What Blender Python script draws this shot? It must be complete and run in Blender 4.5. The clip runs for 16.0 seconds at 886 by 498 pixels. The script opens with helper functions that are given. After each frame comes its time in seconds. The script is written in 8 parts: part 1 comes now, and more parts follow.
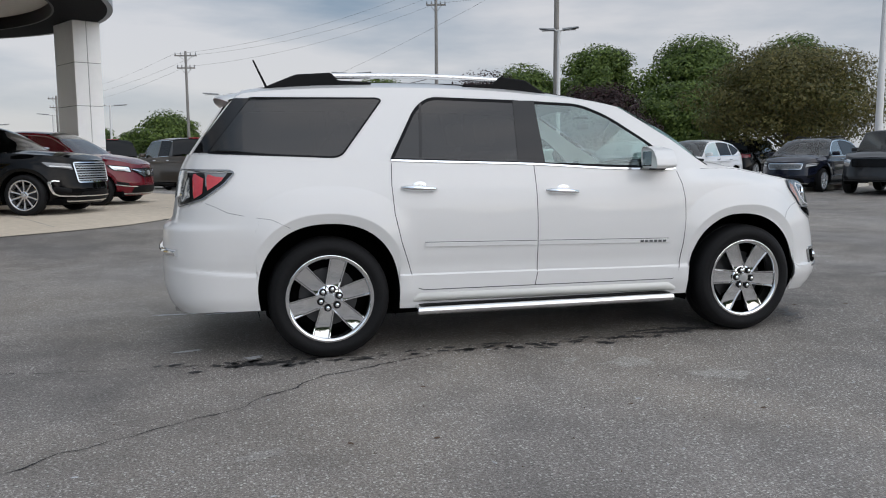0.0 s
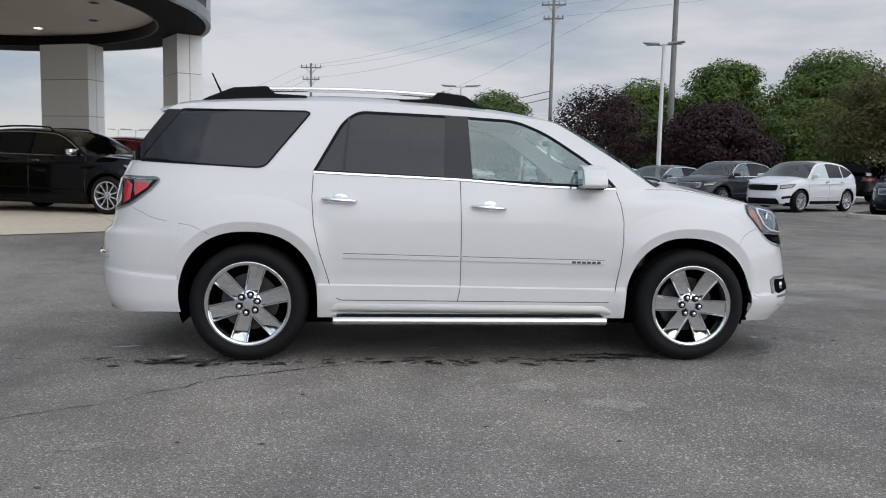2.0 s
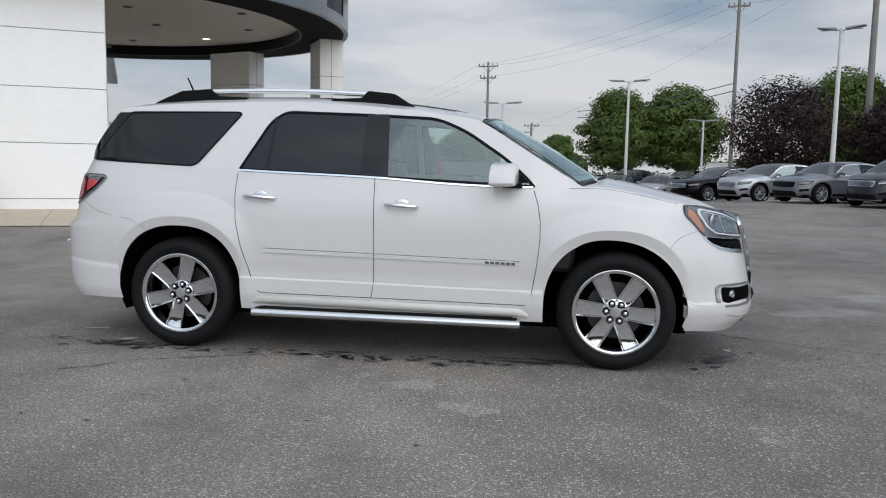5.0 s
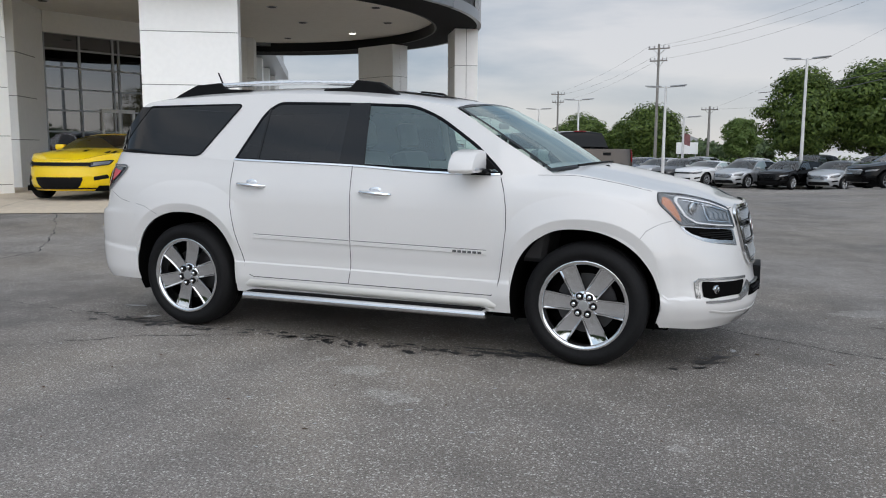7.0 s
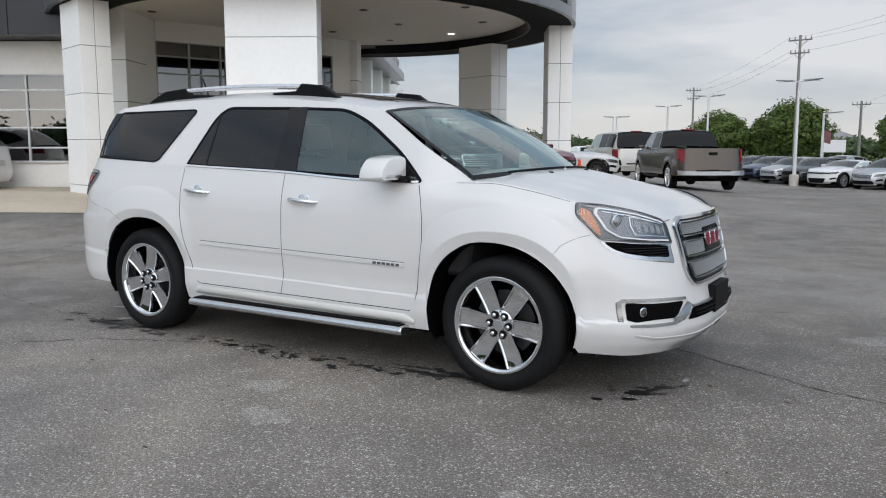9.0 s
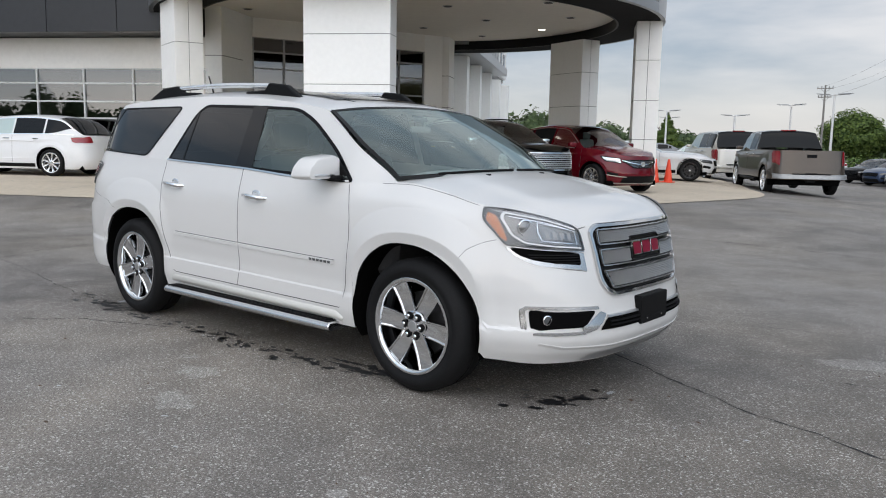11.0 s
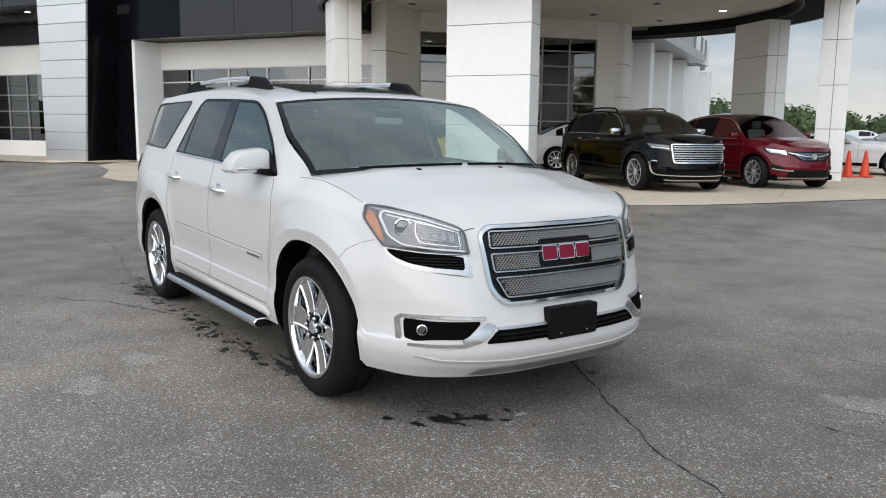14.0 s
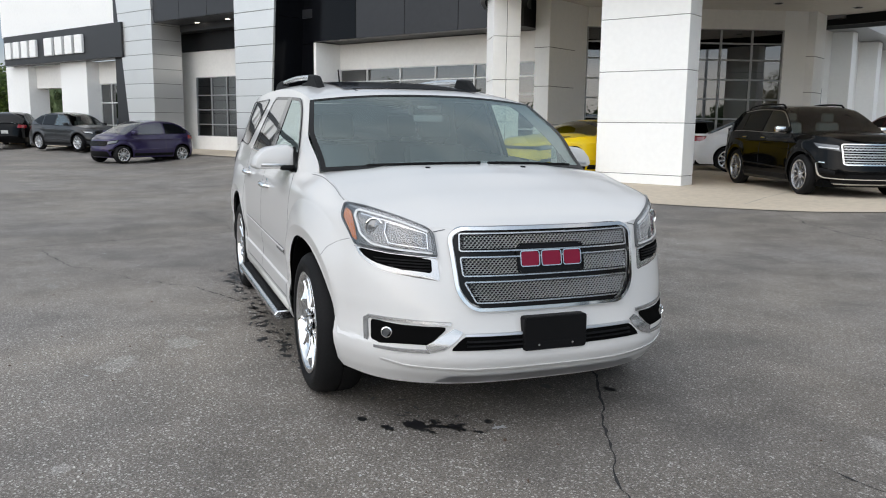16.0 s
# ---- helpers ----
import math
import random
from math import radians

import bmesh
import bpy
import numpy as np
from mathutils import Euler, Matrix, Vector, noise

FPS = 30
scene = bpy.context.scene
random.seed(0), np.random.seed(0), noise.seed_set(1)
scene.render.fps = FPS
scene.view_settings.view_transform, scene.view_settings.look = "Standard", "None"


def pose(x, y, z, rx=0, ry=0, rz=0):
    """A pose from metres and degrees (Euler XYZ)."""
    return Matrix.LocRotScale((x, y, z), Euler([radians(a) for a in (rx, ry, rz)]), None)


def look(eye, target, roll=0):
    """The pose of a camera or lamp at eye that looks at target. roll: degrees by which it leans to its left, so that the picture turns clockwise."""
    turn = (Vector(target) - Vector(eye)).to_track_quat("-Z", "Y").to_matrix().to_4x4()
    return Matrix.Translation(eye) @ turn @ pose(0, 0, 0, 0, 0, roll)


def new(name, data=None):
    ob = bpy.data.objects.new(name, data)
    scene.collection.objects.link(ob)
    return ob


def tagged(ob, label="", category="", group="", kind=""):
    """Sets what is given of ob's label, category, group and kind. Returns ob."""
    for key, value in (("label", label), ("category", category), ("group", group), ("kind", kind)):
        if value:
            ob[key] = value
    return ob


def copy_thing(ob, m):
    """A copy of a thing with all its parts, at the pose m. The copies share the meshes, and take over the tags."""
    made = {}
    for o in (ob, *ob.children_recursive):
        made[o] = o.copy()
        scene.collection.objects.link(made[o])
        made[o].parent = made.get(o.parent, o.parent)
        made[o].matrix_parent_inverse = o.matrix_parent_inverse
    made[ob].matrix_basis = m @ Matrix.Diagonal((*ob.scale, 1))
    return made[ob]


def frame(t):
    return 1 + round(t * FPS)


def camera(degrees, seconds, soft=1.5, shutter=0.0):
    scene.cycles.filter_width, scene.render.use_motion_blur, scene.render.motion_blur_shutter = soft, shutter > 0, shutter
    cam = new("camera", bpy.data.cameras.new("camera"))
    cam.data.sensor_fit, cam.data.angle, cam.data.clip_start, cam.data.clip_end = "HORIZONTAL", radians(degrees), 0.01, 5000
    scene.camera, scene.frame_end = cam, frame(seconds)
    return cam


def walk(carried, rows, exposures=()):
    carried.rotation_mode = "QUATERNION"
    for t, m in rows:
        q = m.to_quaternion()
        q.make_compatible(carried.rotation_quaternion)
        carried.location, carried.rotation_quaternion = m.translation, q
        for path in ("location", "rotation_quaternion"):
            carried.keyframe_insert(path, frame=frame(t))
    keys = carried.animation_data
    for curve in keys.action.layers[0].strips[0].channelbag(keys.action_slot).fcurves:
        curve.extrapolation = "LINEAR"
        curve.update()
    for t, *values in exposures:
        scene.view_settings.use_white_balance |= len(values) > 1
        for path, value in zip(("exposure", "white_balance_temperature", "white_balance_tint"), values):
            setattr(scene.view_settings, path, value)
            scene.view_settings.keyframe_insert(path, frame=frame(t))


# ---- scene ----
cam = camera(58.0, 16.0, 1.05)
PATH = [
    (0, (-2.069, -6.041, 1.288), (-1.572, -4.118, 1.057), -0.4),
    (0.5, (-1.693, -6.131, 1.281), (-1.264, -4.19, 1.058), -0.0),
    (1, (-1.369, -6.145, 1.286), (-1.011, -4.189, 1.073), 0.5),
    (1.5, (-1.061, -6.188, 1.291), (-0.787, -4.218, 1.085), 0.9),
    (2, (-0.73, -6.295, 1.308), (-0.542, -4.314, 1.106), 1.2),
    (2.5, (-0.428, -6.316, 1.31), (-0.324, -4.329, 1.108), 1.3),
    (3, (-0.149, -6.309, 1.314), (-0.121, -4.32, 1.113), 1.3),
    (3.5, (0.166, -6.38, 1.329), (0.123, -4.391, 1.124), 1.2),
    (4, (0.46, -6.361, 1.312), (0.345, -4.375, 1.106), 1.0),
    (4.2, (0.588, -6.324, 1.323), (0.441, -4.34, 1.115), 1.0),
    (6.5, (2.21, -6.045, 1.357), (1.585, -4.161, 1.113), 0.7),
    (7, (2.488, -5.845, 1.357), (1.76, -4.0, 1.105), 0.3),
    (7.5, (2.778, -5.651, 1.356), (1.964, -3.842, 1.102), -0.1),
    (8, (3.082, -5.436, 1.377), (2.187, -3.666, 1.123), -0.4),
    (8.5, (3.284, -5.146, 1.385), (2.317, -3.414, 1.132), -0.3),
    (9, (3.565, -4.963, 1.4), (2.532, -3.27, 1.145), 0.0),
    (9.2, (3.682, -4.891, 1.412), (2.622, -3.214, 1.156), 0.3),
    (11.3, (4.589, -4.19, 1.448), (3.279, -2.702, 1.18), 0.9),
    (11.5, (4.631, -4.092, 1.444), (3.293, -2.629, 1.178), 0.8),
    (12, (4.765, -3.88, 1.444), (3.364, -2.479, 1.171), 0.7),
    (12.5, (4.989, -3.665, 1.465), (3.528, -2.327, 1.189), 0.6),
    (13, (5.136, -3.397, 1.459), (3.621, -2.123, 1.176), 0.6),
    (13.5, (5.245, -3.12, 1.462), (3.677, -1.913, 1.172), 0.7),
    (14, (5.427, -2.833, 1.472), (3.801, -1.707, 1.174), 0.6),
    (14.5, (5.517, -2.565, 1.464), (3.833, -1.53, 1.159), 0.6),
    (15, (5.549, -2.302, 1.476), (3.807, -1.371, 1.167), 0.8),
    (15.5, (5.71, -2.056, 1.496), (3.913, -1.236, 1.184), 0.7),
    (16, (5.804, -1.831, 1.483), (3.957, -1.129, 1.174), 0.7),
]
walk(cam, [(t, look(eye, target, roll)) for t, eye, target, roll in PATH],
     [(0.0, -0.05, 6780, 14.2), (4.0, -0.05, 6780, 14.2), (8.0, 0.05, 6820, 14), (11.5, 0.15, 6880, 14), (14.0, 0.21, 6990, 14), (16.0, 0.22, 6960, 13.5)])

# ---- world, sun, exposure ----
world = bpy.data.worlds.new("overcast_sky")
scene.world = world
world.use_nodes = True
wn, wl = world.node_tree.nodes, world.node_tree.links
wn.clear()
w_out = wn.new("ShaderNodeOutputWorld")
w_bg = wn.new("ShaderNodeBackground")
w_co = wn.new("ShaderNodeTexCoord")
w_sky = wn.new("ShaderNodeTexSky")
w_sky.sky_type = "NISHITA"
w_sky.sun_disc = False
w_sky.sun_elevation = radians(25)
w_sky.sun_rotation = radians(145)
w_map = wn.new("ShaderNodeMapping")
w_map.inputs["Scale"].default_value = (1.0, 1.0, 4.5)
w_noise = wn.new("ShaderNodeTexNoise")
w_noise.inputs["Scale"].default_value = 1.5
w_noise.inputs["Detail"].default_value = 7
w_noise.inputs["Roughness"].default_value = 0.52
w_sep = wn.new("ShaderNodeSeparateXYZ")
w_ramp = wn.new("ShaderNodeValToRGB")
w_ramp.color_ramp.elements[0].position, w_ramp.color_ramp.elements[0].color = 0.47, (0.225, 0.315, 0.415, 1)
w_ramp.color_ramp.elements[1].position, w_ramp.color_ramp.elements[1].color = 0.65, (0.60, 0.635, 0.675, 1)
w_hor = wn.new("ShaderNodeValToRGB")
w_hor.color_ramp.elements[0].position, w_hor.color_ramp.elements[0].color = 0.0, (1, 1, 1, 1)
w_hor.color_ramp.elements[1].position, w_hor.color_ramp.elements[1].color = 0.09, (0, 0, 0, 1)
w_mixh = wn.new("ShaderNodeMixRGB")
w_mixh.inputs["Color2"].default_value = (0.62, 0.645, 0.655, 1)
w_mixs = wn.new("ShaderNodeMixRGB")
w_mixs.inputs["Fac"].default_value = 0.012
wl.new(w_co.outputs["Generated"], w_map.inputs["Vector"])
wl.new(w_map.outputs["Vector"], w_noise.inputs["Vector"])
wl.new(w_noise.outputs["Fac"], w_ramp.inputs["Fac"])
wl.new(w_co.outputs["Generated"], w_sep.inputs["Vector"])
wl.new(w_sep.outputs["Z"], w_hor.inputs["Fac"])
wl.new(w_hor.outputs["Color"], w_mixh.inputs["Fac"])
# the cloud lies even overhead and streaky towards the skyline
w_even = wn.new("ShaderNodeMapRange")
w_even.inputs["From Min"].default_value, w_even.inputs["From Max"].default_value = 0.3, 0.8
w_even.inputs["To Min"].default_value, w_even.inputs["To Max"].default_value = 0.0, 0.6
wl.new(w_sep.outputs["Z"], w_even.inputs["Value"])
w_calm = wn.new("ShaderNodeMixRGB")
w_calm.inputs["Color2"].default_value = (0.43, 0.475, 0.52, 1)
wl.new(w_even.outputs["Result"], w_calm.inputs["Fac"])
wl.new(w_ramp.outputs["Color"], w_calm.inputs["Color1"])
wl.new(w_calm.outputs["Color"], w_mixh.inputs["Color1"])
wl.new(w_mixh.outputs["Color"], w_mixs.inputs["Color1"])
wl.new(w_sky.outputs["Color"], w_mixs.inputs["Color2"])
w_up = wn.new("ShaderNodeMapRange")
w_up.inputs["From Min"].default_value, w_up.inputs["From Max"].default_value = 0.18, 0.85
w_up.inputs["To Min"].default_value, w_up.inputs["To Max"].default_value = 1.0, 1.3
wl.new(w_sep.outputs["Z"], w_up.inputs["Value"])
w_gain = wn.new("ShaderNodeMixRGB")
w_gain.blend_type, w_gain.inputs["Fac"].default_value = "MULTIPLY", 1
wl.new(w_mixs.outputs["Color"], w_gain.inputs["Color1"])
wl.new(w_up.outputs["Result"], w_gain.inputs["Color2"])
# the cloud is brighter round the hidden sun
w_dot = wn.new("ShaderNodeVectorMath")
w_dot.operation = "DOT_PRODUCT"
w_dot.inputs[1].default_value = Vector((7, -10, 4.6)).normalized()
wl.new(w_co.outputs["Generated"], w_dot.inputs[0])
w_aur = wn.new("ShaderNodeMapRange")
w_aur.interpolation_type = "SMOOTHSTEP"
w_aur.inputs["From Min"].default_value, w_aur.inputs["From Max"].default_value = -0.05, 1.0
w_aur.inputs["To Min"].default_value, w_aur.inputs["To Max"].default_value = 1.0, 2.6
wl.new(w_dot.outputs["Value"], w_aur.inputs["Value"])
w_warm = wn.new("ShaderNodeMixRGB")
w_warm.blend_type, w_warm.inputs["Fac"].default_value = "MULTIPLY", 1
wl.new(w_gain.outputs["Color"], w_warm.inputs["Color1"])
wl.new(w_aur.outputs["Result"], w_warm.inputs["Color2"])
wl.new(w_warm.outputs["Color"], w_bg.inputs["Color"])
w_bg.inputs["Strength"].default_value = 1.0
wl.new(w_bg.outputs["Background"], w_out.inputs["Surface"])

sun = new("sun", bpy.data.lights.new("sun", "SUN"))
sun.data.energy, sun.data.angle, sun.data.color = 0.68, radians(90), (1.0, 0.91, 0.80)
sun.matrix_world = look((7, -10, 5.6), (0, 0, 0))


# ---- material helpers ----
def nodes_of(name):
    m = bpy.data.materials.new(name)
    m.use_nodes = True
    nt = m.node_tree
    return m, nt.nodes, nt.links, nt.nodes["Principled BSDF"]


def mat(name, color, rough=0.5, metal=0.0, var=0.0, scale=6.0, bump=0.0, bscale=60.0, coat=0.0, spec=0.5, emit=0.0, vary=0.0):
    """Principled surface with two-scale colour variation and fine relief in object space."""
    m, n, l, b = nodes_of(name)
    b.inputs["Base Color"].default_value = (*color, 1)
    b.inputs["Roughness"].default_value = rough
    b.inputs["Metallic"].default_value = metal
    b.inputs["Coat Weight"].default_value = coat
    b.inputs["Coat Roughness"].default_value = 0.03
    b.inputs["Specular IOR Level"].default_value = spec
    if emit:
        b.inputs["Emission Color"].default_value = (*color, 1)
        b.inputs["Emission Strength"].default_value = emit
    co = n.new("ShaderNodeTexCoord")
    if var or vary:
        t1, t2, mx = n.new("ShaderNodeTexNoise"), n.new("ShaderNodeTexNoise"), n.new("ShaderNodeMath")
        t1.inputs["Scale"].default_value, t1.inputs["Detail"].default_value = scale * 0.15, 5
        t2.inputs["Scale"].default_value, t2.inputs["Detail"].default_value = scale * 3, 6
        l.new(co.outputs["Object"], t1.inputs["Vector"])
        l.new(co.outputs["Object"], t2.inputs["Vector"])
        l.new(t1.outputs["Fac"], mx.inputs[0])
        l.new(t2.outputs["Fac"], mx.inputs[1])
        last = mx.outputs[0]
        if vary:
            inf, m3 = n.new("ShaderNodeObjectInfo"), n.new("ShaderNodeMath")
            m3.operation = "MULTIPLY_ADD"
            m3.inputs[1].default_value = vary / max(var, 0.01)
            l.new(inf.outputs["Random"], m3.inputs[0])
            l.new(last, m3.inputs[2])
            last = m3.outputs[0]
        r = n.new("ShaderNodeMapRange")
        r.inputs["From Min"].default_value, r.inputs["From Max"].default_value = 0.6, 1.4
        r.inputs["To Min"].default_value, r.inputs["To Max"].default_value = 1 - var, 1 + var
        l.new(last, r.inputs["Value"])
        mul = n.new("ShaderNodeMixRGB")
        mul.blend_type, mul.inputs["Fac"].default_value = "MULTIPLY", 1
        mul.inputs["Color1"].default_value = (*color, 1)
        l.new(r.outputs["Result"], mul.inputs["Color2"])
        l.new(mul.outputs["Color"], b.inputs["Base Color"])
    if bump:
        tb, bp = n.new("ShaderNodeTexNoise"), n.new("ShaderNodeBump")
        tb.inputs["Scale"].default_value, tb.inputs["Detail"].default_value = bscale, 4
        bp.inputs["Strength"].default_value, bp.inputs["Distance"].default_value = bump, 0.01
        l.new(co.outputs["Object"], tb.inputs["Vector"])
        l.new(tb.outputs["Fac"], bp.inputs["Height"])
        l.new(bp.outputs["Normal"], b.inputs["Normal"])
    return m


def glass(name, tint, f0=0.042, gain=(1.0, 1.0, 1.0)):
    """Thin pane: tinted straight-through light and a reflection that grows towards grazing."""
    m, n, l, b = nodes_of(name)
    n.remove(b)
    tr, gl, mx, lw = n.new("ShaderNodeBsdfTransparent"), n.new("ShaderNodeBsdfGlossy"), n.new("ShaderNodeMixShader"), n.new("ShaderNodeLayerWeight")
    tr.inputs["Color"].default_value = (*tint, 1)
    gl.inputs["Roughness"].default_value = 0.012
    gl.inputs["Color"].default_value = (*gain, 1)
    lw.inputs["Blend"].default_value = 0.5
    pw, ma = n.new("ShaderNodeMath"), n.new("ShaderNodeMath")
    pw.operation, pw.inputs[1].default_value = "POWER", 3.8
    ma.operation, ma.inputs[1].default_value, ma.inputs[2].default_value = "MULTIPLY_ADD", 1 - f0, f0
    l.new(lw.outputs["Facing"], pw.inputs[0])
    l.new(pw.outputs[0], ma.inputs[0])
    l.new(ma.outputs[0], mx.inputs["Fac"])
    l.new(tr.outputs["BSDF"], mx.inputs[1])
    l.new(gl.outputs["BSDF"], mx.inputs[2])
    l.new(mx.outputs["Shader"], n["Material Output"].inputs["Surface"])
    return m


def asphalt_mat(name="asphalt", dark=(0.101, 0.092, 0.083), light=(0.226, 0.203, 0.181), stones=0.74):
    """Worn asphalt: patchy binder, brown and blue-grey areas, pale stones of several sizes."""
    m, n, l, b = nodes_of(name)
    co = n.new("ShaderNodeTexCoord")

    def noise(scale, detail, rough=0.5):
        t = n.new("ShaderNodeTexNoise")
        t.inputs["Scale"].default_value, t.inputs["Detail"].default_value, t.inputs["Roughness"].default_value = scale, detail, rough
        l.new(co.outputs["Object"], t.inputs["Vector"])
        return t

    def ramp(src, p0, c0, p1, c1):
        r = n.new("ShaderNodeValToRGB")
        r.color_ramp.elements[0].position, r.color_ramp.elements[0].color = p0, (*c0, 1)
        r.color_ramp.elements[1].position, r.color_ramp.elements[1].color = p1, (*c1, 1)
        l.new(src, r.inputs["Fac"])
        return r.outputs["Color"]

    def mixed(kind, fac, c1, c2):
        x = n.new("ShaderNodeMixRGB")
        x.blend_type = kind
        if isinstance(fac, float):
            x.inputs["Fac"].default_value = fac
        else:
            l.new(fac, x.inputs["Fac"])
        for k, c in (("Color1", c1), ("Color2", c2)):
            if isinstance(c, tuple):
                x.inputs[k].default_value = (*c, 1)
            else:
                l.new(c, x.inputs[k])
        return x.outputs["Color"]
    add = n.new("ShaderNodeMath")
    add.operation, add.inputs[1].default_value = "MULTIPLY_ADD", 0.55
    half = n.new("ShaderNodeMath")
    half.operation, half.inputs[1].default_value = "MULTIPLY", 0.45
    l.new(noise(1.7, 8, 0.6).outputs["Fac"], half.inputs[0])
    l.new(noise(0.24, 5).outputs["Fac"], add.inputs[0])
    l.new(half.outputs[0], add.inputs[2])
    col = ramp(add.outputs[0], 0.37, dark, 0.64, light)
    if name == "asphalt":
        # a broad area round one spot is darker, the rest lighter, with a wandering edge
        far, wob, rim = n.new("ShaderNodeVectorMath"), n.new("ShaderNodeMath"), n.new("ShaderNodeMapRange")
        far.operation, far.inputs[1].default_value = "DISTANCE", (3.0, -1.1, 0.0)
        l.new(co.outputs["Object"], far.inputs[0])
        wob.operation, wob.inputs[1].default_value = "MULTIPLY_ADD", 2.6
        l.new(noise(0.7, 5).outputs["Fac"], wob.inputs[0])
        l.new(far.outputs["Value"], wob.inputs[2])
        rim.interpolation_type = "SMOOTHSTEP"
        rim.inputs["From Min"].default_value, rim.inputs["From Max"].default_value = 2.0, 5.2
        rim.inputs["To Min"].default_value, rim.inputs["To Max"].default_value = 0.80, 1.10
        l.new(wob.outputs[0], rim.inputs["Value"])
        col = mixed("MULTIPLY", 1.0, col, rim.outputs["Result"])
    tint = ramp(noise(0.4, 4).outputs["Fac"], 0.40, (0.995, 0.992, 1.005), 0.60, (1.04, 1.0, 0.94))
    col = mixed("MULTIPLY", 0.9, col, tint)
    worn = ramp(add.outputs[0], 0.42, (0.35, 0.35, 0.35), 0.58, (1, 1, 1))
    grit = ramp(noise(75, 4, 0.65).outputs["Fac"], 0.34, (0.34, 0.34, 0.34), 0.66, (1.62, 1.62, 1.62))
    col = mixed("MULTIPLY", 0.8, col, grit)
    # pale stones in the binder
    height = None
    for scale, cut, amount in ((80, stones, 1.0), (175, stones - 0.04, 0.85)):
        vor, sep = n.new("ShaderNodeTexVoronoi"), n.new("ShaderNodeSeparateColor")
        vor.inputs["Scale"].default_value = scale
        l.new(co.outputs["Object"], vor.inputs["Vector"])
        l.new(vor.outputs["Color"], sep.inputs["Color"])
        on = ramp(sep.outputs["Red"], cut, (0, 0, 0), min(cut + 0.10, 1.0), (amount, amount, amount))
        core = ramp(vor.outputs["Distance"], 0.38, (1, 1, 1), 0.55, (0, 0, 0))
        spot = mixed("MULTIPLY", 1.0, mixed("MULTIPLY", 1.0, on, core), worn)
        pale = ramp(sep.outputs["Green"], 0.0, (0.26, 0.245, 0.225), 1.0, (0.66, 0.635, 0.59))
        col = mixed("MIX", spot, col, pale)
        height = height or vor.outputs["Distance"]
    l.new(col, b.inputs["Base Color"])
    b.inputs["Roughness"].default_value = 0.70
    b.inputs["Specular IOR Level"].default_value = 0.5
    bp = n.new("ShaderNodeBump")
    bp.inputs["Strength"].default_value, bp.inputs["Distance"].default_value = 0.5, 0.005
    l.new(height, bp.inputs["Height"])
    l.new(bp.outputs["Normal"], b.inputs["Normal"])
    return m


def leaf_mat(name, dark, light):
    m, n, l, b = nodes_of(name)
    geo, r = n.new("ShaderNodeNewGeometry"), n.new("ShaderNodeValToRGB")
    r.color_ramp.elements[0].color, r.color_ramp.elements[1].color = (*dark, 1), (*light, 1)
    l.new(geo.outputs["Random Per Island"], r.inputs["Fac"])
    l.new(r.outputs["Color"], b.inputs["Base Color"])
    tl, mx = n.new("ShaderNodeBsdfTranslucent"), n.new("ShaderNodeMixShader")
    mx.inputs["Fac"].default_value = 0.22
    l.new(r.outputs["Color"], tl.inputs["Color"])
    l.new(b.outputs["BSDF"], mx.inputs[1])
    l.new(tl.outputs["BSDF"], mx.inputs[2])
    l.new(mx.outputs["Shader"], n["Material Output"].inputs["Surface"])
    b.inputs["Roughness"].default_value = 0.55
    b.inputs["Specular IOR Level"].default_value = 0.3
    return m


def pearl_mat():
    m, n, l, b = nodes_of("pearl_white_paint")
    co, t = n.new("ShaderNodeTexCoord"), n.new("ShaderNodeTexNoise")
    t.inputs["Scale"].default_value, t.inputs["Detail"].default_value = 900, 1
    l.new(co.outputs["Object"], t.inputs["Vector"])
    r = n.new("ShaderNodeValToRGB")
    r.color_ramp.elements[0].color, r.color_ramp.elements[1].color = (0.635, 0.626, 0.612, 1), (0.695, 0.686, 0.672, 1)
    l.new(t.outputs["Fac"], r.inputs["Fac"])
    l.new(r.outputs["Color"], b.inputs["Base Color"])
    b.inputs["Roughness"].default_value = 0.32
    b.inputs["Coat Weight"].default_value = 0.75
    b.inputs["Coat IOR"].default_value = 1.5
    b.inputs["Coat Roughness"].default_value = 0.02
    return m


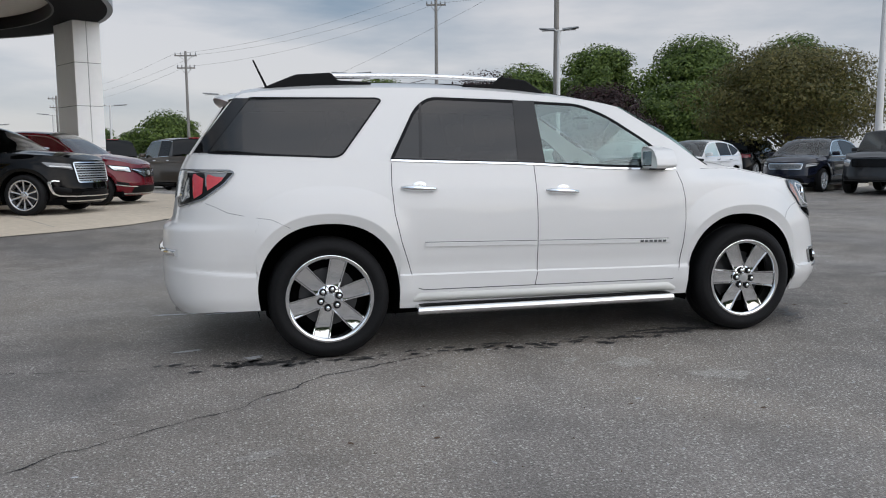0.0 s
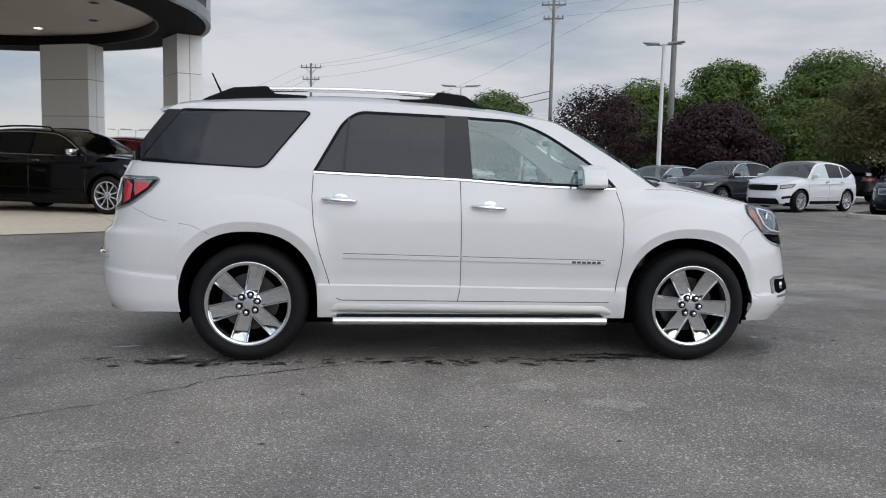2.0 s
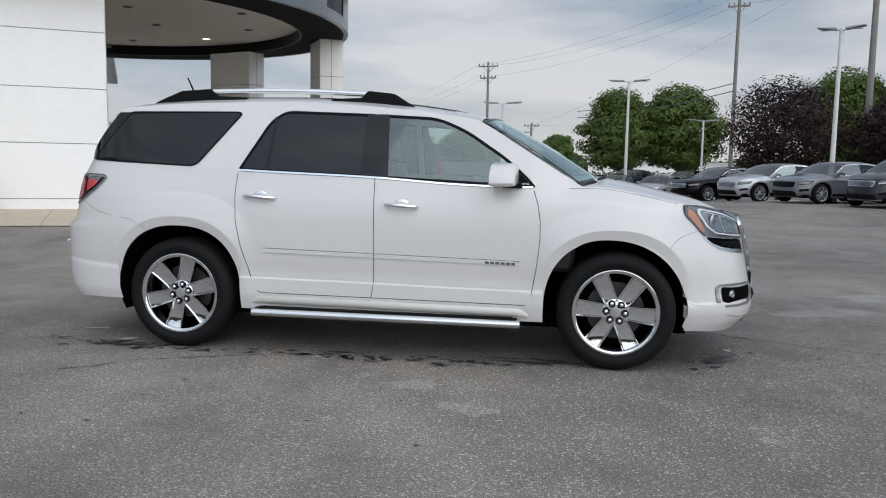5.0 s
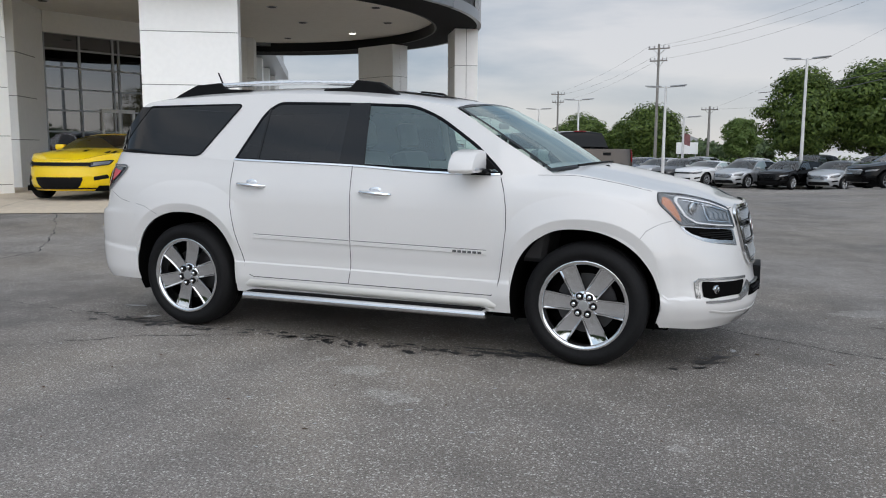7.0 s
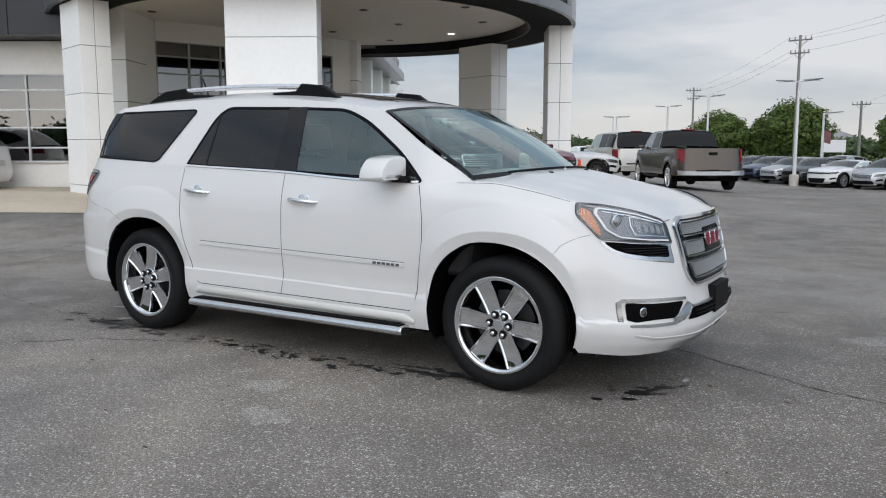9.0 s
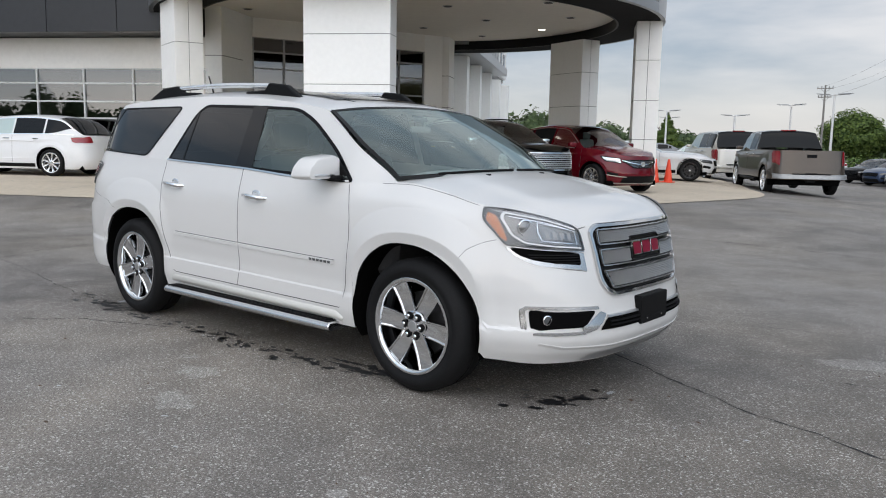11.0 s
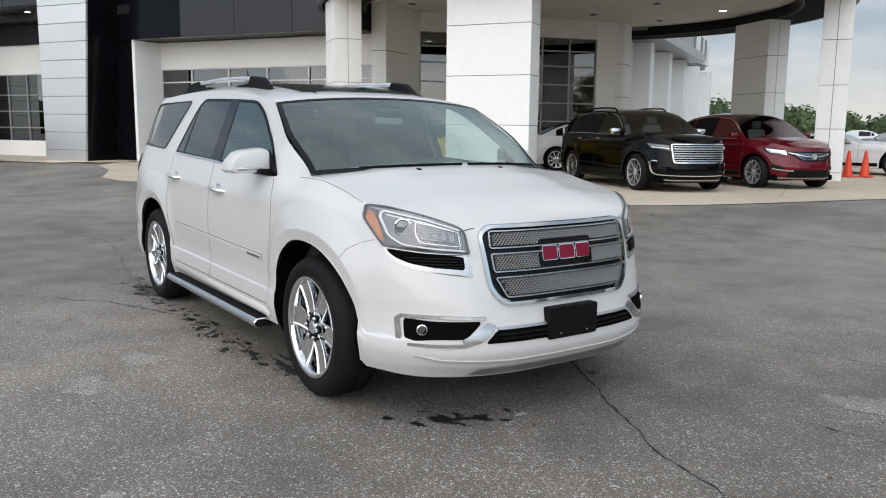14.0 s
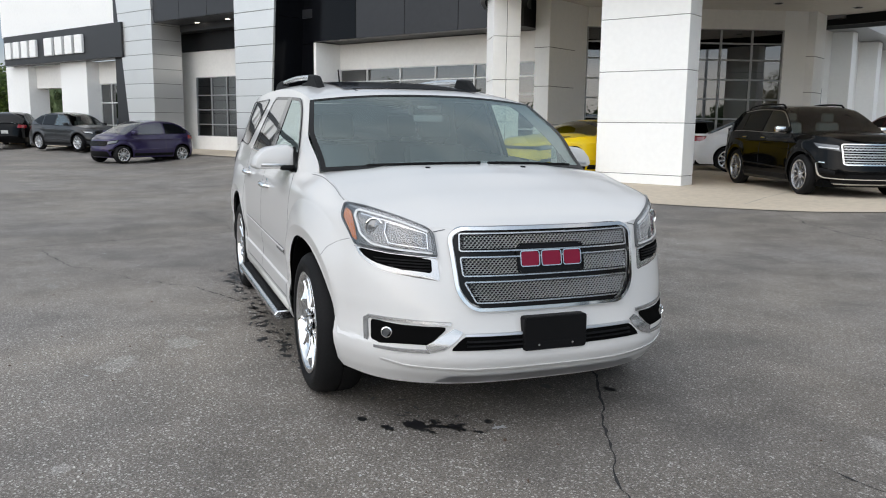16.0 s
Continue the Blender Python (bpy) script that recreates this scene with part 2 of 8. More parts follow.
M = {
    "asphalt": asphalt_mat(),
    "concrete": mat("concrete_pad", (0.55, 0.465, 0.36), 0.85, var=0.16, scale=3, bump=0.3, bscale=90),
    "kerb": mat("kerb_concrete", (0.46, 0.43, 0.38), 0.85, var=0.2, scale=5, bump=0.3),
    "crack": mat("crack_dark", (0.025, 0.025, 0.026), 0.9, var=0.2),
    "oil": mat("oil_stain", (0.016, 0.016, 0.017), 0.38, var=0.3, scale=20),
    "wet": mat("wet_streak", (0.030, 0.030, 0.031), 0.55, var=0.3, scale=20),
    "pale": asphalt_mat("worn_pale_asphalt", (0.165, 0.156, 0.144), (0.26, 0.245, 0.226), 0.58),
    "patch": asphalt_mat("dark_asphalt_patch", (0.032, 0.032, 0.034), (0.06, 0.058, 0.056), 0.85),
    "line": mat("line_paint", (0.55, 0.55, 0.53), 0.75, var=0.25, scale=25),
    "stucco": mat("white_panel", (0.88, 0.88, 0.86), 0.6, var=0.035, scale=3, bump=0.04, bscale=200, vary=0.02),
    "wall": mat("pale_wall", (0.84, 0.825, 0.79), 0.75, var=0.05, scale=3, bump=0.06, bscale=150, vary=0.02),
    "joint": mat("joint_grey", (0.2, 0.2, 0.19), 0.9, var=0.1),
    "soffit": mat("soffit_panel", (0.74, 0.71, 0.66), 0.75, var=0.05, scale=2),
    "blackband": mat("black_band", (0.006, 0.006, 0.007), 0.4, var=0.15, spec=0.2),
    "darkmetal": mat("dark_metal_panel", (0.024, 0.025, 0.028), 0.34, 0.1, var=0.15, scale=2, vary=0.08, spec=0.35),
    "greymetal": mat("grey_metal_fascia", (0.235, 0.245, 0.26), 0.3, 0.75, var=0.1, scale=2, vary=0.1),
    "glossblack": mat("gloss_black_panel", (0.005, 0.0055, 0.007), 0.12, var=0.2, spec=0.09),
    "silverpanel": mat("silver_panel", (0.72, 0.725, 0.715), 0.38, 0.75, var=0.05, vary=0.04),
    "mullion": mat("white_mullion", (0.62, 0.63, 0.62), 0.45, 0.2, var=0.05),
    "darkmull": mat("grey_mullion", (0.30, 0.31, 0.315), 0.4, 0.4, var=0.05),
    "wglass": glass("building_glass", (0.12, 0.14, 0.14), 0.15),
    "inside": mat("unlit_room_dark", (0.035, 0.033, 0.031), 0.9, var=0.2),
    "lampglow": mat("downlight_glow", (1.0, 0.95, 0.86), 0.5, emit=2.5),
    "pearl": pearl_mat(),
    "lowpaint": mat("cream_white_paint", (0.60, 0.59, 0.55), 0.3, var=0.02, coat=0.7),
    "chrome": mat("chrome", (0.86, 0.87, 0.88), 0.045, 1.0, var=0.02),
    "wheelchrome": mat("wheel_chrome", (0.72, 0.73, 0.74), 0.05, 1.0, var=0.04, scale=12),
    "satin": mat("satin_silver", (0.55, 0.56, 0.57), 0.28, 0.9, var=0.04),
    "runmetal": mat("polished_board_metal", (0.66, 0.67, 0.68), 0.2, 1.0, var=0.05),
    "railsilver": mat("rail_silver", (0.80, 0.81, 0.82), 0.22, 0.75, var=0.03),
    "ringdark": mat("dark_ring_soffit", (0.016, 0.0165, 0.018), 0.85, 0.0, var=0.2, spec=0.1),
    "plastic": mat("black_plastic", (0.006, 0.006, 0.0065), 0.55, var=0.15, bump=0.05, bscale=300, spec=0.12),
    "trimblack": mat("gloss_trim", (0.005, 0.005, 0.0055), 0.2, var=0.1, spec=0.2),
    "pillargloss": mat("gloss_pillar_cover", (0.006, 0.006, 0.0065), 0.05, var=0.1, spec=0.4),
    "dimchrome": mat("grille_chrome", (0.66, 0.665, 0.67), 0.09, 1.0, var=0.04),
    "softmetal": mat("satin_trim", (0.48, 0.485, 0.49), 0.22, 0.9, var=0.06),
    "meshmetal": mat("grille_mesh_metal", (0.46, 0.465, 0.47), 0.28, 0.85, var=0.1),
    "seam": mat("seam_shadow", (0.055, 0.055, 0.058), 0.8),
    "rubber": mat("tyre_rubber", (0.010, 0.010, 0.0105), 0.65, var=0.25, scale=25, bump=0.15, bscale=120, spec=0.14),
    "well": mat("wheel_well", (0.004, 0.004, 0.004), 0.95, var=0.1, spec=0.02),
    "disc": mat("brake_disc", (0.055, 0.055, 0.057), 0.5, 0.6, var=0.1),
    "privacy": glass("privacy_glass", (0.03, 0.031, 0.034), 0.046),
    "clearglass": glass("green_tinted_glass", (0.62, 0.75, 0.71), 0.135, (0.86, 1.0, 0.98)),
    "screen": glass("windscreen_glass", (0.74, 0.84, 0.82), 0.175, (0.86, 1.0, 0.99)),
    "lens": glass("lamp_lens", (0.90, 0.91, 0.92), 0.05),
    "lampsilver": mat("lamp_reflector", (0.62, 0.64, 0.66), 0.14, 0.85, var=0.08, scale=30),
    "lampgrey": mat("lamp_bezel", (0.24, 0.245, 0.25), 0.24, 0.7, var=0.1),
    "lampdark": mat("lamp_inner", (0.19, 0.195, 0.20), 0.25, 0.6, var=0.15, scale=30),
    "lampbase": mat("lamp_housing", (0.085, 0.09, 0.095), 0.28, 0.3, var=0.1),
    "drl": mat("light_strip", (0.66, 0.67, 0.68), 0.25, 0.0),
    "amber": mat("amber_reflector", (0.50, 0.15, 0.04), 0.2, coat=0.8),
    "redlamp": mat("red_tail_lamp", (0.55, 0.025, 0.035), 0.12, coat=1.0, var=0.2, scale=20),
    "badgered": mat("badge_red", (0.20, 0.008, 0.03), 0.3, coat=0.15, spec=0.2),
    "seat": mat("grey_leather", (0.10, 0.10, 0.098), 0.55, var=0.1, bump=0.1),
    "dash": mat("dark_dashboard", (0.035, 0.035, 0.037), 0.65, var=0.1, bump=0.1),
    "carpet": mat("dark_carpet", (0.02, 0.02, 0.021), 0.95, var=0.1),
    "liner": mat("pale_headliner", (0.24, 0.24, 0.235), 0.9, var=0.05),
    "pole": mat("pole_white", (0.66, 0.66, 0.65), 0.5, var=0.08),
    "steel": mat("galvanised_steel", (0.36, 0.37, 0.38), 0.45, 0.6, var=0.15),
    "timber": mat("weathered_pole_wood", (0.22, 0.21, 0.195), 0.9, var=0.3, scale=8, bump=0.3),
    "wire": mat("grey_cable", (0.12, 0.12, 0.125), 0.6),
    "bark": mat("tree_bark", (0.085, 0.07, 0.055), 0.95, var=0.35, scale=8, bump=0.6, bscale=40),
    "cone": mat("orange_plastic", (0.80, 0.07, 0.025), 0.5, var=0.08),
    "brick": mat("tan_brick", (0.35, 0.28, 0.22), 0.85, var=0.2),
    "mulch": mat("brown_mulch", (0.10, 0.065, 0.045), 0.95, var=0.4, scale=30, bump=0.6),
    "leaf_green": leaf_mat("leaf_green", (0.034, 0.068, 0.013), (0.135, 0.195, 0.040)),
    "leaf_light": leaf_mat("leaf_light_green", (0.055, 0.105, 0.02), (0.15, 0.22, 0.06)),
    "leaf_plum": leaf_mat("leaf_plum", (0.014, 0.006, 0.007), (0.048, 0.020, 0.020)),
    "leaf_olive": leaf_mat("leaf_olive", (0.046, 0.054, 0.015), (0.165, 0.140, 0.044)),
    "leaf_far": leaf_mat("leaf_far", (0.05, 0.085, 0.035), (0.12, 0.165, 0.07)),
}


def paint(name, color, metal=0.0, rough=0.3, coat=0.8):
    return mat(name, color, rough, metal, var=0.03, coat=coat, spec=0.12)


# ---- mesh helpers ----
def mk(name, V, F, material, parent=None, label="", smooth=0, m=None):
    """One mesh object; smooth: the angle in degrees under which edges are shaded round."""
    me = bpy.data.meshes.new(name)
    me.from_pydata([tuple(map(float, v)) for v in V], [], [tuple(f) for f in F])
    me.materials.append(material)
    if smooth:
        me.shade_smooth()
        if smooth < 180:
            me.set_sharp_from_angle(angle=radians(smooth))
    ob = new(name, me)
    if parent:
        ob.parent = parent
    if m is not None:
        ob.matrix_basis = m
    if label:
        tagged(ob, label)
    return ob


def part(name, bm, material, parent, label="", smooth=0, m=None):
    V = [v.co.copy() for v in bm.verts]
    bm.verts.index_update()
    F = [[v.index for v in f.verts] for f in bm.faces]
    bm.free()
    return mk(name, V, F, material, parent, label, smooth, m)


def thing(name, label, category, m=None, group="", kind=""):
    ob = new(name)
    ob.empty_display_size = 0.2
    if m is not None:
        ob.matrix_basis = m
    return tagged(ob, label, category, group, kind)


def box(x0, x1, y0, y1, z0, z1, bevel=0.0, seg=1):
    bm = bmesh.new()
    bmesh.ops.create_cube(bm, size=1)
    for v in bm.verts:
        v.co = ((x0 + x1) / 2 + v.co.x * (x1 - x0), (y0 + y1) / 2 + v.co.y * (y1 - y0), (z0 + z1) / 2 + v.co.z * (z1 - z0))
    if bevel:
        bmesh.ops.bevel(bm, geom=list(bm.edges), offset=bevel, segments=seg, affect="EDGES", profile=0.5)
    return bm


def join(*bms):
    """Several bmeshes of one part put together."""
    out = bmesh.new()
    for b in bms:
        b.verts.index_update()
        vs = [out.verts.new(v.co) for v in b.verts]
        for f in b.faces:
            try:
                out.faces.new([vs[v.index] for v in f.verts])
            except ValueError:
                pass
        b.free()
    return out


def raw(V, F):
    bm = bmesh.new()
    vs = [bm.verts.new(tuple(map(float, v))) for v in V]
    for f in F:
        try:
            bm.faces.new([vs[i] for i in f])
        except ValueError:
            pass
    return bm


def moved(bm, m):
    bmesh.ops.transform(bm, matrix=m, verts=bm.verts)
    return bm


def prism(poly, a, b, axis="z", bevel=0.0):
    """A polygon drawn out from a to b along an axis; the polygon's two numbers are the other two axes in order."""
    def p(u, v, w):
        return {"z": (u, v, w), "y": (u, w, v), "x": (w, u, v)}[axis]
    n = len(poly)
    V = [p(u, v, a) for u, v in poly] + [p(u, v, b) for u, v in poly]
    F = [list(range(n))[::-1], list(range(n, 2 * n))] + [[i, (i + 1) % n, n + (i + 1) % n, n + i] for i in range(n)]
    bm = raw(V, F)
    bmesh.ops.recalc_face_normals(bm, faces=bm.faces)
    if bevel:
        bmesh.ops.bevel(bm, geom=list(bm.edges), offset=bevel, segments=1, affect="EDGES", profile=0.5)
    return bm


def tube(points, radius, n=8, caps=True):
    """A round bar along points; radius: one number or one for each point."""
    P = [Vector(p) for p in points]
    R = [radius] * len(P) if not hasattr(radius, "__len__") else list(radius)
    V, F = [], []
    for i, p in enumerate(P):
        d = (P[min(i + 1, len(P) - 1)] - P[max(i - 1, 0)]).normalized()
        a = d.orthogonal().normalized() if i == 0 else (a - d * a.dot(d)).normalized()
        b = d.cross(a)
        for k in range(n):
            t = 2 * math.pi * k / n
            V.append(p + (a * math.cos(t) + b * math.sin(t)) * R[i])
    for i in range(len(P) - 1):
        for k in range(n):
            F.append([i * n + k, i * n + (k + 1) % n, (i + 1) * n + (k + 1) % n, (i + 1) * n + k])
    if caps:
        F += [list(range(n))[::-1], [(len(P) - 1) * n + k for k in range(n)]]
    return raw(V, F)


def lathe(profile, n=32, closed=False, a0=0.0, a1=360.0):
    """Rings (radius, y) turned about the y axis."""
    V, F = [], []
    full = abs(a1 - a0) >= 359.9
    cols = n if full else n + 1
    for k in range(cols):
        t = radians(a0 + (a1 - a0) * k / n)
        for r, y in profile:
            V.append((r * math.cos(t), y, r * math.sin(t)))
    q = len(profile)
    for k in range(n):
        k2 = (k + 1) % cols
        for i in range(q if closed else q - 1):
            j = (i + 1) % q
            F.append([k * q + i, k * q + j, k2 * q + j, k2 * q + i])
    bm = raw(V, F)
    bmesh.ops.recalc_face_normals(bm, faces=bm.faces)
    return bm


def grid_faces(nr, nc, wrap=False):
    F = []
    for i in range(nr - 1):
        for j in range(nc if wrap else nc - 1):
            k = (j + 1) % nc
            F.append([i * nc + j, i * nc + k, (i + 1) * nc + k, (i + 1) * nc + j])
    return F


def curve(xs, ys):
    """A smooth monotone curve through the given points."""
    xs, ys = np.array(xs, float), np.array(ys, float)
    h = np.diff(xs)
    s = np.diff(ys) / h
    g = np.zeros(len(xs))
    g[0], g[-1] = s[0], s[-1]
    for i in range(1, len(xs) - 1):
        g[i] = 0 if s[i - 1] * s[i] <= 0 else 2 * s[i - 1] * s[i] / (s[i - 1] + s[i])

    def f(x):
        x = min(max(x, xs[0]), xs[-1])
        i = min(max(int(np.searchsorted(xs, x)) - 1, 0), len(h) - 1)
        t = (x - xs[i]) / h[i]
        return float(ys[i] * (2 * t**3 - 3 * t**2 + 1) + g[i] * h[i] * (t**3 - 2 * t**2 + t) + ys[i + 1] * (3 * t**2 - 2 * t**3) + g[i + 1] * h[i] * (t**3 - t**2))
    return f


def smooth01(t):
    t = min(max(t, 0.0), 1.0)
    return t * t * (3 - 2 * t)


# ---- the lie of the land: building axes are turned by 30 degrees ----
C30, S30 = math.cos(radians(30)), math.sin(radians(30))
SITE = pose(0, 0, 0, 0, 0, 30)


def site(X, Y, z=0.0):
    return Vector((C30 * X - S30 * Y, S30 * X + C30 * Y, z))


def to_site(x, y):
    return C30 * x + S30 * y, -S30 * x + C30 * y


def ground_z(x, y):
    X, Y = to_site(x, y)
    s = smooth01((-13 - X) / 7)
    rise = 0.27 * smooth01((Y - 4.5 - 6.7 * s) / (6.5 - 3.7 * s)) * (1 - smooth01((X - 4) / 6))
    east = 0.16 * smooth01((X - 12) / 8) * (1 - smooth01((Y - 20) / 8))
    dip = -0.64 * smooth01((X - 6) / 9) * smooth01((Y - 14) / 17)
    return rise + east + dip


def drape(name, outline, lift, material, label="", category="", step=0.6, kind="structure"):
    """A flat polygon of the world's plan laid on the ground, cut into strips so that it follows it."""
    bm = bmesh.new()
    vs = [bm.verts.new((x, y, 0)) for x, y in outline]
    bm.faces.new(vs)
    xs, ys = [p[0] for p in outline], [p[1] for p in outline]
    for axis, lo, hi in ((0, min(xs), max(xs)), (1, min(ys), max(ys))):
        n = int((hi - lo) / step)
        for k in range(1, n + 1):
            co, no = [0, 0, 0], [0, 0, 0]
            co[axis], no[axis] = lo + k * (hi - lo) / (n + 1), 1
            bmesh.ops.bisect_plane(bm, geom=list(bm.verts) + list(bm.edges) + list(bm.faces), plane_co=co, plane_no=no)
    for v in bm.verts:
        v.co.z = ground_z(v.co.x, v.co.y) + lift
    bmesh.ops.recalc_face_normals(bm, faces=bm.faces)
    if sum(f.normal.z for f in bm.faces) < 0:
        bmesh.ops.reverse_faces(bm, faces=bm.faces)
    ob = part(name, bm, material, None, smooth=30)
    return tagged(ob, label, category, kind=kind)


def build_ground():
    g = sorted(set([round(v, 2) for v in np.concatenate([np.arange(-30, 40.1, 1.0), np.arange(-100, -30, 8), np.arange(40, 140, 8), [-1500, -600, -300, -160, 160, 300, 600, 1500]])]))
    V = [(x, y, ground_z(x, y)) for y in g for x in g]
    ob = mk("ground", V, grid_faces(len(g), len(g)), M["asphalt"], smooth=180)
    tagged(ob, "weathered grey asphalt of a wide car park", "ground", kind="structure")


build_ground()


# ---- car bodies ----
class Shell:
    """The outer surface of a car: plan outlines with rounded ends at each height, wheel arches, belt line and cabin."""

    def __init__(self, width, front, rear, nf, nr, xf0, xr0, wheels, arch, sill, top, cabin_top, lean, flare=0.022, tuck=0.0, tuck_x=0.9, belt_in=0.012, flare_at=(0.03, 0.13, 1.0)):
        self.W, self.XF, self.XR = curve(*zip(*width)), curve(*zip(*front)), curve(*zip(*rear))
        self.nf, self.nr, self.xf0, self.xr0 = nf, nr, xf0, xr0
        self.N = nf if callable(nf) else (lambda z: nf)
        self.flare_at = flare_at
        self.wheels, self.arch, self.sill = wheels, arch, sill
        self.top, self.cab, self.lean = curve(*zip(*top)), curve(*zip(*cabin_top)), lean
        self.flare, self.tuck, self.tuck_x, self.belt_in = flare, tuck, tuck_x, belt_in

    def low(self, x):
        z = self.sill(x)
        for cx, cz in self.wheels:
            d = abs(x - cx)
            if d < self.arch:
                z = max(z, cz + math.sqrt(self.arch**2 - d * d))
        return z

    def half(self, x, z):
        """Half width of the body at x and height z."""
        w = self.W(z)
        if x > self.xf0:
            a = max(self.XF(z) - self.xf0, 0.05)
            q = self.N(z)
            w *= max(1 - min((x - self.xf0) / a, 1) ** q, 0) ** (1 / q)
        elif x < self.xr0:
            a = max(self.xr0 - self.XR(z), 0.05)
            w *= max(1 - min((self.xr0 - x) / a, 1) ** self.nr, 0) ** (1 / self.nr)
        return w + self.bulge(x, z)

    def bulge(self, x, z):
        b = 0.0
        for cx, cz in self.wheels:
            d = math.hypot((x - cx) * self.flare_at[2], (z - cz) * 0.97)
            if z > cz - 0.1:
                b += self.flare * (1 - smooth01((d - self.arch - self.flare_at[0]) / self.flare_at[1])) * smooth01((z - cz + 0.1) / 0.25)
        if self.tuck:
            t = self.top(x)
            b -= self.tuck * (1 - smooth01((x - self.xf0 - 0.35) / 0.4)) * smooth01((x - self.tuck_x) / 0.35) * smooth01((z - t + 0.14) / 0.14) ** 2
        return b

    def columns(self, dense=1):
        re = list(np.linspace(90, 4, 16 * dense))
        for cx, cz in self.wheels:
            lo = cx - self.arch
            if lo < self.xr0 < cx + self.arch:
                a = self.xr0 - self.XR(0.62)
                need = [cx + self.arch * math.cos(radians(q)) for q in np.linspace(0.5, 179.5, 24 * dense)] + [lo - 0.0005, lo - 0.004]
                re = [v for v in re if v > 12]
                re += [math.degrees(math.asin(min((self.xr0 - x) / a, 1) ** (self.nr / 2))) for x in need if x < self.xr0 - 0.005]
        cols = [("r", a) for a in sorted(re, reverse=True)]
        xs = list(np.arange(self.xr0, self.xf0, 0.09 / dense))
        for cx, cz in self.wheels:
            lo, hi = cx - self.arch, cx + self.arch
            xs = [x for x in xs if not lo - 0.03 < x < hi + 0.03]
            xs += [lo - 0.004, lo - 0.0005, hi + 0.0005, hi + 0.004]
            xs += [cx + self.arch * math.cos(radians(a)) for a in np.linspace(0.5, 179.5, 24 * dense)]
        xs = sorted(x for x in xs if self.xr0 <= x <= self.xf0)
        cols += [("s", x) for x in xs]
        fr = list(np.linspace(4, 90, 22 * dense))
        for cx, cz in self.wheels:
            hi = cx + self.arch
            if hi > self.xf0:
                a = self.XF(0.62) - self.xf0
                need = [cx + self.arch * math.cos(radians(q)) for q in np.linspace(0.5, 179.5, 24 * dense)] + [hi + 0.0005, hi + 0.004]
                fr += [math.degrees(math.asin(min(max((x - self.xf0) / a, 0), 1) ** (self.N(0.62) / 2))) for x in need if x > self.xf0 + 0.02]
        cols += [("f", a) for a in sorted(fr)]
        out = []
        for kind, v in cols:
            out.append((kind, v))
        return out

    def at(self, col, z):
        kind, v = col
        if kind == "s":
            return v, self.half(v, z)
        t = radians(v)
        if kind == "f":
            x = self.xf0 + (self.XF(z) - self.xf0) * math.sin(t) ** (2 / self.N(z))
            y = self.W(z) * max(math.cos(t), 0) ** (2 / self.N(z))
        else:
            x = self.xr0 - (self.xr0 - self.XR(z)) * math.sin(t) ** (2 / self.nr)
            y = self.W(z) * max(math.cos(t), 0) ** (2 / self.nr)
        return x, max(y + self.bulge(x, z) * min(1, y * 2), 0)

    def side_mesh(self, sign, rows=26, dense=1):
        cols = self.columns(dense)
        V = []
        for c in cols:
            x0, _ = self.at(c, 0.62)
            zl = self.low(x0)
            zt = self.top(self.at(c, self.top(x0))[0])
            for i in range(rows):
                z = zl + (zt - zl) * i / (rows - 1)
                x, y = self.at(c, z)
                V.append((x, sign * y, z))
        F = grid_faces(len(cols), rows)
        if sign > 0:
            F = [f[::-1] for f in F]
        return V, F

    def bonnet_mesh(self, x_start, crown, n=21, skirt=0.012):
        cols = [c for c in self.columns(2) if c[0] != "r"]
        V, used = [], 0
        for c in cols:
            x0, _ = self.at(c, 0.62)
            zt = self.top(self.at(c, self.top(x0))[0])
            x, y = self.at(c, zt)
            if x < x_start:
                continue
            h = crown(x)
            for k in range(n):
                u = -1 + 2 * k / (n - 1)
                V.append((x, y * u, zt + 0.002 + h * (1 - abs(u) ** 2.4)))
            used += 1
        return V, grid_faces(used, n)

    def cab_y(self, x, z):
        b = self.top(x)
        return self.half(x, b) - self.belt_in - self.lean * (z - b) - 0.05 * max(z - b, 0) ** 2

    def cabin_side(self, sign, x0, x1, holes, nx=170, nz=22):
        V = []
        for i in range(nx):
            x = x0 + (x1 - x0) * i / (nx - 1)
            zb, zt = self.top(x) - 0.01, max(self.cab(x), self.top(x) - 0.005)
            for j in range(nz):
                z = zb + (zt - zb) * j / (nz - 1)
                V.append((x, sign * self.cab_y(x, z), z))
        F = []
        for f in grid_faces(nx, nz):
            cx, cz = sum(V[i][0] for i in f) / 4, sum(V[i][2] for i in f) / 4
            if not any(inside(cx, cz, h) for h in holes):
                F.append(f[::-1] if sign > 0 else f)
        return V, F

    def roof_mesh(self, x0, x1, crown, n=25, nx=50):
        V = []
        for i in range(nx):
            x = x0 + (x1 - x0) * i / (nx - 1)
            zt = self.cab(x)
            ye = self.cab_y(x, zt)
            for k in range(n):
                u = math.sin(math.pi / 2 * (-1 + 2 * k / (n - 1)))
                V.append((x, ye * u, zt + crown(x) * (1 - abs(u) ** 3.2)))
        return V, grid_faces(nx, n)


